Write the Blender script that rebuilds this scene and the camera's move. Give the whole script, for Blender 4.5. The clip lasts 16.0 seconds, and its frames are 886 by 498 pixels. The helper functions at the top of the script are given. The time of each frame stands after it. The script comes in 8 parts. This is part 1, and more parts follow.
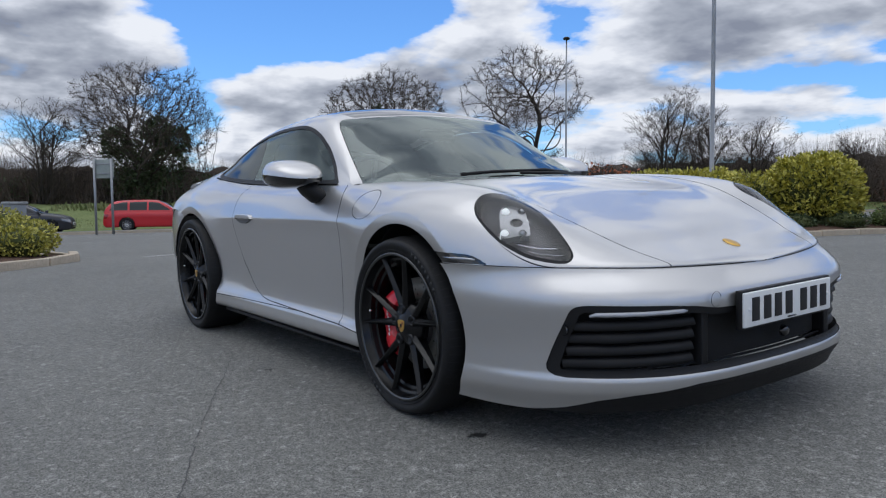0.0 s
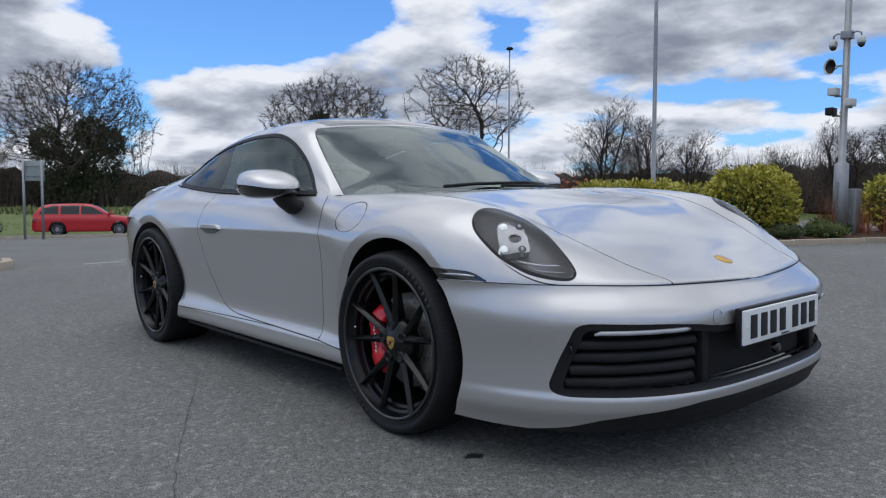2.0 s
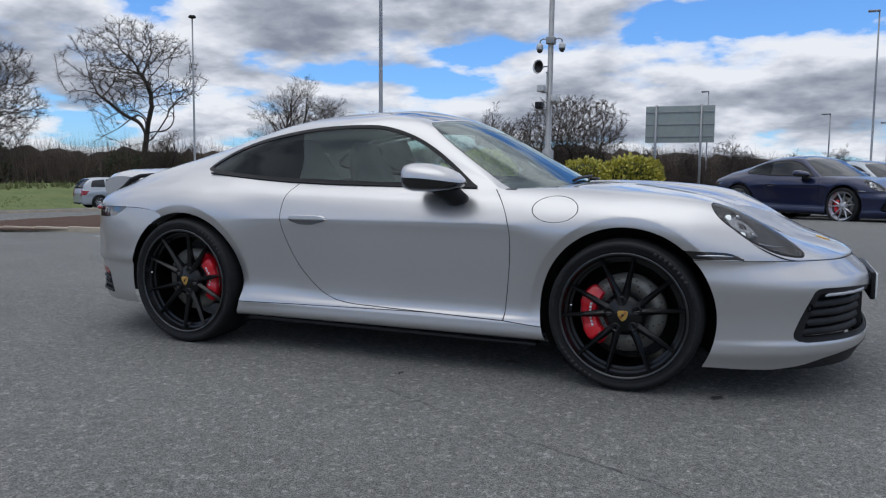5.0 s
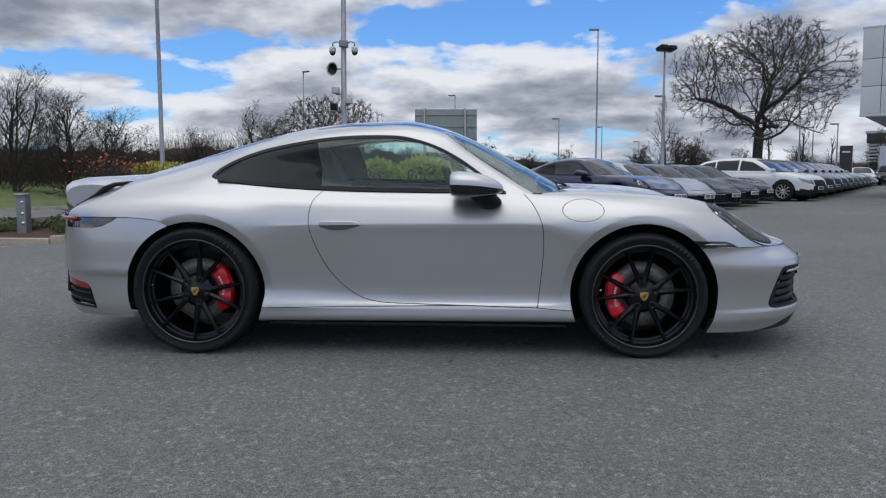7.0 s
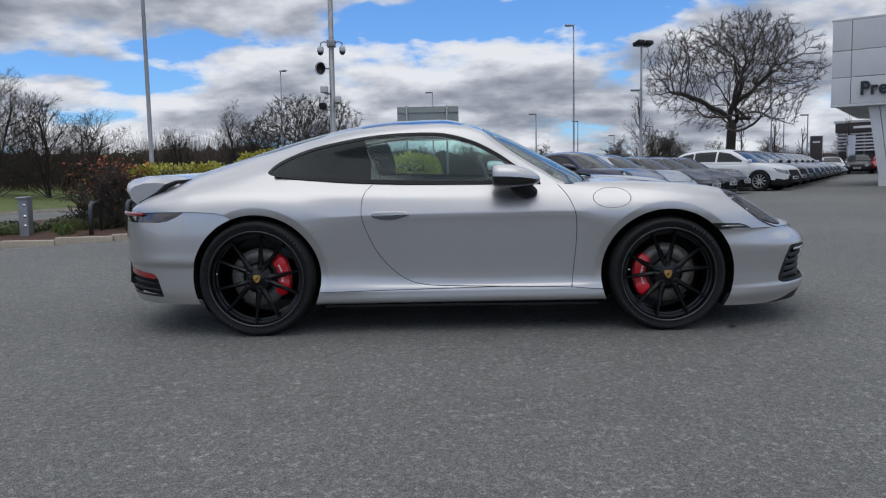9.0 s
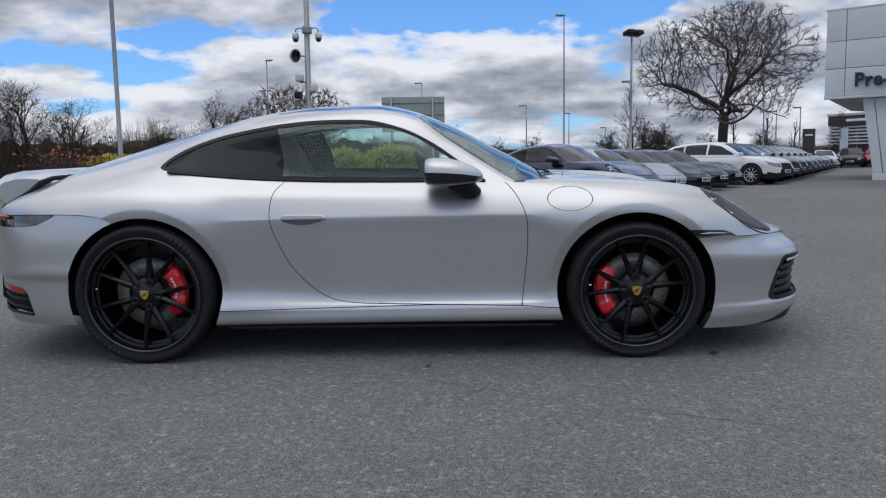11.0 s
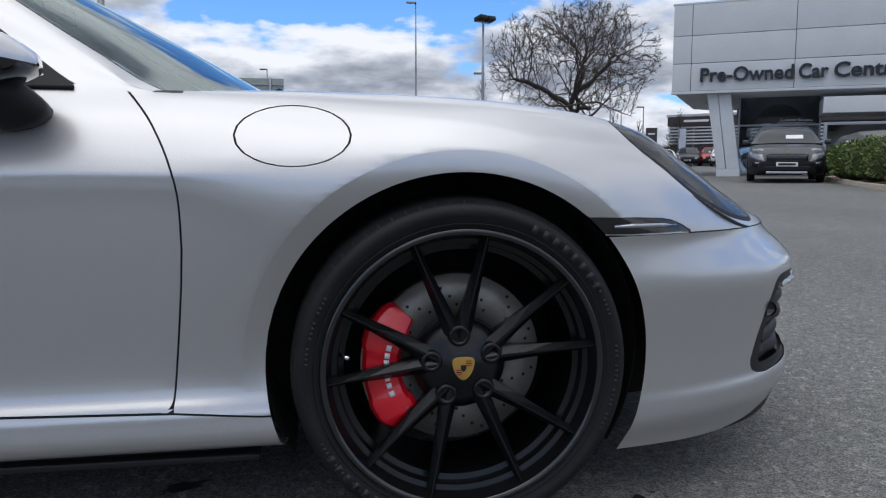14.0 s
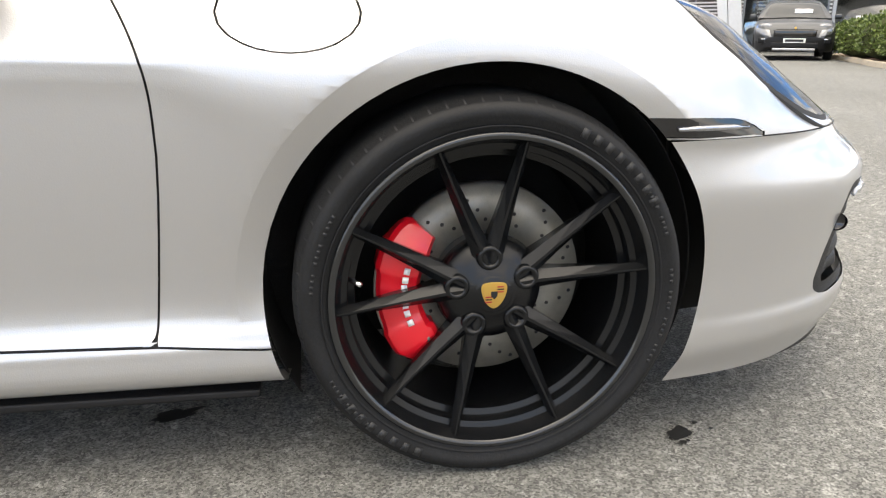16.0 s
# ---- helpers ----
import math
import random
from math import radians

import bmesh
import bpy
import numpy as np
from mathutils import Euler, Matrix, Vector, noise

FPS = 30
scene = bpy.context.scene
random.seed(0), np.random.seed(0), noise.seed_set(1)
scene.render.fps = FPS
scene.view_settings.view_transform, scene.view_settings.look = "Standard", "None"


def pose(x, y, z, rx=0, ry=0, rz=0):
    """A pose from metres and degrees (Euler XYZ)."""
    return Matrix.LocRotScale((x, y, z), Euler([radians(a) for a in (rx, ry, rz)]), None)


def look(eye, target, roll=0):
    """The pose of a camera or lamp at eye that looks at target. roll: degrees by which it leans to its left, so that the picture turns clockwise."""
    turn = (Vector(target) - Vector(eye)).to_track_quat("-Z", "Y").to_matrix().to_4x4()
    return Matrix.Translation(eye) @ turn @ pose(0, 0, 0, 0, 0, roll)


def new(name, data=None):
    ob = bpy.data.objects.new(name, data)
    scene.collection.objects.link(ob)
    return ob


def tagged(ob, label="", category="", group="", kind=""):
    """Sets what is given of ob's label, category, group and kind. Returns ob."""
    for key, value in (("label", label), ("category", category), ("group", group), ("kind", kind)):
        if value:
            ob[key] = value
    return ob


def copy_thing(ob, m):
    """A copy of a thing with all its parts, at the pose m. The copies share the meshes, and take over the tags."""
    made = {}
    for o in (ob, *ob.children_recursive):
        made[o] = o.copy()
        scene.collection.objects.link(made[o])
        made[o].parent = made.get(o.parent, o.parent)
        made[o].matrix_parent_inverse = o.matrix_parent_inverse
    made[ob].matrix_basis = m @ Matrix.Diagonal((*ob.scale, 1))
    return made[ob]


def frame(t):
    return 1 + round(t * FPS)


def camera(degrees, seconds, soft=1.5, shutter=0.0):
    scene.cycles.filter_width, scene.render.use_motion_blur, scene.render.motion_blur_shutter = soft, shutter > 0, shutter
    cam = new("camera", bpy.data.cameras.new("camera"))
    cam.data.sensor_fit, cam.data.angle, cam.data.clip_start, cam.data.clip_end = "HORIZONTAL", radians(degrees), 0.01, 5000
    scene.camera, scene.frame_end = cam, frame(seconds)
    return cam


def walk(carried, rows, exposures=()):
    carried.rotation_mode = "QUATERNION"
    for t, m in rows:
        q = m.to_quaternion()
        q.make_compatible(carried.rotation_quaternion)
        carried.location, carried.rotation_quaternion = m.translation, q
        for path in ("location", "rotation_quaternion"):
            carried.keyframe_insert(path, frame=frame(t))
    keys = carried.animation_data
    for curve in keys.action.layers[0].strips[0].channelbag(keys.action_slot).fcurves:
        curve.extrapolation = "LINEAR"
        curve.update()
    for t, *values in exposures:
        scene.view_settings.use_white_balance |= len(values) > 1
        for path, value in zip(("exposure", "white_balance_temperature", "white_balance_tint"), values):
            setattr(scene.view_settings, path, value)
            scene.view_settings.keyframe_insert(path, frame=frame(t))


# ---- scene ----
cam = camera(61.2, 16.0, soft=1.2)

# the car stands on a cross-fall of the yard: the path is taken in the car's own axes and then levelled
LEVEL = Matrix.Rotation(radians(-0.37), 4, "Y") @ Matrix.Rotation(radians(1.86), 4, "X")
PATH = [
    (0, (4.832, -2.365, 0.856), (3.205, -1.214, 0.688), -2.1),
    (0.5, (4.746, -2.322, 0.845), (3.119, -1.168, 0.693), -2.0),
    (1, (4.703, -2.32, 0.845), (3.084, -1.153, 0.704), -1.9),
    (1.5, (4.686, -2.326, 0.853), (3.096, -1.121, 0.71), -1.9),
    (2, (4.661, -2.473, 0.886), (3.131, -1.194, 0.731), -1.4),
    (2.5, (4.544, -2.719, 0.926), (3.108, -1.339, 0.749), -0.9),
    (3, (4.312, -2.995, 0.934), (2.984, -1.512, 0.738), -0.5),
    (5.5, (2.681, -4.387, 1.032), (2.061, -2.5, 0.799), -0.4),
    (6, (2.314, -4.608, 1.053), (1.902, -2.664, 0.822), -0.1),
    (6.5, (1.988, -4.773, 1.076), (1.722, -2.805, 0.839), -0.1),
    (7, (1.696, -4.881, 1.077), (1.54, -2.902, 0.835), -0.5),
    (7.5, (1.475, -5.063, 1.1), (1.363, -3.079, 0.868), -0.6),
    (8, (1.352, -5.253, 1.102), (1.253, -3.269, 0.869), -1.0),
    (8.5, (1.319, -5.34, 1.07), (1.223, -3.357, 0.828), -1.4),
    (11, (1.639, -4.539, 1.062), (1.565, -2.559, 0.789), -1.3),
    (11.5, (1.767, -4.169, 1.023), (1.774, -2.189, 0.744), -1.0),
    (12, (1.866, -3.651, 1.009), (1.952, -1.672, 0.736), -0.7),
    (12.5, (1.969, -3.222, 0.976), (2.163, -1.249, 0.713), -0.4),
    (13, (2.068, -2.83, 0.938), (2.33, -0.864, 0.687), -0.4),
    (13.5, (2.116, -2.548, 0.88), (2.408, -0.585, 0.637), -0.2),
    (14, (2.192, -2.297, 0.782), (2.496, -0.341, 0.494), -0.0),
    (14.5, (2.231, -2.185, 0.73), (2.536, -0.243, 0.362), -0.1),
    (15, (2.251, -2.116, 0.708), (2.557, -0.194, 0.249), 0.1),
    (15.5, (2.238, -2.088, 0.718), (2.547, -0.184, 0.191), 0.2),
    (16, (2.167, -2.047, 0.795), (2.485, -0.168, 0.189), 0.5),
]
walk(cam, [(t, LEVEL @ look(eye, target, roll)) for t, eye, target, roll in PATH],
     exposures=[(0, 0.04, 6010, 10), (6.0, -0.02, 6060, 10), (8.5, -0.08, 6130, 10), (11.0, 0.0, 6100, 10), (12.5, 0.14, 6020, 10), (13.5, 0.10, 6020, 10), (14.0, 0.16, 6080, 10), (14.5, 0.58, 6350, 10), (15.0, 1.47, 7300, 10), (16.0, 1.68, 7500, 10)])

# ---- world and light ----
world = bpy.data.worlds.new("sky")
scene.world = world
world.use_nodes = True
wt = world.node_tree
wt.nodes.clear()


def wn(kind, **k):
    n = wt.nodes.new(kind)
    for a, b in k.items():
        n.inputs[a].default_value = b
    return n


def wmath(op, a, b=0.0):
    n = wt.nodes.new("ShaderNodeMath")
    n.operation = op
    for i, v in enumerate((a, b)):
        if isinstance(v, (int, float)):
            n.inputs[i].default_value = v
        else:
            wt.links.new(v, n.inputs[i])
    return n.outputs[0]


SUN_DIR = Vector((-0.08, -0.16, 0.97)).normalized()
sky = wt.nodes.new("ShaderNodeTexSky")
sky.sky_type = "NISHITA"
sky.sun_disc = False
sky.sun_elevation = math.asin(SUN_DIR.z)
sky.sun_rotation = math.atan2(SUN_DIR.x, SUN_DIR.y)
sky.air_density, sky.dust_density, sky.ozone_density = 1.0, 0.6, 2.0
geo = wt.nodes.new("ShaderNodeTexCoord")
sep = wt.nodes.new("ShaderNodeSeparateXYZ")
wt.links.new(geo.outputs["Generated"], sep.inputs[0])
up = wmath("MAXIMUM", sep.outputs[2], 0.0)
den = wmath("ADD", up, 0.34)
comb = wt.nodes.new("ShaderNodeCombineXYZ")
wt.links.new(wmath("DIVIDE", sep.outputs[0], den), comb.inputs[0])
wt.links.new(wmath("DIVIDE", sep.outputs[1], den), comb.inputs[1])
wt.links.new(wmath("MULTIPLY", wmath("DIVIDE", up, den), 2.3), comb.inputs[2])


def wvec(op, a, b):
    n = wt.nodes.new("ShaderNodeVectorMath")
    n.operation = op
    for i, v in enumerate((a, b)):
        if isinstance(v, tuple):
            n.inputs[i].default_value = v
        else:
            wt.links.new(v, n.inputs[i])
    return n


def cloud_noise(offset, scale, detail, rough):
    n = wn("ShaderNodeTexNoise", Scale=scale, Detail=detail, Roughness=rough)
    wt.links.new(wvec("ADD", comb.outputs[0], offset).outputs[0], n.inputs["Vector"])
    return n.outputs[0]


# cloud banks (positive) and clear blue gaps (negative): direction, half width, half height, amount
BANKS = [(-.975, .136, .175, .14, .075, .17), (-.882, .408, .236, .20, .075, -.26), (-.897, .421, .134, .12, .036, .12), (-.763, .624, .168, .19, .062, .17),
         (-.746, .615, .256, .07, .026, .14), (-.953, .287, .094, .05, .038, -.14), (-.529, .815, .239, .18, .095, .24), (-.489, .862, .136, .11, .018, -.12),
         (.080, .978, .205, .17, .036, -.20), (-.229, .948, .223, .14, .040, .08), (-.086, .988, .125, .25, .056, .13), (.309, .941, .139, .28, .090, .15), (-.433, .894, .118, .09, .020, -.10)]


def banks(lift):
    total = None
    for x, y, z, w, h, amount in BANKS:
        d = wvec("MULTIPLY", wvec("SUBTRACT", geo.outputs["Generated"], (x, y, z - lift)).outputs[0], (1 / w, 1 / w, 1 / h))
        near = wmath("MAXIMUM", wmath("SUBTRACT", 1.35, wvec("DOT_PRODUCT", d.outputs[0], d.outputs[0]).outputs["Value"]), 0.0)
        term = wmath("MULTIPLY", near, amount / 1.35)
        total = term if total is None else wmath("ADD", total, term)
    return total


def wramp(v, *stops):
    r = wt.nodes.new("ShaderNodeValToRGB")
    while len(r.color_ramp.elements) < len(stops):
        r.color_ramp.elements.new(0.5)
    for e, (p, c) in zip(r.color_ramp.elements, stops):
        e.position = p
        e.color = (c, c, c, 1) if isinstance(c, (int, float)) else (*c, 1)
    wt.links.new(v, r.inputs[0])
    return r.outputs[0]


# cumulus: bright where the cloud thins towards the light above, grey where more of it lies overhead
cover = wmath("ADD", cloud_noise((5.3, 2.1, 0.0), 3.1, 9, 0.52), banks(0.0))
above = wmath("ADD", cloud_noise((5.3, 2.1, 0.09), 3.1, 5, 0.50), banks(0.016))
haze = wmath("MAXIMUM", wmath("MULTIPLY", wmath("SUBTRACT", 0.14, up), 1.1), 0.0)
closed = wmath("MULTIPLY", wmath("MAXIMUM", wmath("SUBTRACT", up, 0.32), 0.0), 0.45)
mask = wramp(wmath("ADD", wmath("ADD", cover, closed), haze), (0.455, 0.0), (0.50, 0.72), (0.56, 1.0))
lit = wmath("ADD", wmath("MULTIPLY", wmath("SUBTRACT", cover, above), 2.4), wmath("MULTIPLY", wmath("SUBTRACT", 0.60, cover), 1.25))
body = wramp(wmath("ADD", lit, 0.42), (0.10, (2.9, 3.1, 3.7)), (0.32, (4.8, 5.0, 5.5)), (0.50, (7.4, 7.5, 7.9)), (0.68, (10.0, 9.9, 9.9)))
mix = wt.nodes.new("ShaderNodeMix")
mix.data_type = "RGBA"
wt.links.new(mask, mix.inputs["Factor"])
tint = wt.nodes.new("ShaderNodeMix")
tint.data_type, tint.blend_type = "RGBA", "MULTIPLY"
tint.inputs["Factor"].default_value = 1.0
wt.links.new(sky.outputs[0], tint.inputs["A"])
tint.inputs["B"].default_value = (0.92, 1.36, 1.90, 1)
wt.links.new(tint.outputs["Result"], mix.inputs["A"])
# a clouded sky grows brighter towards the zenith
high = wramp(up, (0.30, 0.5), (0.62, 0.62), (0.95, 0.68))
zenith = wvec("SCALE", mix.outputs["Result"], (0, 0, 0))
wt.links.new(wmath("MULTIPLY", high, 2.0), zenith.inputs["Scale"])
wt.links.new(body, mix.inputs["B"])
bg = wt.nodes.new("ShaderNodeBackground")
bg.inputs["Strength"].default_value = 0.085
wt.links.new(zenith.outputs[0], bg.inputs["Color"])
out = wt.nodes.new("ShaderNodeOutputWorld")
wt.links.new(bg.outputs[0], out.inputs[0])

sun = new("sun", bpy.data.lights.new("sun", "SUN"))
sun.data.energy, sun.data.angle, sun.data.color = 0.62, radians(60), (1.0, 0.96, 0.90)
sun.matrix_world = look(SUN_DIR * 50, (0, 0, 0))

# ---- materials ----
def mat(name, base, rough=0.5, metal=0.0, vary=0.0, scale=8.0, bump=0.0, bump_scale=60.0, coat=0.0, spec=0.5, tones=None, emit=None, rnd=0.0):
    """Principled material with two scales of noise in colour and a fine relief."""
    m = bpy.data.materials.new(name)
    m.use_nodes = True
    nt = m.node_tree
    b = nt.nodes["Principled BSDF"]
    b.inputs["Base Color"].default_value = (*base, 1)
    b.inputs["Roughness"].default_value = rough
    b.inputs["Metallic"].default_value = metal
    b.inputs["Specular IOR Level"].default_value = spec
    if coat:
        b.inputs["Coat Weight"].default_value = coat
        b.inputs["Coat Roughness"].default_value = 0.03
    if emit:
        b.inputs["Emission Color"].default_value = (*emit[:3], 1)
        b.inputs["Emission Strength"].default_value = emit[3]
    tc = nt.nodes.new("ShaderNodeTexCoord")
    if vary or tones or rnd:
        col = nt.nodes.new("ShaderNodeMix")
        col.data_type, col.blend_type = "RGBA", "MIX"
        lo = tones[0] if tones else tuple(c * (1 - vary) for c in base)
        hi = tones[1] if tones else tuple(min(1, c * (1 + vary)) for c in base)
        col.inputs["A"].default_value, col.inputs["B"].default_value = (*lo, 1), (*hi, 1)
        n1 = nt.nodes.new("ShaderNodeTexNoise")
        n1.inputs["Scale"].default_value, n1.inputs["Detail"].default_value = scale, 6
        n2 = nt.nodes.new("ShaderNodeTexNoise")
        n2.inputs["Scale"].default_value, n2.inputs["Detail"].default_value = scale * 14, 3
        nt.links.new(tc.outputs["Object"], n1.inputs[0])
        nt.links.new(tc.outputs["Object"], n2.inputs[0])
        ad = nt.nodes.new("ShaderNodeMath")
        ad.operation = "ADD"
        nt.links.new(n1.outputs[0], ad.inputs[0])
        nt.links.new(n2.outputs[0], ad.inputs[1])
        last = ad.outputs[0]
        if rnd:
            oi = nt.nodes.new("ShaderNodeNewGeometry")
            mu = nt.nodes.new("ShaderNodeMath")
            mu.operation = "MULTIPLY_ADD"
            nt.links.new(oi.outputs["Random Per Island"], mu.inputs[0])
            mu.inputs[1].default_value = rnd
            nt.links.new(last, mu.inputs[2])
            last = mu.outputs[0]
        mr = nt.nodes.new("ShaderNodeMapRange")
        mr.inputs["From Min"].default_value, mr.inputs["From Max"].default_value = 0.7, 1.3 + rnd
        nt.links.new(last, mr.inputs["Value"])
        nt.links.new(mr.outputs[0], col.inputs["Factor"])
        nt.links.new(col.outputs["Result"], b.inputs["Base Color"])
    if bump:
        n3 = nt.nodes.new("ShaderNodeTexNoise")
        n3.inputs["Scale"].default_value, n3.inputs["Detail"].default_value = bump_scale, 4
        nt.links.new(tc.outputs["Object"], n3.inputs[0])
        bp = nt.nodes.new("ShaderNodeBump")
        bp.inputs["Strength"].default_value = 1.0
        bp.inputs["Distance"].default_value = bump
        nt.links.new(n3.outputs[0], bp.inputs["Height"])
        nt.links.new(bp.outputs[0], b.inputs["Normal"])
    return m


def glass(name, tint=(0.9, 0.95, 0.93), clear=0.85, ior=1.6, sheen=(1.0, 1.0, 1.0)):
    """Thin pane: partly clear, with a real mirror-like surface."""
    m = bpy.data.materials.new(name)
    m.use_nodes = True
    nt = m.node_tree
    nt.nodes.clear()
    o = nt.nodes.new("ShaderNodeOutputMaterial")
    tr = nt.nodes.new("ShaderNodeBsdfTransparent")
    tr.inputs[0].default_value = (*(c * clear for c in tint), 1)
    gl = nt.nodes.new("ShaderNodeBsdfGlossy")
    gl.inputs["Color"].default_value = (*sheen, 1)
    gl.inputs["Roughness"].default_value = 0.015
    fr = nt.nodes.new("ShaderNodeFresnel")
    fr.inputs[0].default_value = ior
    mx = nt.nodes.new("ShaderNodeMixShader")
    nt.links.new(fr.outputs[0], mx.inputs[0])
    nt.links.new(tr.outputs[0], mx.inputs[1])
    nt.links.new(gl.outputs[0], mx.inputs[2])
    nt.links.new(mx.outputs[0], o.inputs[0])
    return m


def paint(name, base, metal=0.7, rough=0.3, flake=0.0, coat=1.0):
    """Metallic base coat with fine flakes under a clear lacquer."""
    m = mat(name, base, rough, metal, vary=0.06, scale=1300, coat=coat)
    if flake:
        nt = m.node_tree
        b = nt.nodes["Principled BSDF"]
        tc = nt.nodes.new("ShaderNodeTexCoord")
        fl = nt.nodes.new("ShaderNodeTexNoise")
        fl.inputs["Scale"].default_value, fl.inputs["Detail"].default_value = 420, 2
        nt.links.new(tc.outputs["Object"], fl.inputs[0])
        bp = nt.nodes.new("ShaderNodeBump")
        bp.inputs["Strength"].default_value, bp.inputs["Distance"].default_value = 1.0, flake
        nt.links.new(fl.outputs[0], bp.inputs["Height"])
        nt.links.new(bp.outputs[0], b.inputs["Normal"])
    return m


SILVER = paint("silver_metallic_paint", (0.545, 0.540, 0.538), 0.88, 0.37, 0.0002, 1.0)
GAP = mat("shut_line_rubber", (0.006, 0.006, 0.007), 0.7)
BLACK = mat("black_plastic", (0.009, 0.009, 0.010), 0.5, spec=0.3, bump=0.0004, bump_scale=900)
GLOSSBLACK = mat("gloss_black_trim", (0.006, 0.006, 0.007), 0.08, coat=0.6)
LINER = mat("wheel_arch_felt", (0.012, 0.012, 0.0125), 0.9, bump=0.002, bump_scale=300)
RUBBER = mat("tyre_rubber", (0.0105, 0.0108, 0.0115), 0.58, spec=0.26, vary=0.3, scale=14, bump=0.0006, bump_scale=220)
RIM = mat("satin_black_alloy", (0.0045, 0.0050, 0.0058), 0.27, 0.0, spec=0.36, vary=0.15, scale=10)
RIMLIP = mat("gloss_black_rim_lip", (0.011, 0.012, 0.013), 0.18, spec=0.6, coat=0.3)
RUBBERMARK = mat("raised_tyre_print", (0.019, 0.0195, 0.0205), 0.55, spec=0.4)
STEEL = mat("brake_disc_steel", (0.23, 0.22, 0.195), 0.42, 0.5, vary=0.2, scale=40)
CALIPER = mat("red_caliper_lacquer", (0.66, 0.008, 0.02), 0.28, coat=0.5)
WHITE = mat("white_print", (0.8, 0.8, 0.8), 0.5)
CHROME = mat("chrome", (0.8, 0.8, 0.82), 0.08, 1.0)
GOLD = mat("gold_enamel", (0.55, 0.34, 0.08), 0.35, 0.6)
BADGERED = mat("badge_red_enamel", (0.35, 0.01, 0.015), 0.3)
PLATEWHITE = mat("white_number_plate", (0.78, 0.79, 0.78), 0.35, vary=0.03, scale=5)
GLASS_SCREEN = glass("windscreen_glass", (0.80, 0.95, 0.94), 0.92, 2.05, (0.90, 1.0, 0.98))
GLASS_SIDE = glass("side_window_glass", (0.76, 0.95, 0.92), 0.97, 1.68, (0.86, 1.0, 1.0))
GLASS_DARK = glass("privacy_glass", (0.40, 0.46, 0.55), 0.03, 1.36, (0.86, 0.95, 1.0))
GLASS_LAMP = glass("lamp_lens", (0.97, 0.97, 0.98), 0.93, 1.40)
CABIN = mat("dark_grey_leather", (0.07, 0.075, 0.079), 0.6, vary=0.15, scale=1.5)
LAMPGREY = mat("headlamp_bezel", (0.085, 0.088, 0.095), 0.32, 0.35)
LED = mat("lit_led", (0.9, 0.9, 0.9), 0.2, emit=(0.92, 1.0, 0.95, 0.45))
LENS = mat("lens_chrome", (0.42, 0.43, 0.45), 0.12, 0.9)
REDLENS = mat("red_lens", (0.28, 0.008, 0.012), 0.12, coat=0.6)

# ---- building helpers ----
def bm_object(name, bm, material, parent=None, label="", smooth=True, normals=None, sharp=0):
    if sharp:
        bm.normal_update()
        for e in bm.edges:
            if len(e.link_faces) == 2 and e.calc_face_angle(0) > radians(sharp):
                e.smooth = False
    me = bpy.data.meshes.new(name)
    bm.to_mesh(me)
    bm.free()
    if material:
        me.materials.append(material)
    if smooth:
        me.polygons.foreach_set("use_smooth", [True] * len(me.polygons))
    if normals is not None:
        me.normals_split_custom_set_from_vertices(normals)
    ob = new(name, me)
    if parent:
        ob.parent = parent
    if label:
        ob["label"] = label
    return ob


def part(name, bm, material, parent, label="", smooth=True, sharp=0):
    return bm_object(name, bm, material, parent, label, smooth, sharp=sharp)


def empty(name, m=None):
    ob = new(name)
    ob.empty_display_size = 0.2
    if m is not None:
        ob.matrix_world = m
    return ob


def pchip(xs, ys):
    """Monotone cubic through the given knots."""
    xs, ys = np.asarray(xs, float), np.asarray(ys, float)
    h, d = np.diff(xs), np.diff(ys) / np.diff(xs)
    m = np.zeros_like(ys)
    m[0], m[-1] = d[0], d[-1]
    for i in range(1, len(xs) - 1):
        if d[i - 1] * d[i] > 0:
            w1, w2 = 2 * h[i] + h[i - 1], h[i] + 2 * h[i - 1]
            m[i] = (w1 + w2) / (w1 / d[i - 1] + w2 / d[i])

    def f(x):
        x = np.clip(np.asarray(x, float), xs[0], xs[-1])
        i = np.clip(np.searchsorted(xs, x) - 1, 0, len(xs) - 2)
        t = (x - xs[i]) / h[i]
        return ((1 + 2 * t) * (1 - t) ** 2 * ys[i] + t * (1 - t) ** 2 * h[i] * m[i]
                + t * t * (3 - 2 * t) * ys[i + 1] + t * t * (t - 1) * h[i] * m[i + 1])
    return f


def catmull(pts, n, closed=False):
    """n points along a centripetal-like Catmull-Rom curve through pts."""
    p = np.asarray(pts, float)
    k = len(p)
    if closed:
        p = np.vstack([p[-1], p, p[0], p[1]])
        segs = k
    else:
        p = np.vstack([2 * p[0] - p[1], p, 2 * p[-1] - p[-2]])
        segs = k - 1
    u = np.linspace(0, segs, n, endpoint=not closed)
    i = np.minimum(u.astype(int), segs - 1)
    t = (u - i)[:, None]
    a, b, c, d = p[i], p[i + 1], p[i + 2], p[i + 3]
    return 0.5 * (2 * b + (c - a) * t + (2 * a - 5 * b + 4 * c - d) * t ** 2 + (3 * b - a - 3 * c + d) * t ** 3)


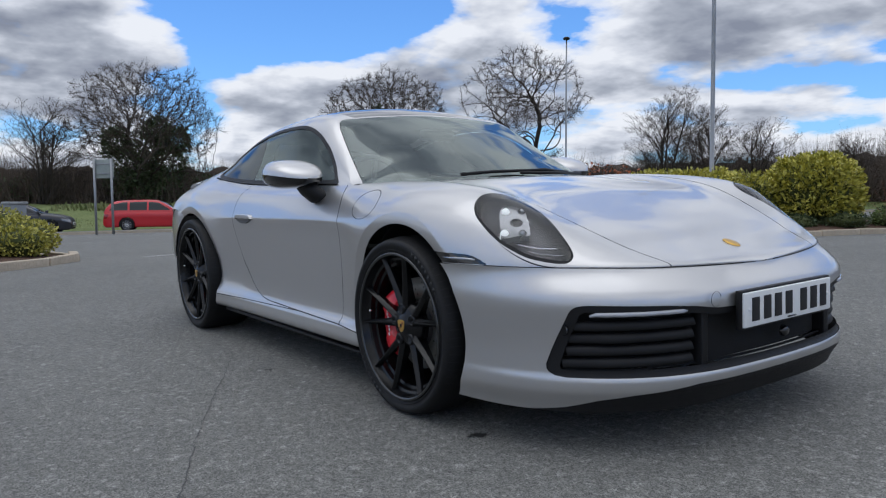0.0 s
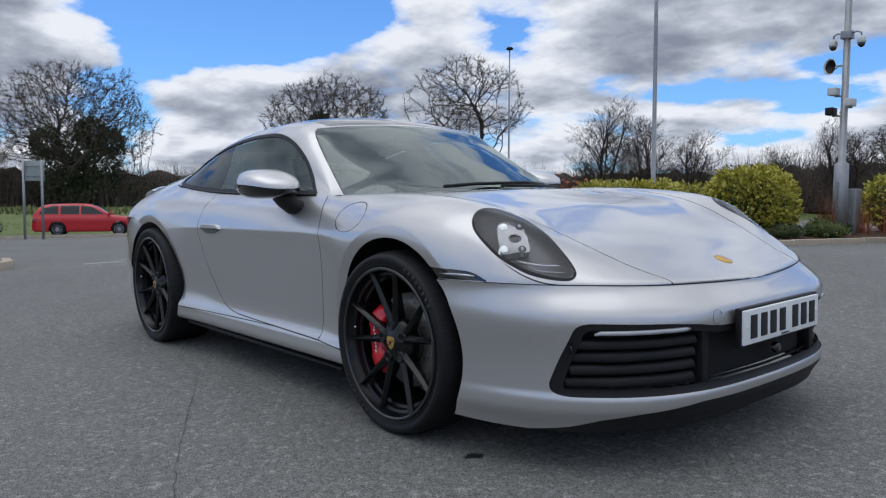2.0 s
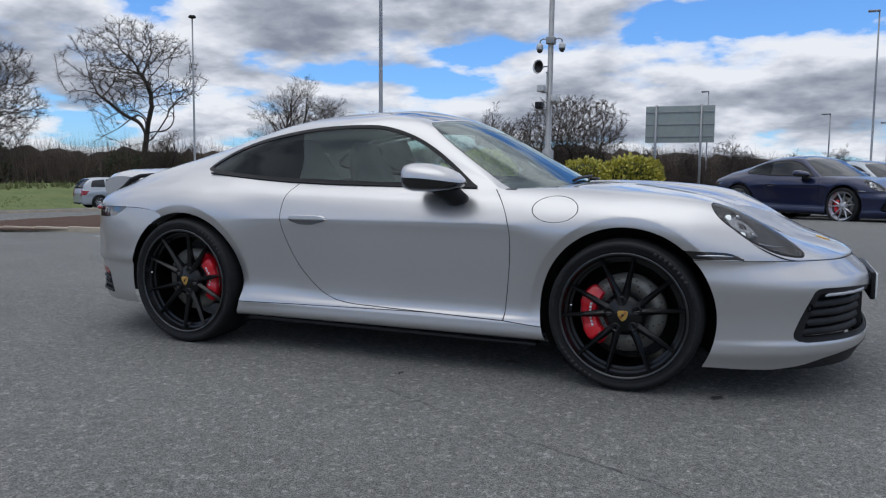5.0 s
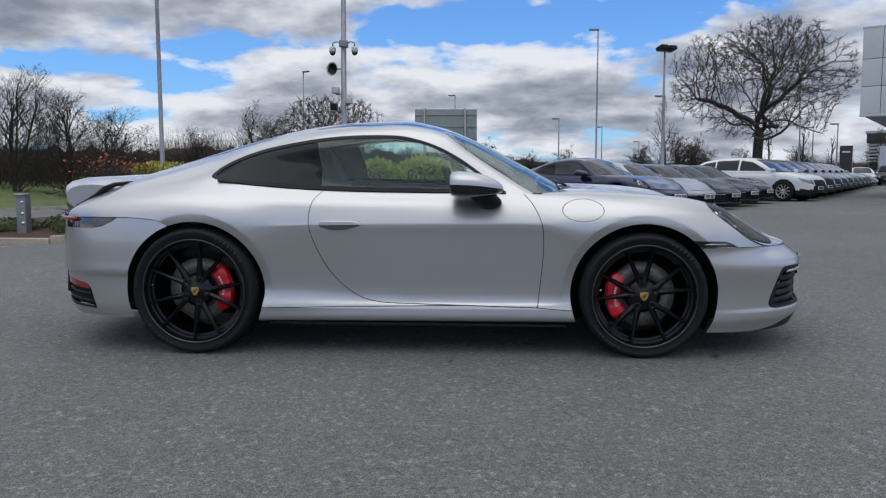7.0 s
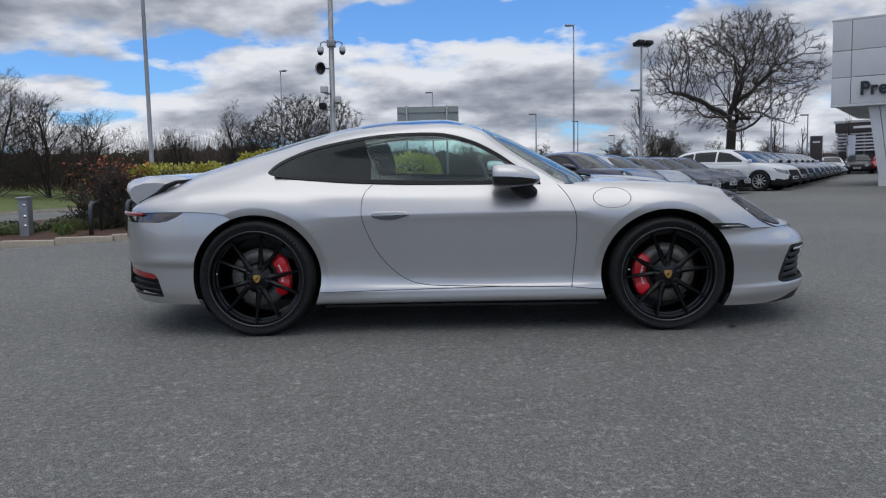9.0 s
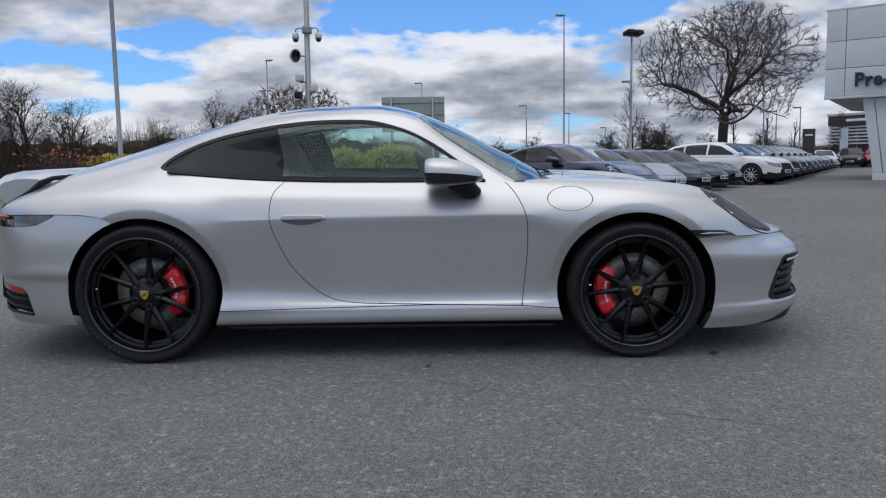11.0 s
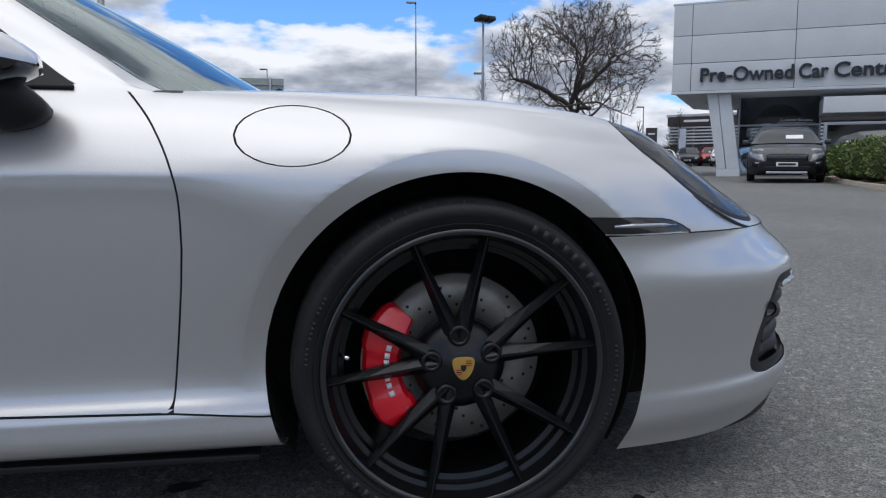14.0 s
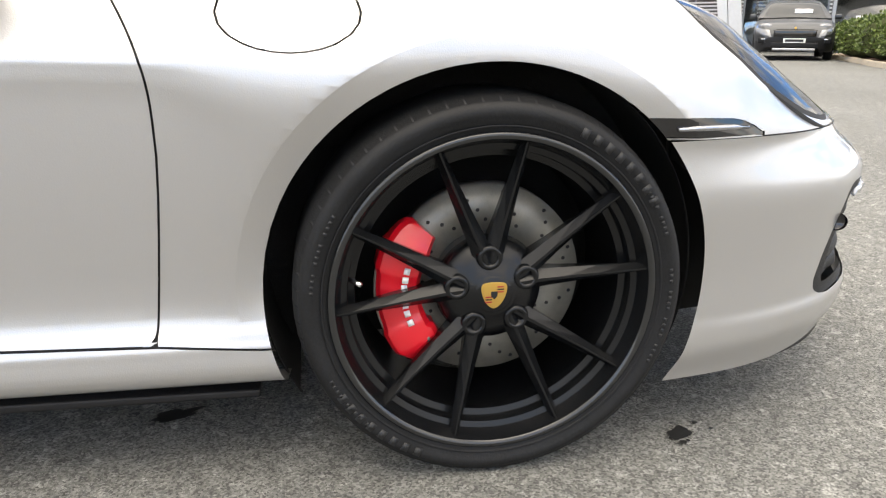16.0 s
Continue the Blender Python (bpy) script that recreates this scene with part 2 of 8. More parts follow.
def poly_sdf(poly):
    """Signed distance to a closed polygon, negative inside."""
    p = np.asarray(poly, float)
    q = np.roll(p, -1, 0)

    def f(a, b):
        pt = np.stack([np.asarray(a, float), np.asarray(b, float)], -1)[..., None, :]
        e, w = q - p, pt - p
        t = np.clip((w * e).sum(-1) / np.maximum((e * e).sum(-1), 1e-12), 0, 1)
        d = np.sqrt((((w - e * t[..., None]) ** 2).sum(-1)).min(-1))
        c1 = p[:, 1] <= pt[..., 1]
        c2 = q[:, 1] > pt[..., 1]
        cr = e[:, 0] * w[..., 1] - e[:, 1] * w[..., 0]
        wn_ = ((c1 & c2 & (cr > 0)).astype(int) - (~c1 & ~c2 & (cr < 0)).astype(int)).sum(-1)
        return np.where(wn_ != 0, -d, d)
    return f


def grid_bm(P, bm=None, close_u=False, close_v=False):
    """Quads over an array of points P[i, j]."""
    bm = bm or bmesh.new()
    nu, nv = P.shape[:2]
    vs = [[bm.verts.new(P[i, j]) for j in range(nv)] for i in range(nu)]
    for i in range(nu if close_u else nu - 1):
        for j in range(nv if close_v else nv - 1):
            try:
                bm.faces.new((vs[i][j], vs[(i + 1) % nu][j], vs[(i + 1) % nu][(j + 1) % nv], vs[i][(j + 1) % nv]))
            except ValueError:
                pass
    return bm


def add_box(bm, cx, cy, cz, sx, sy, sz, bevel=0.0, m=None, seg=2):
    """A box with rounded edges, added to bm."""
    t = bmesh.new()
    bmesh.ops.create_cube(t, size=1.0)
    bmesh.ops.scale(t, vec=(sx, sy, sz), verts=t.verts)
    if bevel:
        bmesh.ops.bevel(t, geom=list(t.edges), offset=bevel, segments=seg, profile=0.7, affect="EDGES")
    bmesh.ops.translate(t, vec=(cx, cy, cz), verts=t.verts)
    if m is not None:
        bmesh.ops.transform(t, matrix=m, verts=t.verts)
    join(bm, t)
    return bm


def join(bm, other):
    me = bpy.data.meshes.new("tmp")
    other.to_mesh(me)
    other.free()
    bm.from_mesh(me)
    bpy.data.meshes.remove(me)


def box(sx, sy, sz, bevel=0.0, at=(0, 0, 0), m=None, seg=2):
    return add_box(bmesh.new(), *at, sx, sy, sz, bevel, m, seg)


def tube(path, radius, sides=8, bm=None, cap=True):
    """A tube along points; radius a number or one per point."""
    bm = bm or bmesh.new()
    pts = [Vector(p) for p in path]
    rs = radius if isinstance(radius, (list, tuple, np.ndarray)) else [radius] * len(pts)
    rings = []
    ref = None
    for i, p in enumerate(pts):
        d = (pts[min(i + 1, len(pts) - 1)] - pts[max(i - 1, 0)]).normalized()
        if ref is None:
            ref = d.orthogonal().normalized()
        ref = (ref - d * ref.dot(d)).normalized()
        s = d.cross(ref)
        rings.append([bm.verts.new(p + (ref * math.cos(a) + s * math.sin(a)) * rs[i])
                      for a in (2 * math.pi * j / sides for j in range(sides))])
    for a, b in zip(rings, rings[1:]):
        for j in range(sides):
            bm.faces.new((a[j], a[(j + 1) % sides], b[(j + 1) % sides], b[j]))
    if cap:
        bm.faces.new(rings[0][::-1])
        bm.faces.new(rings[-1])
    return bm


def lathe(profile, n=64, axis="Y", bm=None):
    """Profile of (r, a) turned about an axis."""
    P = np.zeros((n, len(profile), 3))
    for i in range(n):
        c, s = math.cos(2 * math.pi * i / n), math.sin(2 * math.pi * i / n)
        for j, (r, a) in enumerate(profile):
            P[i, j] = (r * c, a, r * s) if axis == "Y" else (r * c, r * s, a)
    return grid_bm(P, bm, close_u=True)


def extrude_poly(poly, y0, y1, bevel=0.0):
    """A prism over a polygon in x, z between y0 and y1."""
    bm = bmesh.new()
    a = [bm.verts.new((x, y0, z)) for x, z in poly]
    b = [bm.verts.new((x, y1, z)) for x, z in poly]
    n = len(poly)
    bm.faces.new(a)
    bm.faces.new(b[::-1])
    for i in range(n):
        bm.faces.new((a[i], b[i], b[(i + 1) % n], a[(i + 1) % n]))
    bmesh.ops.recalc_face_normals(bm, faces=bm.faces)
    if bevel:
        es = [e for e in bm.edges if abs(e.verts[0].co.y - e.verts[1].co.y) < 1e-6]
        bmesh.ops.bevel(bm, geom=es, offset=bevel, segments=2, profile=0.7, affect="EDGES")
    return bm


def text_mesh(body, size, depth=0.002, weight=0.0):
    """Letters as a mesh, lying in x, y, centred."""
    cu = bpy.data.curves.new("text", "FONT")
    cu.body, cu.size, cu.extrude, cu.align_x, cu.align_y = body, size, depth, "CENTER", "CENTER"
    cu.resolution_u = 4
    cu.offset = weight
    ob = bpy.data.objects.new("text", cu)
    scene.collection.objects.link(ob)
    dg = bpy.context.evaluated_depsgraph_get()
    me = bpy.data.meshes.new_from_object(ob.evaluated_get(dg))
    bpy.data.objects.remove(ob)
    bm = bmesh.new()
    bm.from_mesh(me)
    bpy.data.meshes.remove(me)
    return bm

# ---- the silver coupe: body shell lofted from cross-sections, then cut into its panels ----
# x runs forward from the rear axle, w outward from the middle, z up from the ground
car = empty("sports_coupe", LEVEL)
tagged(car, "silver metallic two-door sports coupe with black wheels, standing on grey asphalt", "car")

SIDE, ROOF, HOOD = {}, {}, {}


def side(x, *v):
    SIDE[x] = v


def roof(x, *v):
    ROOF[x] = v


def hood(x, *v):
    HOOD[x] = v


# side: floor, sill edge, sill top, door foot, low, middle, crease, over crease, shoulder, belt as pairs w, z
side(-1.035, .010, .72, .010, .725, .010, .73, .010, .735, .010, .74, .010, .745, .010, .75, .009, .757, .008, .763, .007, .768)
side(-1.00, .300, .70, .300, .705, .300, .71, .300, .715, .300, .72, .300, .73, .300, .745, .295, .758, .280, .770, .250, .777)
side(-0.93, .545, .70, .545, .705, .545, .71, .545, .715, .545, .72, .547, .73, .548, .748, .540, .766, .515, .780, .470, .790)
side(-0.84, .700, .70, .700, .705, .700, .71, .700, .715, .700, .72, .702, .732, .703, .752, .692, .776, .660, .797, .605, .812)
side(-0.72, .790, .69, .790, .695, .790, .70, .790, .705, .792, .715, .796, .735, .795, .762, .782, .795, .745, .826, .680, .848)
side(-0.60, .840, .60, .842, .61, .844, .62, .846, .64, .848, .66, .850, .70, .848, .752, .836, .797, .796, .838, .725, .872)
side(-0.40, .780, .17, .850, .19, .870, .24, .876, .275, .884, .34, .905, .52, .912, .66, .893, .765, .845, .845, .765, .905)
side(0.00, .780, .17, .858, .19, .872, .24, .880, .275, .895, .34, .922, .55, .926, .68, .911, .775, .862, .862, .757, .944)
side(0.25, .780, .17, .890, .19, .904, .24, .903, .275, .886, .36, .902, .53, .908, .67, .896, .762, .848, .850, .762, .936)
side(0.50, 0.78, 0.17, 0.874, 0.19, 0.886, 0.248, 0.884, 0.275, 0.858, 0.365, 0.874, 0.62, 0.8785, 0.700, 0.8735, 0.733, 0.83, 0.84, 0.761, 0.914)
side(0.80, 0.78, 0.17, 0.866, 0.19, 0.872, 0.248, 0.866, 0.273, 0.8405, 0.35, 0.856, 0.63, 0.8615, 0.706, 0.8555, 0.738, 0.815, 0.83, 0.757, 0.899)
side(1.30, 0.78, 0.17, 0.862, 0.19, 0.867, 0.248, 0.86, 0.272, 0.8405, 0.335, 0.852, 0.63, 0.8575, 0.706, 0.8515, 0.738, 0.808, 0.825, 0.752, 0.886)
side(1.70, 0.78, 0.17, 0.862, 0.19, 0.867, 0.248, 0.86, 0.272, 0.8405, 0.335, 0.852, 0.63, 0.8575, 0.706, 0.8515, 0.738, 0.803, 0.823, 0.748, 0.879)
side(1.90, 0.78, 0.17, 0.862, 0.19, 0.867, 0.248, 0.86, 0.272, 0.8405, 0.335, 0.854, 0.63, 0.8595, 0.702, 0.8535, 0.735, 0.801, 0.824, 0.744, 0.873)
side(2.13, 0.78, 0.17, 0.862, 0.19, 0.867, 0.248, 0.86, 0.272, 0.856, 0.335, 0.872, 0.53, 0.884, 0.67, 0.867, 0.745, 0.812, 0.822, 0.745, 0.867)
side(2.45, .780, .17, .862, .19, .873, .24, .872, .275, .880, .335, .903, .52, .911, .66, .898, .740, .846, .812, .757, .859)
side(2.70, .780, .17, .862, .19, .873, .24, .872, .275, .880, .335, .900, .52, .906, .63, .890, .705, .842, .780, .762, .832)
side(2.86, .860, .45, .862, .46, .866, .48, .870, .50, .874, .52, .878, .56, .879, .600, .866, .655, .830, .730, .765, .790)
side(2.98, .830, .52, .832, .53, .834, .54, .836, .55, .837, .56, .837, .575, .836, .592, .826, .624, .798, .672, .745, .718)
side(3.10, .758, .53, .760, .54, .762, .55, .764, .56, .765, .57, .765, .58, .765, .590, .757, .606, .734, .631, .690, .656)
side(3.20, .660, .54, .662, .55, .664, .56, .666, .565, .668, .57, .669, .58, .670, .587, .662, .595, .640, .606, .595, .617)
side(3.30, .490, .54, .492, .55, .494, .56, .496, .565, .498, .57, .499, .575, .500, .580, .490, .585, .470, .590, .430, .594)
side(3.37, .210, .54, .212, .55, .214, .555, .216, .56, .218, .565, .219, .57, .220, .573, .215, .574, .205, .575, .185, .576)
side(3.392, .01, .54, .01, .545, .01, .55, .01, .555, .01, .557, .01, .56, .01, .562, .009, .563, .008, .564, .007, .565)

# roof: middle of the window, rail, roof shoulder, quarter, crown
roof(-1.035, .006, .769, .005, .77, .004, .771, .002, .772, 0, .772)
roof(-1.00, .210, .782, .160, .785, .110, .788, .055, .79, 0, .79)
roof(-0.93, .400, .797, .320, .802, .230, .806, .115, .809, 0, .810)
roof(-0.84, .520, .823, .420, .830, .300, .836, .150, .840, 0, .842)
roof(-0.72, .590, .868, .480, .884, .340, .897, .170, .905, 0, .908)
roof(-0.60, .630, .905, .510, .934, .365, .954, .180, .966, 0, .970)
roof(-0.40, .665, .957, .535, .988, .385, 1.011, .190, 1.025, 0, 1.030)
roof(0.00, .668, 1.003, .560, 1.063, .415, 1.112, .210, 1.144, 0, 1.153)
roof(0.25, .678, 1.035, .602, 1.118, .440, 1.176, .220, 1.209, 0, 1.218)
roof(0.50, .680, 1.050, .606, 1.172, .445, 1.233, .222, 1.263, 0, 1.271)
roof(0.80, .676, 1.060, .600, 1.208, .445, 1.266, .222, 1.295, 0, 1.303)
roof(1.10, .674, 1.062, .588, 1.224, .440, 1.273, .220, 1.299, 0, 1.307)
roof(1.27, .672, 1.055, .578, 1.214, .435, 1.252, .220, 1.272, 0, 1.279)
roof(1.36, .672, 1.048, .580, 1.194, .432, 1.226, .218, 1.245, 0, 1.252)
roof(1.54, .685, .985, .617, 1.080, .450, 1.134, .225, 1.165, 0, 1.176)
roof(1.74, .712, .920, .672, .952, .480, 1.022, .235, 1.059, 0, 1.072)
roof(1.86, .737, .876, .712, .880, .500, .949, .245, .994, 0, 1.008)
roof(1.95, .650, .868, .600, .870, .420, .919, .210, .947, 0, .958)
roof(2.03, .470, .866, .430, .868, .300, .894, .150, .908, 0, .914)
roof(2.09, .240, .866, .200, .868, .140, .876, .070, .880, 0, .881)
roof(2.12, .060, .860, .050, .861, .035, .862, .017, .863, 0, .864)

# hood: wing crest, inner wing, hood quarter, hood middle
hood(1.70, .680, .868, .520, .866, .300, .868, 0, .868)
hood(1.90, .680, .879, .520, .874, .300, .879, 0, .880)
hood(2.13, .670, .884, .530, .876, .300, .885, 0, .889)
hood(2.27, .664, .881, .530, .868, .300, .880, 0, .885)
hood(2.45, .660, .872, .530, .850, .300, .858, 0, .864)
hood(2.70, .672, .846, .530, .815, .300, .815, 0, .819)
hood(2.86, .678, .806, .530, .773, .300, .768, 0, .769)
hood(2.98, .662, .745, .520, .728, .300, .727, 0, .727)
hood(3.10, .610, .673, .470, .677, .270, .681, 0, .682)
hood(3.20, .520, .628, .400, .634, .220, .638, 0, .640)
hood(3.30, .370, .597, .280, .600, .150, .603, 0, .604)
hood(3.37, .160, .577, .120, .578, .060, .579, 0, .579)
hood(3.392, .006, .566, .005, .566, .002, .566, 0, .566)


def loft(table):
    xs = sorted(table)
    cols = np.array([table[x] for x in xs])
    fs = [pchip(xs, cols[:, i]) for i in range(cols.shape[1])]
    return lambda x: np.stack([np.stack([fs[2 * i](x), fs[2 * i + 1](x)], -1) for i in range(len(fs) // 2)], -2)


for table in (SIDE, ROOF):
    for x in [k for k in table if k < -.72]:
        table[-.72 + (x + .72) * .86] = table.pop(x)
TAIL_X = min(SIDE)
f_side, f_roof, f_hood = loft(SIDE), loft(ROOF), loft(HOOD)
xs_all = np.unique(np.round(np.concatenate([np.linspace(TAIL_X, -0.8, 16), np.linspace(-0.8, 3.1, 166), np.linspace(3.1, 3.392, 28)]), 4))


shell = bmesh.new()
zone = shell.faces.layers.int.new("zone")


def add_grid(P, z_id):
    vs = [[shell.verts.new((p[0], p[1], p[2])) for p in row] for row in P]
    for a, b in zip(vs, vs[1:]):
        for j in range(len(a) - 1):
            f = shell.faces.new((a[j], b[j], b[j + 1], a[j + 1]))
            f[zone] = z_id


PER = 5
rows_s, rows_r, rows_h = [], [], []
for x in xs_all:
    s = f_side(x)
    up_to = f_roof(min(x, 2.12)) if x <= 1.86 else f_hood(x)
    full = np.vstack([s, up_to])
    c = catmull(np.vstack([full, [[-full[-2][0], full[-2][1]]]]), (len(full)) * PER + 1)
    c = c[:(len(full) - 1) * PER + 1]
    c[-1, 0] = 0.0
    cut_at = (len(s) - 1) * PER
    rows_s.append([(x, w, z) for w, z in c[:cut_at + 1]])
    if x <= 1.86:
        rows_r.append([(x, w, z) for w, z in c[cut_at:]])
    else:
        rows_h.append([(x, w, z) for w, z in c[cut_at:]])
for x in np.linspace(1.86, 2.12, 14)[1:]:
    b = f_roof(x)
    b = np.vstack([[b[0] + (0.01, -0.004)], b])
    c = catmull(np.vstack([b, [[-b[-2][0], b[-2][1]]]]), len(b) * PER + 1)[:(len(b) - 1) * PER + 1]
    c[-1, 0] = 0.0
    rows_r.append([(x, w, z) for w, z in c])
first = []
for x in (1.70, 1.78):
    full = np.vstack([f_side(x), f_hood(x)])
    c = catmull(np.vstack([full, [[-full[-2][0], full[-2][1]]]]), len(full) * PER + 1)[:(len(full) - 1) * PER + 1]
    first.append([(x, w, z - 0.012) for w, z in c[(len(f_side(x)) - 1) * PER:]])
add_grid(rows_s, 0)
add_grid(rows_r, 1)
add_grid(first + rows_h, 2)
bmesh.ops.remove_doubles(shell, verts=shell.verts, dist=0.0006)
bmesh.ops.dissolve_degenerate(shell, edges=shell.edges, dist=0.0003)
shell.faces.ensure_lookup_table()


def cut(bm, f, keep=None):
    """Split the mesh along f = 0."""
    bm.verts.ensure_lookup_table()
    co = np.array([v.co[:] for v in bm.verts])
    val = np.asarray(f(co[:, 0], co[:, 1], co[:, 2]), float)
    val[np.abs(val) < 2e-5] = 0.0
    for i, v in enumerate(bm.verts):
        v.index = i
    zero = {v for i, v in enumerate(bm.verts) if val[i] == 0.0}
    todo, faces = [], set()
    for e in bm.edges:
        a, b = val[e.verts[0].index], val[e.verts[1].index]
        if a * b < 0:
            todo.append((e, a / (a - b)))
            faces.update(e.link_faces)
    for v in zero:
        faces.update(v.link_faces)
    for e, t in todo:
        ne, nv = bmesh.utils.edge_split(e, e.verts[0], t)
        zero.add(nv)
    for fc in list(faces):
        if not fc.is_valid:
            continue
        z = [v for v in fc.verts if v in zero]
        if len(z) == 2 and not any(set(z) == set(e.verts) for e in fc.edges):
            try:
                bmesh.utils.face_split(fc, z[0], z[1])
            except ValueError:
                pass


def region(sdf2, axes, zones=None):
    """A field over the shell from a 2D distance, far away outside the given zones of the car."""
    def f(x, w, z):
        a = {"x": x, "w": w, "z": z}
        d = sdf2(a[axes[0]], a[axes[1]])
        if zones is not None:
            d = np.where(zones(x, w, z), d, 9.0 + 0 * d)
        return d
    return f


def circle(cx, cz, rx, rz=None):
    rz = rz or rx
    return lambda a, b: (np.sqrt(((a - cx) / rx) ** 2 + ((b - cz) / rz) ** 2) - 1) * min(rx, rz)


outer = lambda x, w, z: w > 0.45
ARCH_F = region(circle(2.452, 0.336, 0.386), "xz", lambda x, w, z: (w > 0.5) & (z < 0.80))
ARCH_R = region(circle(-0.004, 0.352, 0.388), "xz", lambda x, w, z: (w > 0.5) & (z < 0.82))
front_lip = pchip([2.6, 2.80, 2.93, 3.06, 3.2, 3.33, 3.4], [.594, .594, .593, .590, .586, .574, .562])
rear_lip = pchip([-1.1, -0.75, -0.6, -0.43, -0.30, -0.21, -0.15, -0.05], [.752, .760, .765, .766, .761, .751, .728, .60])
LIP_F = lambda x, w, z: np.where(x > 2.62, z - front_lip(x), 9.0)
LIP_R = lambda x, w, z: np.where(x < -0.10, z - rear_lip(x), 9.0)
side_zone = lambda x, w, z: (w > 0.5)
DLO = region(poly_sdf(catmull([(.048, .992), (.085, 1.032), (.17, 1.078), (.31, 1.128), (.46, 1.161), (.64, 1.190), (.82, 1.206), (1.02, 1.208), (1.16, 1.196),
                               (1.32, 1.148), (1.46, 1.075), (1.58, .990), (1.69, .908), (1.728, .884), (1.68, .8845), (1.16, .893), (.80, .905), (.47, .922), (.22, .945), (.10, .962), (.055, .976)], 126, True)), "xz", side_zone)
DOOR = region(poly_sdf(np.vstack([[(0.60, 1.3), (.72, .93)], catmull([(.708, .905), (.655, .845), (.640, .76), (.65, .674), (.69, .57), (.74, .476), (.81, .395), (.88, .338), (.96, .303), (1.07, .287), (1.20, .282)], 40),
                                  [(1.49, .275), (1.888, .2645)], catmull([(1.892, .27), (1.916, .50), (1.922, .61), (1.914, .714), (1.872, .81), (1.825, .868), (1.79, .90)], 30), [(1.75, 1.3)]])), "xz", side_zone)
FUEL = region(circle(2.131, 0.791, 0.109, 0.058), "xz", side_zone)
SILLGAP = lambda x, w, z: np.where((x > 0.36) & (x < 2.08) & (w > 0.6) & (z < 0.5), z - np.interp(x, [.36, .5, .9, 1.49, 1.895, 2.06], [.262, .262, .266, .2745, .2635, .250]), 9.0)
SCREEN = region(poly_sdf([(1.392, -0.2), (1.392, 0), (1.388, .25), (1.376, .44), (1.372, .50), (1.386, .545), (1.44, .572), (1.54, .602), (1.70, .648), (1.86, .692), (1.95, .74), (2.3, .74), (2.3, -0.2)]), "xw", lambda x, w, z: z > 0.85)
ROOFGLASS = region(poly_sdf([(1.377, -0.2), (1.377, 0), (1.373, .25), (1.361, .43), (1.35, .455), (1.2, .462), (.62, .47), (.60, .44), (.585, -0.2)]), "xw", lambda x, w, z: z > 1.15)
BACKGLASS = region(poly_sdf([(.38, -0.2), (.38, .40), (.34, .46), (.1, .455), (-.25, .40), (-.36, .37), (-.38, -0.2)]), "xw", lambda x, w, z: z > 0.95)
BONNET = region(poly_sdf(np.vstack([[(1.6, -0.3), (1.6, .60)], catmull([(2.0, .612), (2.3, .617), (2.6, .606), (2.85, .572), (3.05, .522), (3.2, .472), (3.315, .425)], 40), [(3.36, .408), (3.46, .40), (3.46, -0.3)]])), "xw", lambda x, w, z: (z > 0.55) & (x > 1.5))
LAMP_F = region(poly_sdf(catmull([(2.792, .752), (2.812, .800), (2.86, .823), (2.94, .820), (3.033, .793), (3.10, .757), (3.150, .717), (3.162, .690), (3.140, .668), (3.065, .647), (2.98, .634), (2.897, .632), (2.835, .662), (2.803, .708)], 90, True)), "xw", lambda x, w, z: (z > 0.58) & (w > 0.55))
MARKER = region(poly_sdf([(2.700, .632), (2.80, .630), (2.868, .626), (2.90, .618), (2.937, .5965), (2.80, .5965), (2.70, .598)]), "xz", lambda x, w, z: (w > 0.7) & (x > 2.6))
G = 0.0019
COWL = lambda x, w, z: np.where((z < 0.9) & (x > 1.6), x - (2.135 - 0.62 * np.minimum(w, .6) ** 2), 9.0)

for f in (ARCH_F, ARCH_R, LIP_F, LIP_R, MARKER):
    cut(shell, f)
for f in (ARCH_F, ARCH_R):
    cut(shell, (lambda f: lambda x, w, z: f(x, w, z) - .042)(f))
    co = np.array([v.co[:] for v in shell.verts])
    d = np.asarray(f(co[:, 0], co[:, 1], co[:, 2]))
    for v, k in zip(shell.verts, d):
        if -0.02 < k < 0.042:
            v.co.y -= 0.013 * (1 - max(0, k) / 0.042) * min(1, max(0, (v.co.z - .27) / .12))
for f, g in ((DLO, 0), (DLO, .018), (DOOR, G), (DOOR, -G), (FUEL, .0011), (FUEL, -.0011), (SILLGAP, G), (SILLGAP, -G), (SCREEN, 0), (SCREEN, .004), (ROOFGLASS, 0), (BACKGLASS, 0), (BONNET, G), (BONNET, -G), (LAMP_F, 0), (LAMP_F, .006)):
    cut(shell, (lambda f, g: lambda x, w, z: f(x, w, z) + g)(f, g))

shell.normal_update()
bmesh.ops.recalc_face_normals(shell, faces=shell.faces)
ctr = np.array([f.calc_center_median()[:] for f in shell.faces])
X, W, Z = ctr.T
zn = np.array([f[zone] for f in shell.faces])
# make all normals point outwards
flip = [f for f, c in zip(shell.faces, ctr) if f.normal.dot(Vector((0.0 if -0.9 < c[0] < 3.0 else c[0] - 1.2, c[1], (c[2] - 0.45) * 1.0))) < 0]
bmesh.ops.reverse_faces(shell, faces=flip)
shell.normal_update()

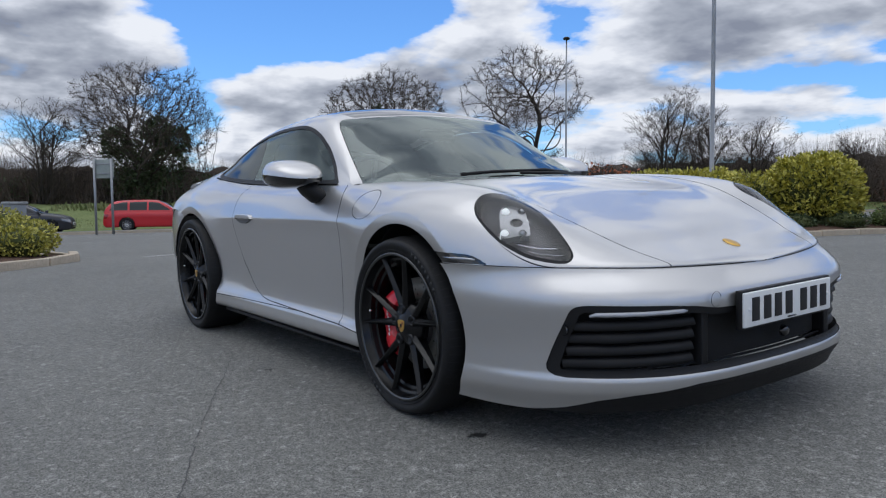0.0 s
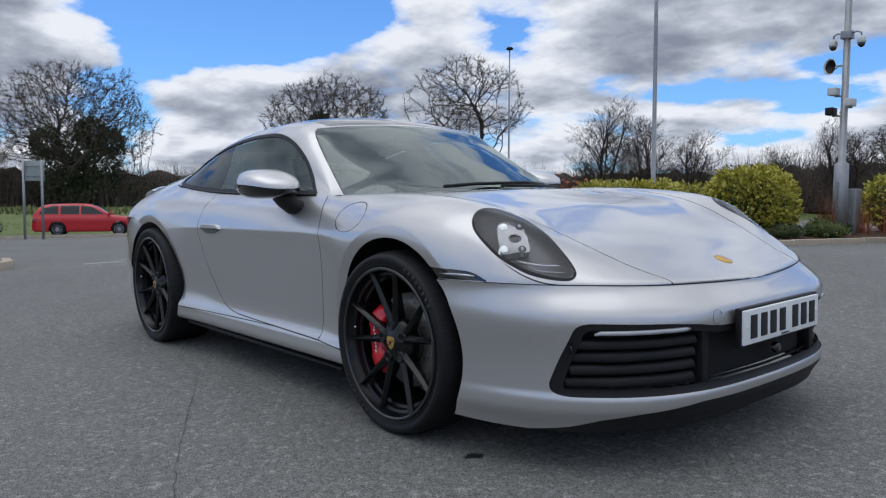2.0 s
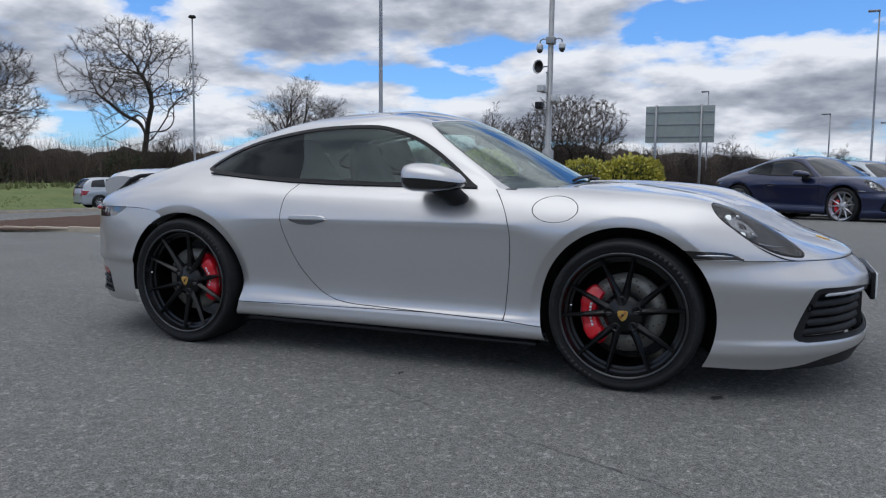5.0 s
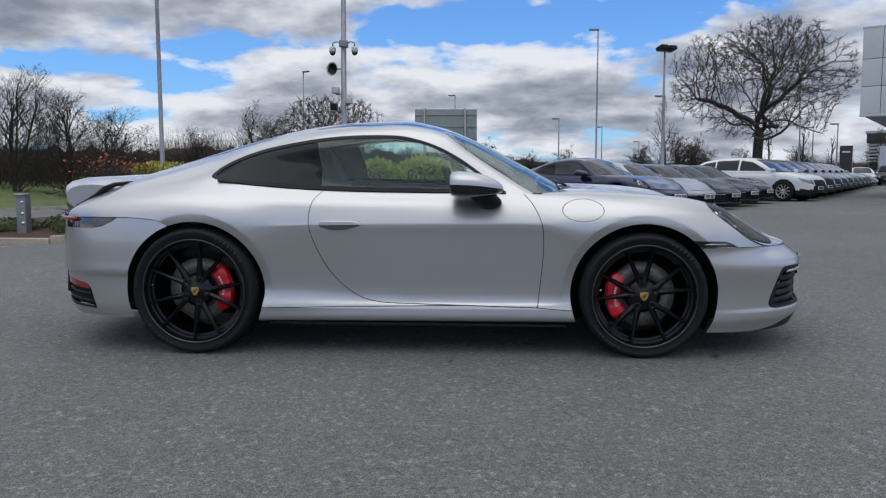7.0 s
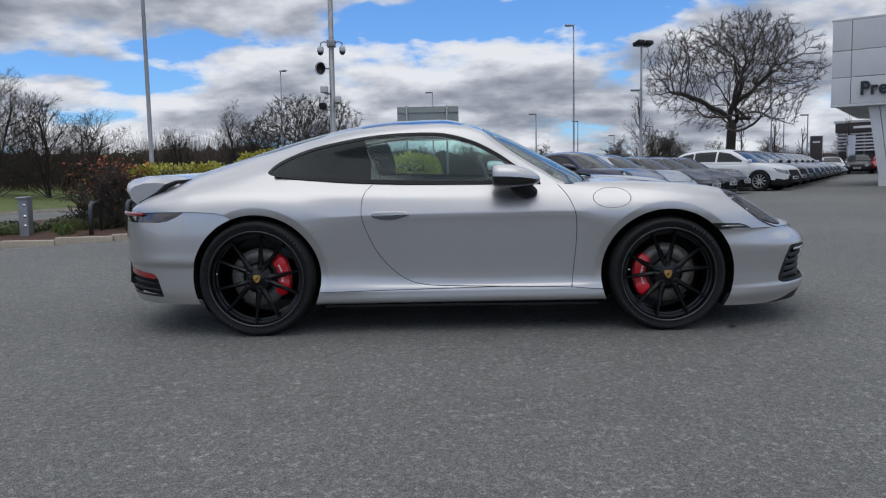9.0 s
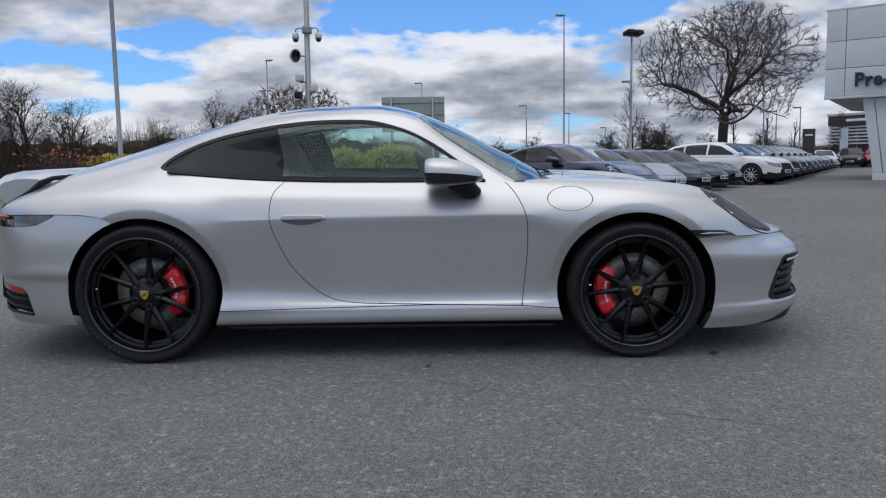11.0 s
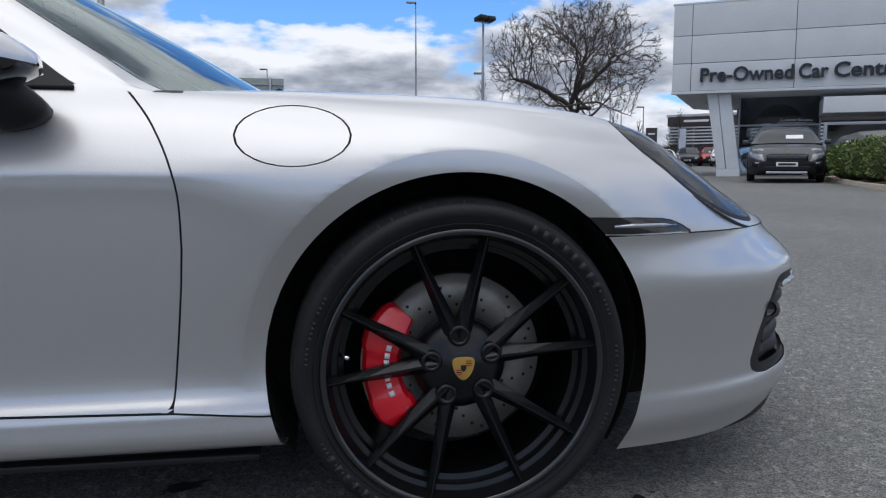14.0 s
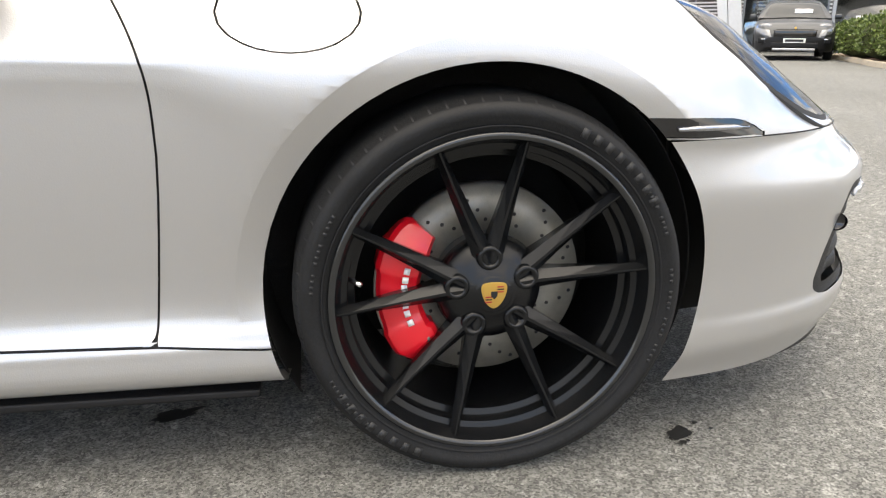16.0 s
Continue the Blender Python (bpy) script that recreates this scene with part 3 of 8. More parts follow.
dlo, door, fuel, sg, scr, rg, bgl, bon, lam, mark = (np.asarray(f(X, W, Z)) for f in (DLO, DOOR, FUEL, SILLGAP, SCREEN, ROOFGLASS, BACKGLASS, BONNET, LAMP_F, MARKER))
dead = (ARCH_F(X, W, Z) < 0) | (ARCH_R(X, W, Z) < 0) | (LIP_F(X, W, Z) < 0) | (LIP_R(X, W, Z) < 0)
panel = np.full(len(X), "wing", dtype=object)
panel[(X < 0.75)] = "rear_quarter"
panel[(zn == 1) & (Z > 0.9) & (X > 0.0)] = "rear_quarter"
panel[(door < -G) & (zn == 0)] = "door"
panel[(np.abs(door) <= G) & (zn == 0) & (sg > 0)] = "gap"
panel[(fuel < -.0011)] = "fuel_flap"
panel[np.abs(fuel) <= .0011] = "gap"
panel[(sg < -G)] = "sill"
panel[np.abs(sg) <= G] = "gap"
panel[(zn == 2) | ((zn == 0) & (bon < G))] = np.where(bon[(zn == 2) | ((zn == 0) & (bon < G))] < -G, "bonnet", np.where(bon[(zn == 2) | ((zn == 0) & (bon < G))] <= G, "gap", "wing"))
panel[(zn == 2) & (COWL(X, W, Z) < 0) & (X < 2.16)] = "cowl"
panel[(dlo < 0)] = "window_trim"
panel[(dlo < -.018)] = "side_window"
panel[(zn == 1) & (rg < 0)] = "roof_glass"
panel[(zn == 1) & (bgl < 0)] = "rear_window"
panel[(zn == 1) & (scr < 0)] = "screen_seal"
panel[(zn == 1) & (scr < -.004)] = "windscreen"
panel[(zn == 1) & (scr >= 0) & (X > 1.87)] = "cowl"
panel[(lam < 0) & (zn != 1)] = "lamp_seal"
panel[(lam < -.006) & (zn != 1)] = "headlamp_lens"
panel[(mark < 0)] = "side_marker"
lip_f, lip_r = (np.asarray(f(X, W, Z)) for f in (ARCH_F, ARCH_R))
panel[((lip_f < .042) | (lip_r < .042)) & np.isin(panel, ["wing", "rear_quarter"]) & (Z > .30)] = "arch_lip"
panel[dead] = "none"
panel[(panel == "side_window") & (X < 0.0 + np.interp(Z, [.9, 1.06, 1.16], [.700, .672, .650]))] = "quarter_window"


def emit(name, sel, material, parent, label="", sides="both", push=0.0, own_normals=False):
    """Take the chosen faces out of the shell as panel meshes, for one or both halves of the car."""
    faces = [f for f, s in zip(shell.faces, sel) if s]
    if not faces:
        return []
    made = []
    halves = [(-1, 1)] if sides == "both" else [(-1,), (1,)]
    for half in halves:
        bm, nrm, seen = bmesh.new(), [], {}
        for s in half:
            for f in faces:
                vs = []
                for v in f.verts:
                    mid = v.co.y < 1e-4
                    key = (v.index, 0 if mid else s)
                    if key not in seen:
                        n = v.normal
                        c = v.co - n * push
                        seen[key] = bm.verts.new((c.x, s * (0 if mid else c.y), c.z))
                        nn = Vector((n.x, 0 if mid else s * n.y, n.z)).normalized()
                        nrm.append(nn[:])
                    vs.append(seen[key])
                if s > 0:
                    pass
                else:
                    vs = vs[::-1]
                try:
                    bm.faces.new(vs)
                except ValueError:
                    pass
        made.append(bm_object(name, bm, material, parent, label, True, None if own_normals else nrm))
    return made


shell.verts.index_update()
emit("bonnet", panel == "bonnet", SILVER, car, "")
emit("front_wing", panel == "wing", SILVER, car, sides="each")
DOORS = emit("door", panel == "door", SILVER, car, sides="each")
emit("body_side", panel == "rear_quarter", SILVER, car, "silver rear quarter, roof rails and tail")
for part_x in (X > 1.2, X <= 1.2):
    emit("arch_lip", (panel == "arch_lip") & part_x, SILVER, car, sides="each", own_normals=True)
emit("sill", panel == "sill", SILVER, car, sides="each")
emit("fuel_flap", (panel == "fuel_flap"), SILVER, car, sides="each")
for o in emit("shut_line", panel == "gap", GAP, car, "dark panel gaps", push=0.005):
    tagged(o, "dark panel gaps", kind="stuff")
emit("window_trim", panel == "window_trim", BLACK, car, "black window surround", sides="each")
WIN = emit("side_window", panel == "side_window", GLASS_SIDE, car, "lightly tinted side window", sides="each", push=0.004)
WIN += emit("quarter_window", panel == "quarter_window", GLASS_DARK, car, "dark privacy glass", sides="each", push=0.004)
WIN += emit("windscreen", panel == "windscreen", GLASS_SCREEN, car, "raked laminated windscreen")
emit("screen_seal", panel == "screen_seal", GAP, car)
emit("roof_panel", panel == "roof_glass", GLOSSBLACK, car, "dark glass roof panel")
WIN += emit("rear_window", panel == "rear_window", GLASS_DARK, car)
emit("scuttle", panel == "cowl", BLACK, car, "black plastic scuttle panel")
emit("lamp_seal", panel == "lamp_seal", GAP, car, sides="each")
WIN += emit("headlamp_lens", panel == "headlamp_lens", GLASS_LAMP, car, "clear headlamp cover", sides="each")
emit("side_marker", panel == "side_marker", GLOSSBLACK, car, "smoked side marker strip", sides="each", push=0.002)
for o in WIN:
    o.visible_shadow = False
shell.free()

# ---- bumpers: an outline in plan carried up a profile ----
def wrap(plan, prof, z_lo, z_hi, nz, n, x_sign, edge=None):
    """Points of a bumper: plan runs from the middle to the wheel arch; prof(z, s) is the inset from the plan outline."""
    c = catmull(plan, n)
    tang = np.gradient(c, axis=0)
    nor = np.stack([tang[:, 1], -tang[:, 0]], -1)
    nor /= np.linalg.norm(nor, axis=1)[:, None]
    nor *= np.sign(nor[:, :1] * x_sign + 1e-9)
    nor[0] = (x_sign, 0)
    s = np.linspace(0, 1, n)
    P = np.zeros((n, nz, 3))
    for i in range(n):
        top_in = None
        if edge is not None:
            tries = c[i][None] - nor[i][None] * np.linspace(0, .14, 281)[:, None]
            gap = np.linalg.norm(tries[:, None] - edge[None], axis=2).min(1)
            top_in = np.linspace(0, .14, 281)[gap.argmin()]
        at_x = c[i, 0] - (nor[i, 0] * top_in if edge is not None else 0.0)
        lo, hi = z_lo(c[i, 0]), z_hi(at_x)
        for j in range(nz):
            z = lo + (hi - lo) * j / (nz - 1)
            d = prof(z, s[i])
            if edge is not None:
                k = min(1.0, max(0.0, (z - .46) / (hi - .46)))
                k = k ** 2.2
                d = d * (1 - k) + (top_in + .0005) * k
            P[i, j] = (c[i, 0] - nor[i, 0] * d, max(0.0, c[i, 1] - nor[i, 1] * d), z)
    P[0, :, 1] = 0
    return P


pf_mid = pchip([.10, .15, .19, .205, .24, .262, .30, .38, .46, .50, .535, .56, .60], [.075, .05, .020, .006, .0, .018, .020, .016, .006, .008, .030, .062, .125])
pf_side = pchip([.10, .15, .20, .26, .32, .42, .50, .55, .60], [.030, .022, .010, .012, .012, .006, .0, .004, .014])
fe_x = np.concatenate([np.linspace(2.6, 3.2, 120), np.linspace(3.2, 3.392, 160)])
front_edge = np.stack([fe_x, [np.interp(float(front_lip(x)), f_side(x)[:, 1], f_side(x)[:, 0]) for x in fe_x]], -1)
front_P = wrap([(3.462, 0), (3.458, .15), (3.447, .30), (3.416, .45), (3.366, .57), (3.286, .68), (3.168, .778), (3.03, .842), (2.92, .873), (2.80, .894), (2.70, .905)],
               lambda z, s: float(pf_mid(z) * (1 - s) ** 1.2 + pf_side(z) * (1 - (1 - s) ** 1.2)), lambda x: 0.135 + 0.02 * max(0, (2.95 - x)), lambda x: float(front_lip(x)) - 0.0015, 56, 84, 1, front_edge)
shell = grid_bm(front_P)
INTAKE = region(poly_sdf([(-.4, .442), (0, .443), (.20, .443), (.34, .447), (.42, .460), (.52, .469), (.69, .477), (.726, .477), (.742, .471), (.750, .458), (.768, .37), (.783, .290), (.782, .270), (.773, .257), (.755, .251), (.60, .250), (.36, .248), (0, .248), (-.4, .248)]), "wz")
CHIN = lambda x, w, z: z - np.interp(w, [0, .4, .60, .68, .74, .80, .87, .95], [.218, .216, .196, .180, .152, .134, .128, .125])
INTAKE2 = lambda x, w, z: np.where(x > 2.85, INTAKE(x, w, z), 9.0)
BARCH = region(circle(2.452, 0.336, 0.386), "xz", lambda x, w, z: (w > 0.5))
for f in (INTAKE2, lambda x, w, z: INTAKE2(x, w, z) + .022, CHIN, BARCH):
    cut(shell, f)
bmesh.ops.recalc_face_normals(shell, faces=shell.faces)
shell.normal_update()
if sum(f.normal.x for f in shell.faces) < 0:
    bmesh.ops.reverse_faces(shell, faces=list(shell.faces))
    shell.normal_update()
shell.verts.index_update()
X, W, Z = np.array([f.calc_center_median()[:] for f in shell.faces]).T
intake, chin, live = INTAKE2(X, W, Z), CHIN(X, W, Z), BARCH(X, W, Z) > 0
emit("front_bumper", (intake > 0) & (chin > 0) & live, SILVER, car, "silver front bumper with wide dark air intake")
emit("front_splitter", (intake > 0) & (chin <= 0) & live, BLACK, car, "black lower lip")
emit("intake_rim", (intake <= 0) & (intake > -.022) & live, BLACK, car, push=0.004)
emit("intake_back", (intake <= -.022) & live, LINER, car, push=0.055)
emit("intake_wall", (np.abs(intake + .022) < 0.004) & live, BLACK, car, push=0.03)
shell.free()


def front_x(w, z):
    """Depth of the front bumper at a width and height."""
    s = np.abs(front_P[:, :, 1] - w) + np.abs(front_P[:, :, 2] - z)
    i, j = np.unravel_index(np.argmin(s), s.shape)
    return front_P[i, j, 0]


for sgn in (-1, 1):
    for k, z in enumerate((.292, .331, .370, .409)):
        pts = [(front_x(w, z) - 0.038, sgn * w, z) for w in np.linspace(.40, .730 + .006 * (3 - k), 14)]
        bm = bmesh.new()
        P = np.array([[(p[0] + a, p[1], p[2] + b) for a, b in ((.004, .017), (.014, .008), (.020, -.010), (.016, -.014), (-.02, -.014), (-.02, .012))] for p in pts])
        grid_bm(P, bm, close_v=True)
        part("intake_slat", bm, BLACK, car)
    pts = [(front_x(w, .447) - 0.004, sgn * w, .4475 - 0.004 * (w > .70)) for w in np.linspace(.445, .708, 16)]
    part("daylight_strip", tube(pts, [.003] + [.0075] * 14 + [.004], 8), mat("drl_lens", (0.42, 0.43, 0.46), 0.2, 0.2, coat=0.6), car, "slim clear daytime light bar")
    bm = box(.05, .030, .20, .004, (3.385, sgn * .365, .352), Matrix.Identity(4))
    part("intake_divider", bm, BLACK, car)
    bm = lathe([(0, -.004), (.016, -.004), (.018, 0), (.018, .004)], 20)
    bmesh.ops.rotate(bm, matrix=Matrix.Rotation(radians(90 - 70 * sgn), 3, "Z"), verts=bm.verts)
    bmesh.ops.translate(bm, vec=(front_x(.752, .40) - 0.004, sgn * .752, .40), verts=bm.verts)
    part("parking_sensor", bm, GLOSSBLACK, car)
bm = lathe([(0, -.012), (.012, -.012), (.019, -.004), (.021, .006)], 24)
bmesh.ops.rotate(bm, matrix=Matrix.Rotation(radians(90), 3, "Z"), verts=bm.verts)
bmesh.ops.translate(bm, vec=(3.43, 0.05, .318), verts=bm.verts)
part("front_camera", bm, GLOSSBLACK, car)
bm = lathe([(.0245, -.001), (.0258, 0), (.0245, .001), (.0242, 0)], 28)
bmesh.ops.rotate(bm, matrix=Matrix.Rotation(radians(90), 3, "Z"), verts=bm.verts)
bmesh.ops.translate(bm, vec=(front_x(.345, .474) + 0.003, -.345, .474), verts=bm.verts)
part("tow_cap_ring", bm, LAMPGREY, car)

for sgn in (-1, 1):
    seam = [(x, sgn * (float(f_side(x)[6][0]) + .0005), float(front_lip(x))) for x in np.concatenate([np.linspace(2.93, 3.3, 24), np.linspace(3.31, 3.388, 16)])]
    part("bumper_seam", tube(seam, .0016, 6), GAP, car)

# number plate: the registration is left as plain bars
plate_x = 3.474
bm = box(.012, .52, .111, .004, (plate_x, 0, .430))
plate = part("number_plate", bm, PLATEWHITE, car, "white front number plate with dark bars")
part("plate_holder", box(.02, .535, .126, .005, (plate_x - .012, 0, .430)), BLACK, car)
DARKBAR = mat("plate_print", (0.01, 0.01, 0.012), 0.5)
for y in (-.188, -.122, -.060, .004, .094, .158, .220):
    part("plate_bar", box(.003, .040, .076, .001, (plate_x + .0070, y - .012, .430)), DARKBAR, plate)
part("plate_bar", box(.003, .05, .004, 0, (plate_x + .0070, .01, .382)), DARKBAR, plate)
for y in (-.235, .235):
    bm = lathe([(0, .004), (.005, .003), (.007, 0)], 16)
    bmesh.ops.rotate(bm, matrix=Matrix.Rotation(radians(-90), 3, "Z"), verts=bm.verts)
    bmesh.ops.translate(bm, vec=(plate_x + .006, y, .432), verts=bm.verts)
    part("plate_screw", bm, WHITE, plate)

# rear bumper
pr_mid = pchip([.17, .22, .27, .40, .432, .452, .47, .52, .60, .70, .76, .80], [.09, .05, .026, .020, .018, .002, .0, .002, .006, .018, .03, .06])
pr_side = pchip([.17, .22, .27, .40, .432, .452, .47, .52, .60, .70, .76], [.03, .018, .014, .013, .011, .001, .0, .003, .004, .012, .021])
rear_P = wrap([(-1.035, 0), (-1.03, .2), (-1.005, .38), (-.955, .54), (-.875, .68), (-.77, .79), (-.645, .855), (-.50, .893), (-.36, .9145), (-.22, .9215), (-.06, .926)],
              lambda z, s: float(pr_mid(z) * (1 - s) + pr_side(z) * s), lambda x: 0.20, lambda x: max(0.3, float(rear_lip(x)) - 0.004), 48, 84, -1)
shell = grid_bm(rear_P)
RARCH = region(circle(-0.004, 0.352, 0.388), "xz", lambda x, w, z: (w > 0.5))
TAIL = region(poly_sdf([(-1.2, .79), (-1.2, .705), (-.80, .700), (-.60, .702), (-.535, .712), (-.47, .738), (-.425, .768), (-.43, .79)]), "xz", lambda x, w, z: x < -.3)
VENT = region(poly_sdf([(-.90, .418), (-.66, .385), (-.635, .36), (-.60, .245), (-.88, .275), (-.90, .30)]), "xz", lambda x, w, z: (x < -.4) & (w > .3))
REFL = region(poly_sdf([(-.90, .418), (-.66, .385), (-.64, .352), (-.90, .375)]), "xz", lambda x, w, z: (x < -.4) & (w > .3))
for f in (RARCH, TAIL, VENT, REFL):
    cut(shell, f)
bmesh.ops.recalc_face_normals(shell, faces=shell.faces)
shell.normal_update()
if sum(f.normal.x for f in shell.faces) > 0:
    bmesh.ops.reverse_faces(shell, faces=list(shell.faces))
    shell.normal_update()
shell.verts.index_update()
X, W, Z = np.array([f.calc_center_median()[:] for f in shell.faces]).T
live, tail, vent, refl = RARCH(X, W, Z) > 0, TAIL(X, W, Z) < 0, VENT(X, W, Z) < 0, REFL(X, W, Z) < 0
emit("rear_bumper", live & ~tail & ~vent, SILVER, car, "silver rear bumper")
emit("tail_lamp", live & tail, mat("smoked_tail_lens", (0.035, 0.02, 0.026), 0.05, spec=0.8, coat=1.0), car, "dark wrap-round tail lamp", sides="each")
emit("bumper_vent", live & vent & ~refl, LINER, car, "black side air outlet", sides="each", push=0.02)
emit("rear_reflector", live & refl & vent, REDLENS, car, "red reflector strip", sides="each")
shell.free()
for sgn in (-1, 1):
    for z in (.335, .295, .262):
        P = []
        for x in np.linspace(-.87, -.63 + (.335 - z) * .25, 8):
            i = np.argmin(np.abs(rear_P[:, 15, 0] - x))
            P.append((x + .006, sgn * (rear_P[i, 15, 1] - .006), z - (x + .87) * .05))
        part("vent_slat", tube(P, .008, 6), BLACK, car)
    P = []
    for x in np.linspace(-.955, -.70, 12):
        i = np.argmin(np.abs(rear_P[:, 40, 0] - x))
        P.append((rear_P[i, 40, 0] - .004, sgn * (rear_P[i, 40, 1] + .001), .752))
    part("tail_light_bar", tube(P, [.004] + [.012] * 10 + [.003], 8), REDLENS, car, "thin red light bar")

# ---- underbody, wheel housings and cabin ----
bm = bmesh.new()
prof = [(-.72, .22), (-.42, .17), (2.85, .155), (3.02, .17), (3.06, .24), (3.04, .40), (2.90, .50), (2.05, .55), (.45, .55), (-.40, .60), (-.90, .60), (-.92, .30)]
j = extrude_poly(prof, -.60, .60)
join(bm, j)
add_box(bm, 1.22, 0, .235, 1.60, 1.66, .13, .01)
part("underbody", bm, LINER, car, "black underbody tray")
for ax, r, w0 in ((2.452, .385, .60), (-0.004, .387, .58)):
    for sgn in (-1, 1):
        P = np.zeros((49, 4, 3))
        for i, a in enumerate(np.radians(np.linspace(-32, 212, 49))):
            for jj, (rr, ww) in enumerate(((r + .006, .812), (r + .004, .806), (r + .010, .80), (r + .012, w0 - .02))):
                P[i, jj] = (ax + rr * math.cos(a), sgn * ww, .342 + rr * math.sin(a))
        part("wheel_arch_liner", grid_bm(P), LINER, car)
        P = np.zeros((49, 2, 3))
        for i, a in enumerate(np.radians(np.linspace(-32, 212, 49))):
            P[i, 0] = (ax + .40 * math.cos(a), sgn * (w0 - .02), .342 + .40 * math.sin(a))
            P[i, 1] = (ax, sgn * (w0 - .02), .342)
        part("wheel_arch_wall", grid_bm(P), LINER, car)

# cabin: tub, dash, steering wheel and seats
bm = bmesh.new()
add_box(bm, 0.95, 0, .47, 2.0, 1.36, .06, .02)
add_box(bm, 0.95, -.715, .66, 1.7, .06, .42, .02)
add_box(bm, 0.95, .715, .66, 1.7, .06, .42, .02)
add_box(bm, 0.05, 0, .70, .5, 1.30, .40, .05)
part("cabin_tub", bm, CABIN, car, "dark cabin trim")
dash = extrude_poly([(1.45, .60), (1.42, .80), (1.50, .875), (1.66, .89), (1.90, .872), (2.02, .855), (2.0, .6)], -.66, .66, .02)
part("dashboard", dash, CABIN, car, "dark dashboard")
bm = tube([(1.42, .36 + .185 * math.cos(a), .86 + .175 * math.sin(a)) for a in np.linspace(0, 2 * math.pi, 33)], .016, 8)
bmesh.ops.rotate(bm, cent=(1.42, .36, .86), matrix=Matrix.Rotation(radians(-22), 3, "Y"), verts=bm.verts)
bmesh.ops.translate(bm, vec=(0, -.72, 0), verts=bm.verts)
wheel = part("steering_wheel", bm, CABIN, car)
part("steering_hub", box(.05, .16, .12, .03, (1.44, -.36, .85)), CABIN, car)
part("steering_column", tube([(1.44, -.36, .85), (1.68, -.36, .76)], .04, 10), CABIN, car)
for sgn in (-1, 1):
    bm = bmesh.new()
    add_box(bm, .95, sgn * .36, .60, .50, .48, .16, .06, seg=3)
    part("seat_cushion", bm, CABIN, car)
    bk = catmull([(.72, .62), (.66, .75), (.58, .92), (.52, 1.05), (.49, 1.13), (.44, 1.14), (.43, 1.06), (.48, .90), (.56, .70), (.60, .60)], 40, True)
    b2 = extrude_poly([tuple(p) for p in bk], -.20, .20)
    for v in b2.verts:
        k = max(0, (v.co.z - .95) / .2)
        v.co.y = v.co.y * (1 - .45 * min(1, k)) + sgn * .36
    part("seat_back", b2, CABIN, car, "dark leather sports seat back")
part("rear_bulkhead", extrude_poly([(.42, .60), (.36, .80), (.10, .90), (-.20, .90), (-.2, .6)], -.62, .62, .02), CABIN, car)
part("interior_mirror", box(.03, .22, .06, .02, (1.47, 0, 1.13)), GLOSSBLACK, car)
part("headlining", grid_bm(np.array([[(x, y, z + .005 - .075 * (y / .52) ** 2) for y in np.linspace(-.52, .52, 9)] for x, z in ((.1, 1.13), (.5, 1.25), (.9, 1.28), (1.3, 1.235))])), CABIN, car)

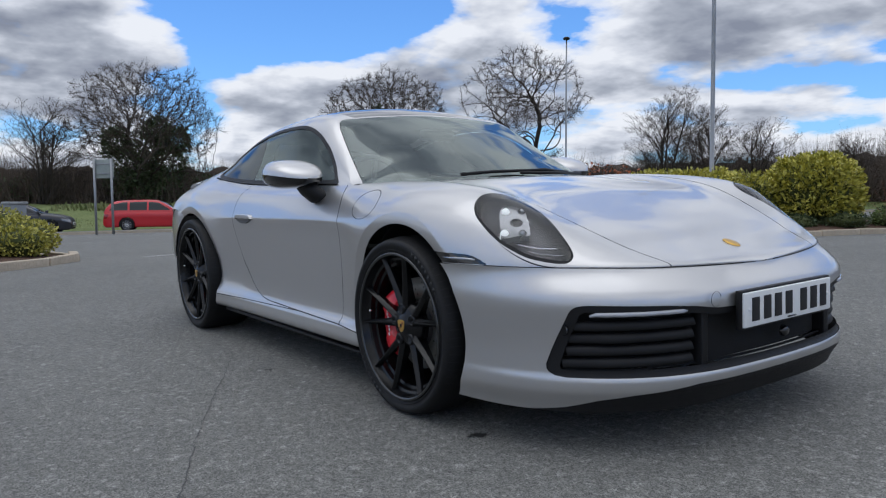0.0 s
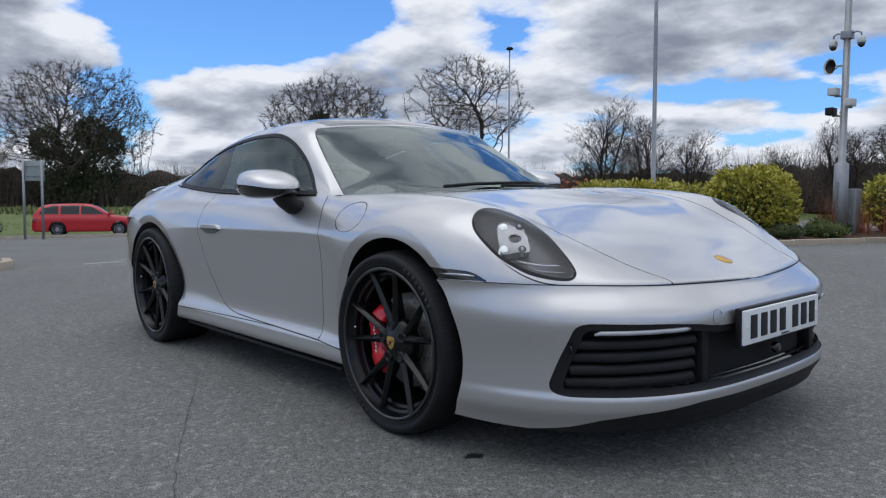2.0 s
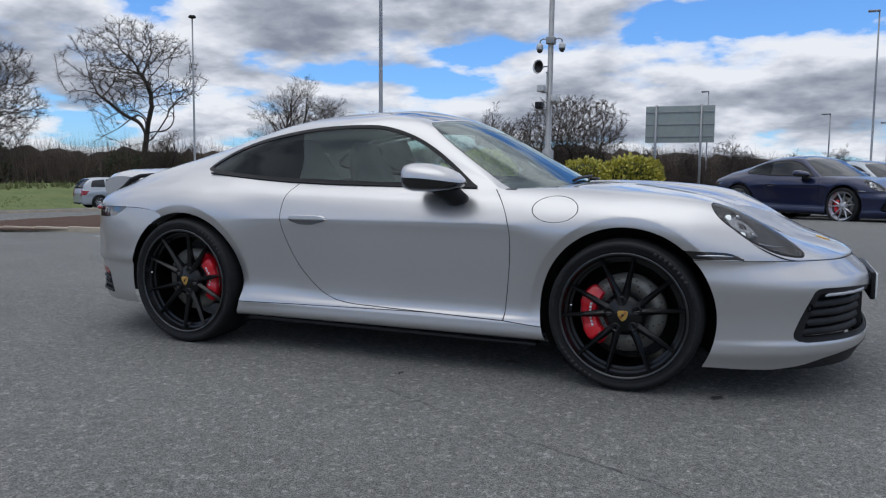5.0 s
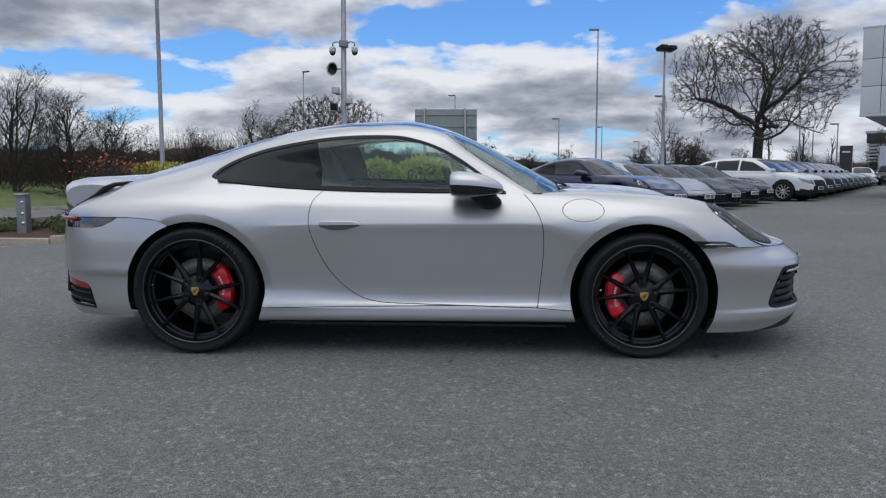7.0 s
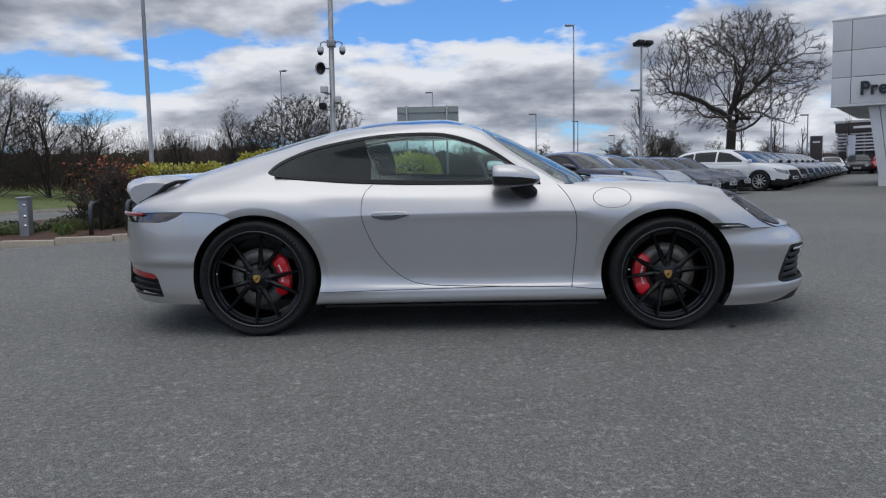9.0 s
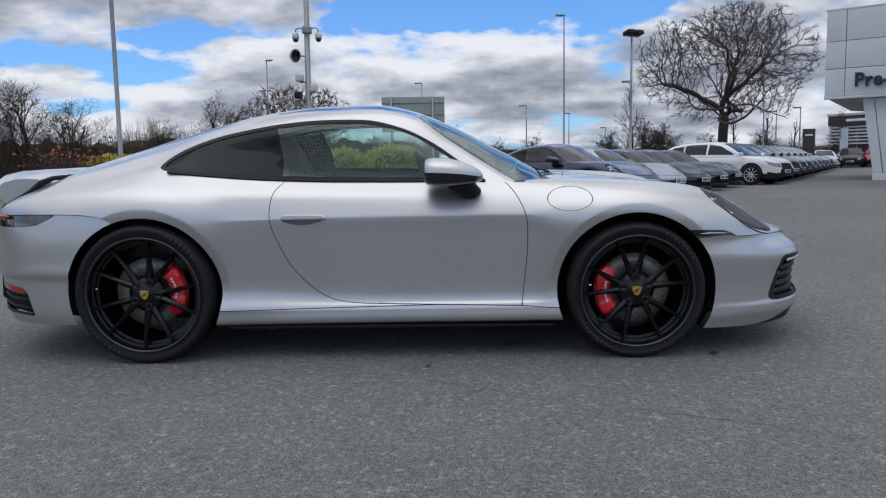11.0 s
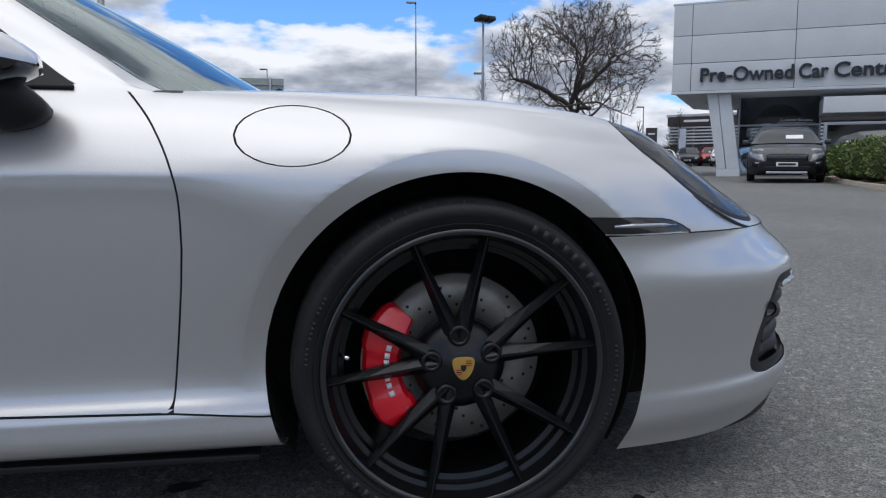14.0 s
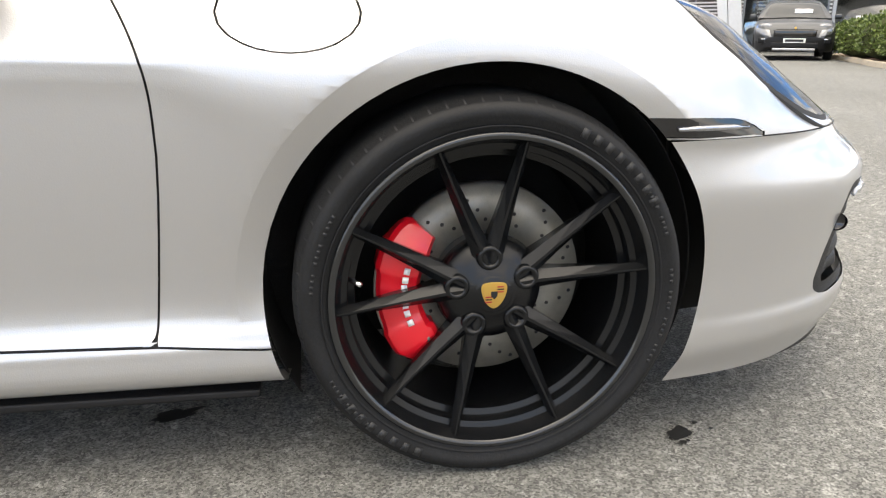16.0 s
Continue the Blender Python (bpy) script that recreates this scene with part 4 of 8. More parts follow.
# ---- headlamps ----
for sgn in (-1, 1):
    axis = Vector((0.50, sgn * 0.38, 0.78)).normalized()
    cen = Vector((2.985, sgn * .728, .708))
    up_v = Vector((-.857, sgn * .071, .511)).normalized()
    side_v = up_v.cross(axis).normalized() * sgn
    P = np.zeros((44, 5, 3))
    for i in range(44):
        a = 2 * math.pi * i / 44
        for jj, (k, dep) in enumerate(((1.0, -.012), (.95, -.035), (.80, -.055), (.45, -.066), (.02, -.07))):
            P[i, jj] = cen + side_v * (.102 * k * math.cos(a)) + up_v * (.196 * k * math.sin(a)) + axis * dep
    part("lamp_bowl", grid_bm(P, close_u=True), LAMPGREY, car, "grey headlamp inner bowl")
    q = axis.to_track_quat("Z", "Y").to_matrix().to_4x4()
    def spot_at(du, ds, dep):
        return cen + up_v * du + side_v * ds * sgn + axis * dep
    for k, (du, ds) in enumerate(((.132, .027), (.100, .070), (.049, -.044), (.012, .003))):
        bm = lathe([(0, .0), (.008, -.002), (.013, -.008), (.0155, -.016), (.017, -.03)], 20, "Z")
        bmesh.ops.transform(bm, matrix=Matrix.Translation(spot_at(du, ds, -.022)) @ q, verts=bm.verts)
        part("led_module", bm, LED if k in (0, 2) else LENS, car, "small headlamp projector")
    plate_pts = [spot_at(du, ds, 0) for du, ds in ((.155, .028), (.118, .085), (.06, .062), (-.008, .018), (.012, -.02), (.035, -.062), (.085, -.035))]
    ring = catmull([p[:] for p in plate_pts], 40, True)
    bm = bmesh.new()
    top = [bm.verts.new(Vector(p) + axis * -.034) for p in ring]
    bot = [bm.verts.new(Vector(p) + axis * -.060) for p in ring]
    bm.faces.new(top)
    for i_ in range(40):
        bm.faces.new([top[i_], top[(i_ + 1) % 40], bot[(i_ + 1) % 40], bot[i_]])
    part("lamp_carrier", bm, mat("lamp_carrier_grey", (0.34, 0.35, 0.36), 0.25, 0.7), car, "grey projector carrier", sharp=30)
    bm = lathe([(0, .0), (.02, -.003), (.030, -.011), (.033, -.03)], 28, "Z")
    bmesh.ops.transform(bm, matrix=Matrix.Translation(spot_at(.066, .020, -.030)) @ q, verts=bm.verts)
    part("main_beam_lens", bm, GLOSSBLACK, car)
    bm = lathe([(.034, -.006), (.040, .002), (.045, .001), (.047, -.012)], 32, "Z")
    bmesh.ops.transform(bm, matrix=Matrix.Translation(spot_at(.066, .020, -.036)) @ q, verts=bm.verts)
    part("lens_ring", bm, CHROME, car)
    part("lamp_blade", tube([spot_at(-.060 + (-.095) * k, -.040 + .085 * k - .012 * math.sin(math.pi * k), -.034) for k in np.linspace(0, 1, 10)], .0022, 6), LENS, car)
    part("lamp_blade", tube([spot_at(-.022 + (-.105) * k, -.052 + .097 * k - .012 * math.sin(math.pi * k), -.026) for k in np.linspace(0, 1, 10)], .0032, 6), CHROME, car)

# ---- bonnet badge and bonnet seam details ----
bm = lathe([(0, .004), (.6, .004), (.9, .003), (1, 0)], 24, "Z")
bmesh.ops.scale(bm, vec=(.035, .024, 1), verts=bm.verts)
bmesh.ops.rotate(bm, matrix=Matrix.Rotation(radians(20), 3, "Y"), verts=bm.verts)
bmesh.ops.translate(bm, vec=(3.262, 0, .6185), verts=bm.verts)
badge = part("bonnet_badge", bm, GOLD, car, "gold enamel shield badge")

# ---- door mirrors and handles ----
# body silver darkened to stand for the shade inside the handle cup
CUP_SHADE = mat("shaded_handle_cup", (0.15, 0.152, 0.158), 0.45, 0.5)
for sgn in (-1, 1):
    mh = [(1.408, .938, .084, .050), (1.414, .938, .098, .058), (1.45, .937, .107, .062), (1.52, .934, .112, .060), (1.59, .927, .100, .050), (1.645, .918, .074, .036), (1.68, .912, .036, .018), (1.687, .911, .004, .003)]
    P = np.zeros((len(mh), 28, 3))
    for i, (x, zc, ry, rz) in enumerate(mh):
        for jj in range(28):
            a = 2 * math.pi * jj / 28
            c, s = math.cos(a), math.sin(a)
            yy = ry * 1.16 * np.sign(c) * abs(c) ** .75
            zz = rz * 1.12 * np.sign(s) * abs(s) ** .8
            P[i, jj] = (x + .018, sgn * (.880 + yy), zc + zz)
    low = [bmesh.new(), bmesh.new()]
    for i in range(len(mh) - 1):
        for jj in range(28):
            z = (P[i, jj, 2] + P[i, (jj + 1) % 28, 2] + P[i + 1, jj, 2]) / 3
            b = low[0] if jj < 14 else low[1]
            q = [P[i, jj], P[i + 1, jj], P[i + 1, (jj + 1) % 28], P[i, (jj + 1) % 28]]
            b.faces.new([b.verts.new(p) for p in q])
    for b in low:
        bmesh.ops.remove_doubles(b, verts=b.verts, dist=.0004)
        bmesh.ops.recalc_face_normals(b, faces=b.faces)
    cap = part("mirror_cap", low[0], SILVER, car, "silver mirror cap over black base")
    part("mirror_base", low[1], GLOSSBLACK, cap)
    bm = bmesh.new()
    bm.faces.new([bm.verts.new(p) for p in P[0]])
    part("mirror_glass", bm, LENS, cap)
    st = [Vector((1.575, sgn * .850, .905)), Vector((1.595, sgn * .835, .862)), Vector((1.615, sgn * .815, .832)), Vector((1.62, sgn * .790, .828))]
    bm = tube(st, [.045, .042, .040, .034], 14)
    bmesh.ops.scale(bm, vec=(1.6, 1, 1), space=Matrix.Translation((-1.58, 0, 0)), verts=bm.verts)
    part("mirror_stalk", bm, BLACK, cap)
    # flush handle; the slab below is painted dark for shade in its silver recess
    hd = catmull([(.700, .726), (.712, .737), (.74, .740), (.88, .738), (.915, .731), (.924, .722), (.912, .713), (.72, .711), (.704, .716)], 48, True)
    b = extrude_poly([tuple(p) for p in hd], sgn * .845, sgn * .8765, .005)
    part("door_handle", b, SILVER, car, "flush silver door handle")
    hd2 = catmull([(.712, .714), (.905, .713), (.868, .697), (.84, .690), (.772, .690), (.735, .698)], 36, True)
    part("handle_recess", extrude_poly([tuple(p) for p in hd2], sgn * .83, sgn * .8688, .001), CUP_SHADE, car)
    # trim strip under the window and sill blade
    part("waist_strip", tube([(x, sgn * (w + .001), z) for x, w, z in ((.10, .752, .958), (.3, .760, .936), (.6, .759, .911), (.9, .757, .898), (1.3, .752, .8885), (1.72, .747, .881))], .0055, 6), BLACK, car)
    part("sill_blade", extrude_poly([(.40, .178), (2.05, .168), (2.05, .155), (.40, .16)], sgn * .70, sgn * .852, .004), BLACK, car)
    # marker strip light
    part("marker_light", tube([(2.752, sgn * .897, .612), (2.80, sgn * .891, .613), (2.86, sgn * .878, .612), (2.895, sgn * .868, .610)], [.0035, .0055, .0055, .003], 6), LENS, car)
# wipers resting at the foot of the screen
for pts in (((2.08, -.30, .905), (2.06, -.10, .915), (2.05, .25, .918), (2.00, .45, .905)), ((2.09, .05, .905), (2.08, .30, .900), (2.0, .55, .895))):
    part("wiper", tube(pts, .008, 6), BLACK, car)

# ---- extended rear spoiler ----
sp = [(-.56, .955, .008), (-.64, .972, .040), (-.74, .980, .090), (-.84, .977, .125), (-.92, .962, .105), (-.955, .940, .060), (-.965, .915, .004)]
P = np.zeros((2 * len(sp), 25, 3))
for jj, k in enumerate(np.linspace(-1, 1, 25)):
    end = max(0, (abs(k) - .62) / .38)
    for i, (x, zt, th) in enumerate(sp):
        xx = x + .10 * end ** 2 * ((-.56 - x) / .40)
        drop = .075 * end ** 2.2
        P[i, jj] = (xx, k * .64, zt - drop * .55)
        P[2 * len(sp) - 1 - i, jj] = (xx, k * .64, zt - th - drop * .55 - .035 * end * max(0, min(1, (-.57 - x) / .06)) * max(0, min(1, (x + .93) / .12)))
bm = grid_bm(P, close_u=True)
bm.verts.ensure_lookup_table()
for jj in (0, 24):
    bm.faces.new([bm.verts[i * 25 + jj] for i in range(2 * len(sp))])
bmesh.ops.recalc_face_normals(bm, faces=bm.faces)
part("rear_spoiler", bm, SILVER, car, "raised silver rear spoiler", sharp=40)
P = np.zeros((4, 21, 3))
for jj, k in enumerate(np.linspace(-1, 1, 21)):
    end = max(0, (abs(k) - .62) / .38)
    for i, (x, z) in enumerate(((-.58, .945), (-.62, .90), (-.78, .85), (-.92, .835))):
        P[i, jj] = (x + .05 * end, k * .62, z - .05 * end ** 2)
part("spoiler_bellows", grid_bm(P), BLACK, car, "black spoiler gap trim")
for sgn in (-1, 1):
    part("spoiler_edge", tube([(-.45, sgn * .612, .950), (-.56, sgn * .640, .938), (-.62, sgn * .652, .915), (-.67, sgn * .660, .872), (-.73, sgn * .660, .838), (-.80, sgn * .650, .812)], [.008, .013, .016, .016, .015, .008], 8), BLACK, car)


# ---- wheels ----
def build_wheel(name, tyre_r, tyre_w, rim_r, at, sgn, turn, caliper_deg):
    """A road wheel with ten slim spokes in five pairs; its outer face looks to -y before turning."""
    root = new(name)
    root.parent = car
    root.matrix_local = pose(*at, 0, 0, 0 if sgn < 0 else 180)
    h = tyre_w / 2
    o = -h
    prof = [(rim_r - .004, o + .016), (rim_r + .006, o + .010), (rim_r + .010, o + .007), (rim_r + .030, o + .0035), (rim_r + (tyre_r - rim_r) * .55, o + .0), (rim_r + (tyre_r - rim_r) * .80, o + .006),
            (tyre_r - .010, o + .018), (tyre_r - .004, o + .032), (tyre_r, o + .06)]
    prof += [(tyre_r, -o - .06), (tyre_r - .004, -o - .03), (tyre_r - .03, -o - .004), (rim_r, -o - .01)]
    part("tyre", lathe(prof, 96), RUBBER, root, "low-profile black tyre")
    # shoulder grooves and raised marks on the sidewall
    bm = bmesh.new()
    for i in range(72):
        a = 2 * math.pi * i / 72
        turn_m = Matrix.Rotation(a, 4, "Y")
        grid_bm(np.array([[(turn_m @ Vector((r_, y_, z_)))[:] for z_ in (-.0017, .0017)] for r_, y_ in ((tyre_r - .024, o + .0072), (tyre_r - .0098, o + .0172), (tyre_r - .0035, o + .0315), (tyre_r + .0006, o + .056))]), bm)
    tagged(part("tread_groove", bm, GAP, root), kind="stuff")
    part("sidewall_rib", lathe([(rim_r + .0135, o + .006), (rim_r + .0155, o + .0025), (rim_r + .0175, o + .0035)], 80), RUBBER, root)
    side_r = rim_r + (tyre_r - rim_r) * .52
    bm = bmesh.new()
    for start, n, pitch, tall, wide in ((64, 8, -4.6, .016, .0125), (244, 8, -4.6, .016, .0125), (150, 15, 1.9, .006, .005), (205, 12, 1.9, .006, .005), (335, 18, 1.9, .006, .005), (20, 10, 1.9, .006, .005)):
        for k in range(n):
            if n > 8 and k % 5 == 4:
                continue
            add_box(bm, side_r, o + .0003, 0, tall, .0016, wide, 0, Matrix.Rotation(radians(-start - pitch * k), 4, "Y"))
    tagged(part("sidewall_mark", bm, RUBBERMARK, root), kind="stuff")
    # rim: bright turned lip, deep well, stepped barrel
    part("rim_lip", lathe([(rim_r + .007, o + .012), (rim_r + .0065, o + .004), (rim_r + .003, o + .0015), (rim_r - .003, o + .002), (rim_r - .006, o + .006)], 96), RIMLIP, root, "polished black rim lip")
    part("rim_barrel", lathe([(rim_r - .006, o + .006), (rim_r - .010, o + .020), (rim_r - .016, o + .034), (rim_r - .026, o + .038), (rim_r - .029, o + .056), (rim_r - .040, o + .060), (rim_r - .044, o + .11), (rim_r - .045, h - .03), (rim_r - .01, h - .012)], 96), RIM, root, "satin black rim", sharp=25)
    # hub with dished centre
    part("hub", lathe([(0, o + .030), (.036, o + .030), (.040, o + .034), (.062, o + .040), (.088, o + .055), (.096, o + .075), (.080, o + .11), (.05, o + .14)], 48), RIM, root)
    for k in range(5):
        base = turn + 72 * k
        for d in (-15.2, 15.2):
            spoke = bmesh.new()
            stations = ((.050, .40, .034, .062), (.085, .66, .031, .054), (.13, .86, .026, .042), (.19, .97, .021, .032), (rim_r - .035, 1.01, .0165, .024), (rim_r - .012, 1.02, .0145, .020), (rim_r - .0005, 1.02, .0135, .012))
            P = np.zeros((len(stations), 6, 3))
            for i, (r, f, wd, dep) in enumerate(stations):
                a = radians(base + d * f)
                c, s = math.cos(a), math.sin(a)
                face = o + .036 - .025 * (r / rim_r) ** 2
                for jj, (t, y) in enumerate(((-1, .013), (-.16, .0), (.16, .0), (1, .013), (.75, dep), (-.75, dep))):
                    P[i, jj] = (r * c - t * wd * s * .55, face + y, r * s + t * wd * c * .55)
            grid_bm(P, spoke, close_v=True)
            bmesh.ops.recalc_face_normals(spoke, faces=spoke.faces)
            sp_ob = part("spoke", spoke, RIM, root, smooth=False)
        a = radians(base)
        bm = lathe([(0, .012), (.0075, .012), (.0085, .004), (.0120, .004), (.0135, -.004), (.0175, -.005), (.0215, -.002), (.0235, .004), (.0235, .03)], 24)
        bmesh.ops.translate(bm, vec=(.064 * math.cos(a), o + .037, .064 * math.sin(a)), verts=bm.verts)
        part("wheel_bolt", bm, RIM, root)
    # centre cap: black disc with a small shield
    part("centre_cap", lathe([(0, o + .0275), (.030, o + .0275), (.033, o + .030)], 32), RIM, root)
    sh = catmull([(-.020, .020), (0, .023), (.020, .020), (.0215, .004), (.013, -.015), (0, -.024), (-.013, -.015), (-.0215, .004)], 32, True)
    cap = part("cap_badge", extrude_poly([tuple(p) for p in sh], o + .0255, o + .028, .0006), GOLD, root, "gold shield on the wheel centre")
    for bx, bz, sx in ((.0105, .0105, 1), (-.0095, -.0075, -1)):
        for q in range(3):
            part("badge_stripe", box(.0115, .0010, .0021, .0002, (bx, o + .0252, bz - .0046 + .0046 * q)), BADGERED if q != 1 else GAP, cap)
    part("badge_heart", extrude_poly([(-.0055, .007), (.0055, .007), (.0055, -.001), (0, -.007), (-.0055, -.001)], o + .0240, o + .026, .0003), GAP, cap)
    # brake disc, ventilation holes, caliper
    dr = .175
    part("brake_disc", lathe([(.09, o + .115), (.094, o + .108), (dr, o + .108), (dr, o + .145), (.09, o + .145)], 64), STEEL, root, "drilled steel brake disc")
    part("disc_bell", lathe([(0, o + .085), (.085, o + .085), (.092, o + .112)], 40), mat("grey_disc_bell", (.07, .07, .07), .5, .4), root)
    bm = bmesh.new()
    for k in range(12):
        for q, rr in enumerate((.112, .130, .150, .163)):
            a = radians(30 * k + 6.5 * q)
            hb = lathe([(0, 0), (.0036, 0)], 8)
            bmesh.ops.translate(hb, vec=(rr * math.cos(a), o + .1072, rr * math.sin(a)), verts=hb.verts)
            join(bm, hb)
    tagged(part("disc_hole", bm, GAP, root), kind="stuff")
    # six-piston caliper: stepped outline, bevelled face
    N = 33
    half = 49
    P = np.zeros((N, 9, 3))
    for i, dd in enumerate(np.linspace(-half, half, N)):
        a = radians(caliper_deg + dd)
        u = abs(dd) / half
        r_out = float(np.interp(u, [0, .30, .36, .62, .70, .92, 1], [.197, .197, .202, .203, .197, .190, .176]))
        r_in = float(np.interp(u, [0, .5, .56, 1], [.121, .121, .116, .124]))
        y0 = float(np.interp(u, [0, .28, .34, .70, .78, 1], [.062, .062, .057, .057, .066, .078]))
        for jj, (rr, yy) in enumerate(((r_in, y0 + .016), (r_in + .008, y0 + .004), (r_in + .030, y0), (r_out - .022, y0 + .001), (r_out - .007, y0 + .007), (r_out, y0 + .018), (r_out, .11), (.165, .112), (r_in, .105))):
            P[i, jj] = (rr * math.cos(a), o + yy, rr * math.sin(a))
    bm = grid_bm(P, close_v=True)
    bm.faces.new([v for v in list(bm.verts)[:9]])
    bm.faces.new([v for v in list(bm.verts)[-9:]][::-1])
    bmesh.ops.recalc_face_normals(bm, faces=bm.faces)
    cal = part("brake_caliper", bm, CALIPER, root, "red lacquered brake caliper", sharp=24)
    for k in range(7):
        a = radians(caliper_deg + (-21 + 6.1 * k) * (1 if math.cos(radians(caliper_deg)) < 0 else -1))
        q = box(.0105, .0012, .0115, 0)
        bmesh.ops.transform(q, matrix=Matrix.Translation((.150 * math.cos(a), o + (.0612 if abs(-21 + 6.1 * k) < 13 else .0562), .150 * math.sin(a))) @ Matrix.Rotation(-a, 4, "Y"), verts=q.verts)
        part("caliper_print", q, WHITE, cal)
    for dd in (-33, 33):
        a = radians(caliper_deg + dd)
        q = lathe([(0, -.006), (.006, -.005), (.008, 0), (.008, .012)], 12)
        bmesh.ops.translate(q, vec=(.142 * math.cos(a), o + .064, .142 * math.sin(a)), verts=q.verts)
        part("caliper_bolt", q, STEEL, cal)
    part("fluid_pipe", tube([(.198 * math.cos(radians(caliper_deg + dd)), o + .085, .198 * math.sin(radians(caliper_deg + dd))) for dd in np.linspace(-30, 30, 13)], .003, 6), STEEL, cal)
    va = radians(172)
    part("tyre_valve", tube([((rim_r - .03) * math.cos(va), o + .045, (rim_r - .03) * math.sin(va)), ((rim_r - .047) * math.cos(va), o + .022, (rim_r - .047) * math.sin(va))], .0045, 8), CHROME, root)
    return root


build_wheel("front_wheel", .338, .245, .2745, (2.452, -.792, .335), -1, 96, 186)
build_wheel("rear_wheel", .356, .300, .288, (-.004, -.772, .353), -1, 66, 8)
build_wheel("front_wheel", .338, .245, .2745, (2.452, .792, .335), 1, 96, -6)
build_wheel("rear_wheel", .356, .300, .288, (-.004, .772, .353), 1, 66, 172)

# ---- ground ----
def gz(x, y):
    """Height of the ground: a cross-fall under the car that eases into the gentle slope of the site."""
    near = 0.0065 * x + 0.0325 * y
    far = (0.024 if x < 0 else 0.014) * x + 0.004 * y
    far = max(-1.0, min(0.75, far))
    r = math.hypot(x - 1.4, y + 1.5)
    k = min(1.0, max(0.0, (r - 6.0) / (14.0 if x > 3 else 6.0 if x < -4 else 6.0 + (x + 4) * 8 / 7)))
    k = k * k * (3 - 2 * k)
    return near * (1 - k) + far * k


ASPHALT = mat("grey_asphalt", (0.10, 0.10, 0.10), 0.82, vary=0.1, scale=0.5, bump=0.0022, bump_scale=260)
nt = ASPHALT.node_tree
bsdf = nt.nodes["Principled BSDF"]
tc = nt.nodes.new("ShaderNodeTexCoord")


def noise_node(scale, detail=4, rough=0.5):
    n = nt.nodes.new("ShaderNodeTexNoise")
    n.inputs["Scale"].default_value, n.inputs["Detail"].default_value, n.inputs["Roughness"].default_value = scale, detail, rough
    nt.links.new(tc.outputs["Object"], n.inputs[0])
    return n.outputs[0]


v = nt.nodes.new("ShaderNodeTexVoronoi")
v.inputs["Scale"].default_value = 250
nt.links.new(tc.outputs["Object"], v.inputs["Vector"])
r1 = nt.nodes.new("ShaderNodeMapRange")
r1.inputs["To Min"].default_value, r1.inputs["To Max"].default_value = 0.42, 1.68
sepc = nt.nodes.new("ShaderNodeSeparateColor")
nt.links.new(v.outputs["Color"], sepc.inputs[0])
nt.links.new(sepc.outputs[0], r1.inputs["Value"])
r2 = nt.nodes.new("ShaderNodeMapRange")
r2.inputs["From Min"].default_value, r2.inputs["From Max"].default_value = 0.3, 0.7
r2.inputs["To Min"].default_value, r2.inputs["To Max"].default_value = 0.86, 1.13
nt.links.new(noise_node(0.35, 6, 0.6), r2.inputs["Value"])
r3 = nt.nodes.new("ShaderNodeMapRange")
r3.inputs["From Min"].default_value, r3.inputs["From Max"].default_value = 0.3, 0.7
r3.inputs["To Min"].default_value, r3.inputs["To Max"].default_value = 0.68, 1.32
nt.links.new(noise_node(38, 5, 0.7), r3.inputs["Value"])
# scattered pale chippings and a mottle a hand's width across
chip = nt.nodes.new("ShaderNodeTexVoronoi")
chip.inputs["Scale"].default_value = 55
nt.links.new(tc.outputs["Object"], chip.inputs["Vector"])
sepd = nt.nodes.new("ShaderNodeSeparateColor")
nt.links.new(chip.outputs["Color"], sepd.inputs[0])
r4 = nt.nodes.new("ShaderNodeMapRange")
r4.inputs["From Min"].default_value, r4.inputs["From Max"].default_value = 0.80, 1.0
r4.inputs["To Min"].default_value, r4.inputs["To Max"].default_value = 0.95, 1.50
nt.links.new(sepd.outputs[1], r4.inputs["Value"])
r5 = nt.nodes.new("ShaderNodeMapRange")
r5.inputs["From Min"].default_value, r5.inputs["From Max"].default_value = 0.3, 0.7
r5.inputs["To Min"].default_value, r5.inputs["To Max"].default_value = 0.94, 1.06
nt.links.new(noise_node(5.5, 6, 0.7), r5.inputs["Value"])
m4 = nt.nodes.new("ShaderNodeMath")
m4.operation = "MULTIPLY"
nt.links.new(r4.outputs[0], m4.inputs[0])
nt.links.new(r5.outputs[0], m4.inputs[1])
m0 = nt.nodes.new("ShaderNodeMath")
m0.operation = "MULTIPLY"
nt.links.new(r1.outputs[0], m0.inputs[0])
nt.links.new(r3.outputs[0], m0.inputs[1])
mm = nt.nodes.new("ShaderNodeMath")
mm.operation = "MULTIPLY"
nt.links.new(m0.outputs[0], mm.inputs[0])
nt.links.new(r2.outputs[0], mm.inputs[1])
m5 = nt.nodes.new("ShaderNodeMath")
m5.operation = "MULTIPLY"
nt.links.new(mm.outputs[0], m5.inputs[0])
nt.links.new(m4.outputs[0], m5.inputs[1])
cm = nt.nodes.new("ShaderNodeMix")
cm.data_type, cm.blend_type = "RGBA", "MULTIPLY"
cm.inputs["Factor"].default_value = 1
cm.inputs["A"].default_value = (0.138, 0.138, 0.128, 1)
nt.links.new(m5.outputs[0], cm.inputs["B"])
nt.links.new(cm.outputs["Result"], bsdf.inputs["Base Color"])

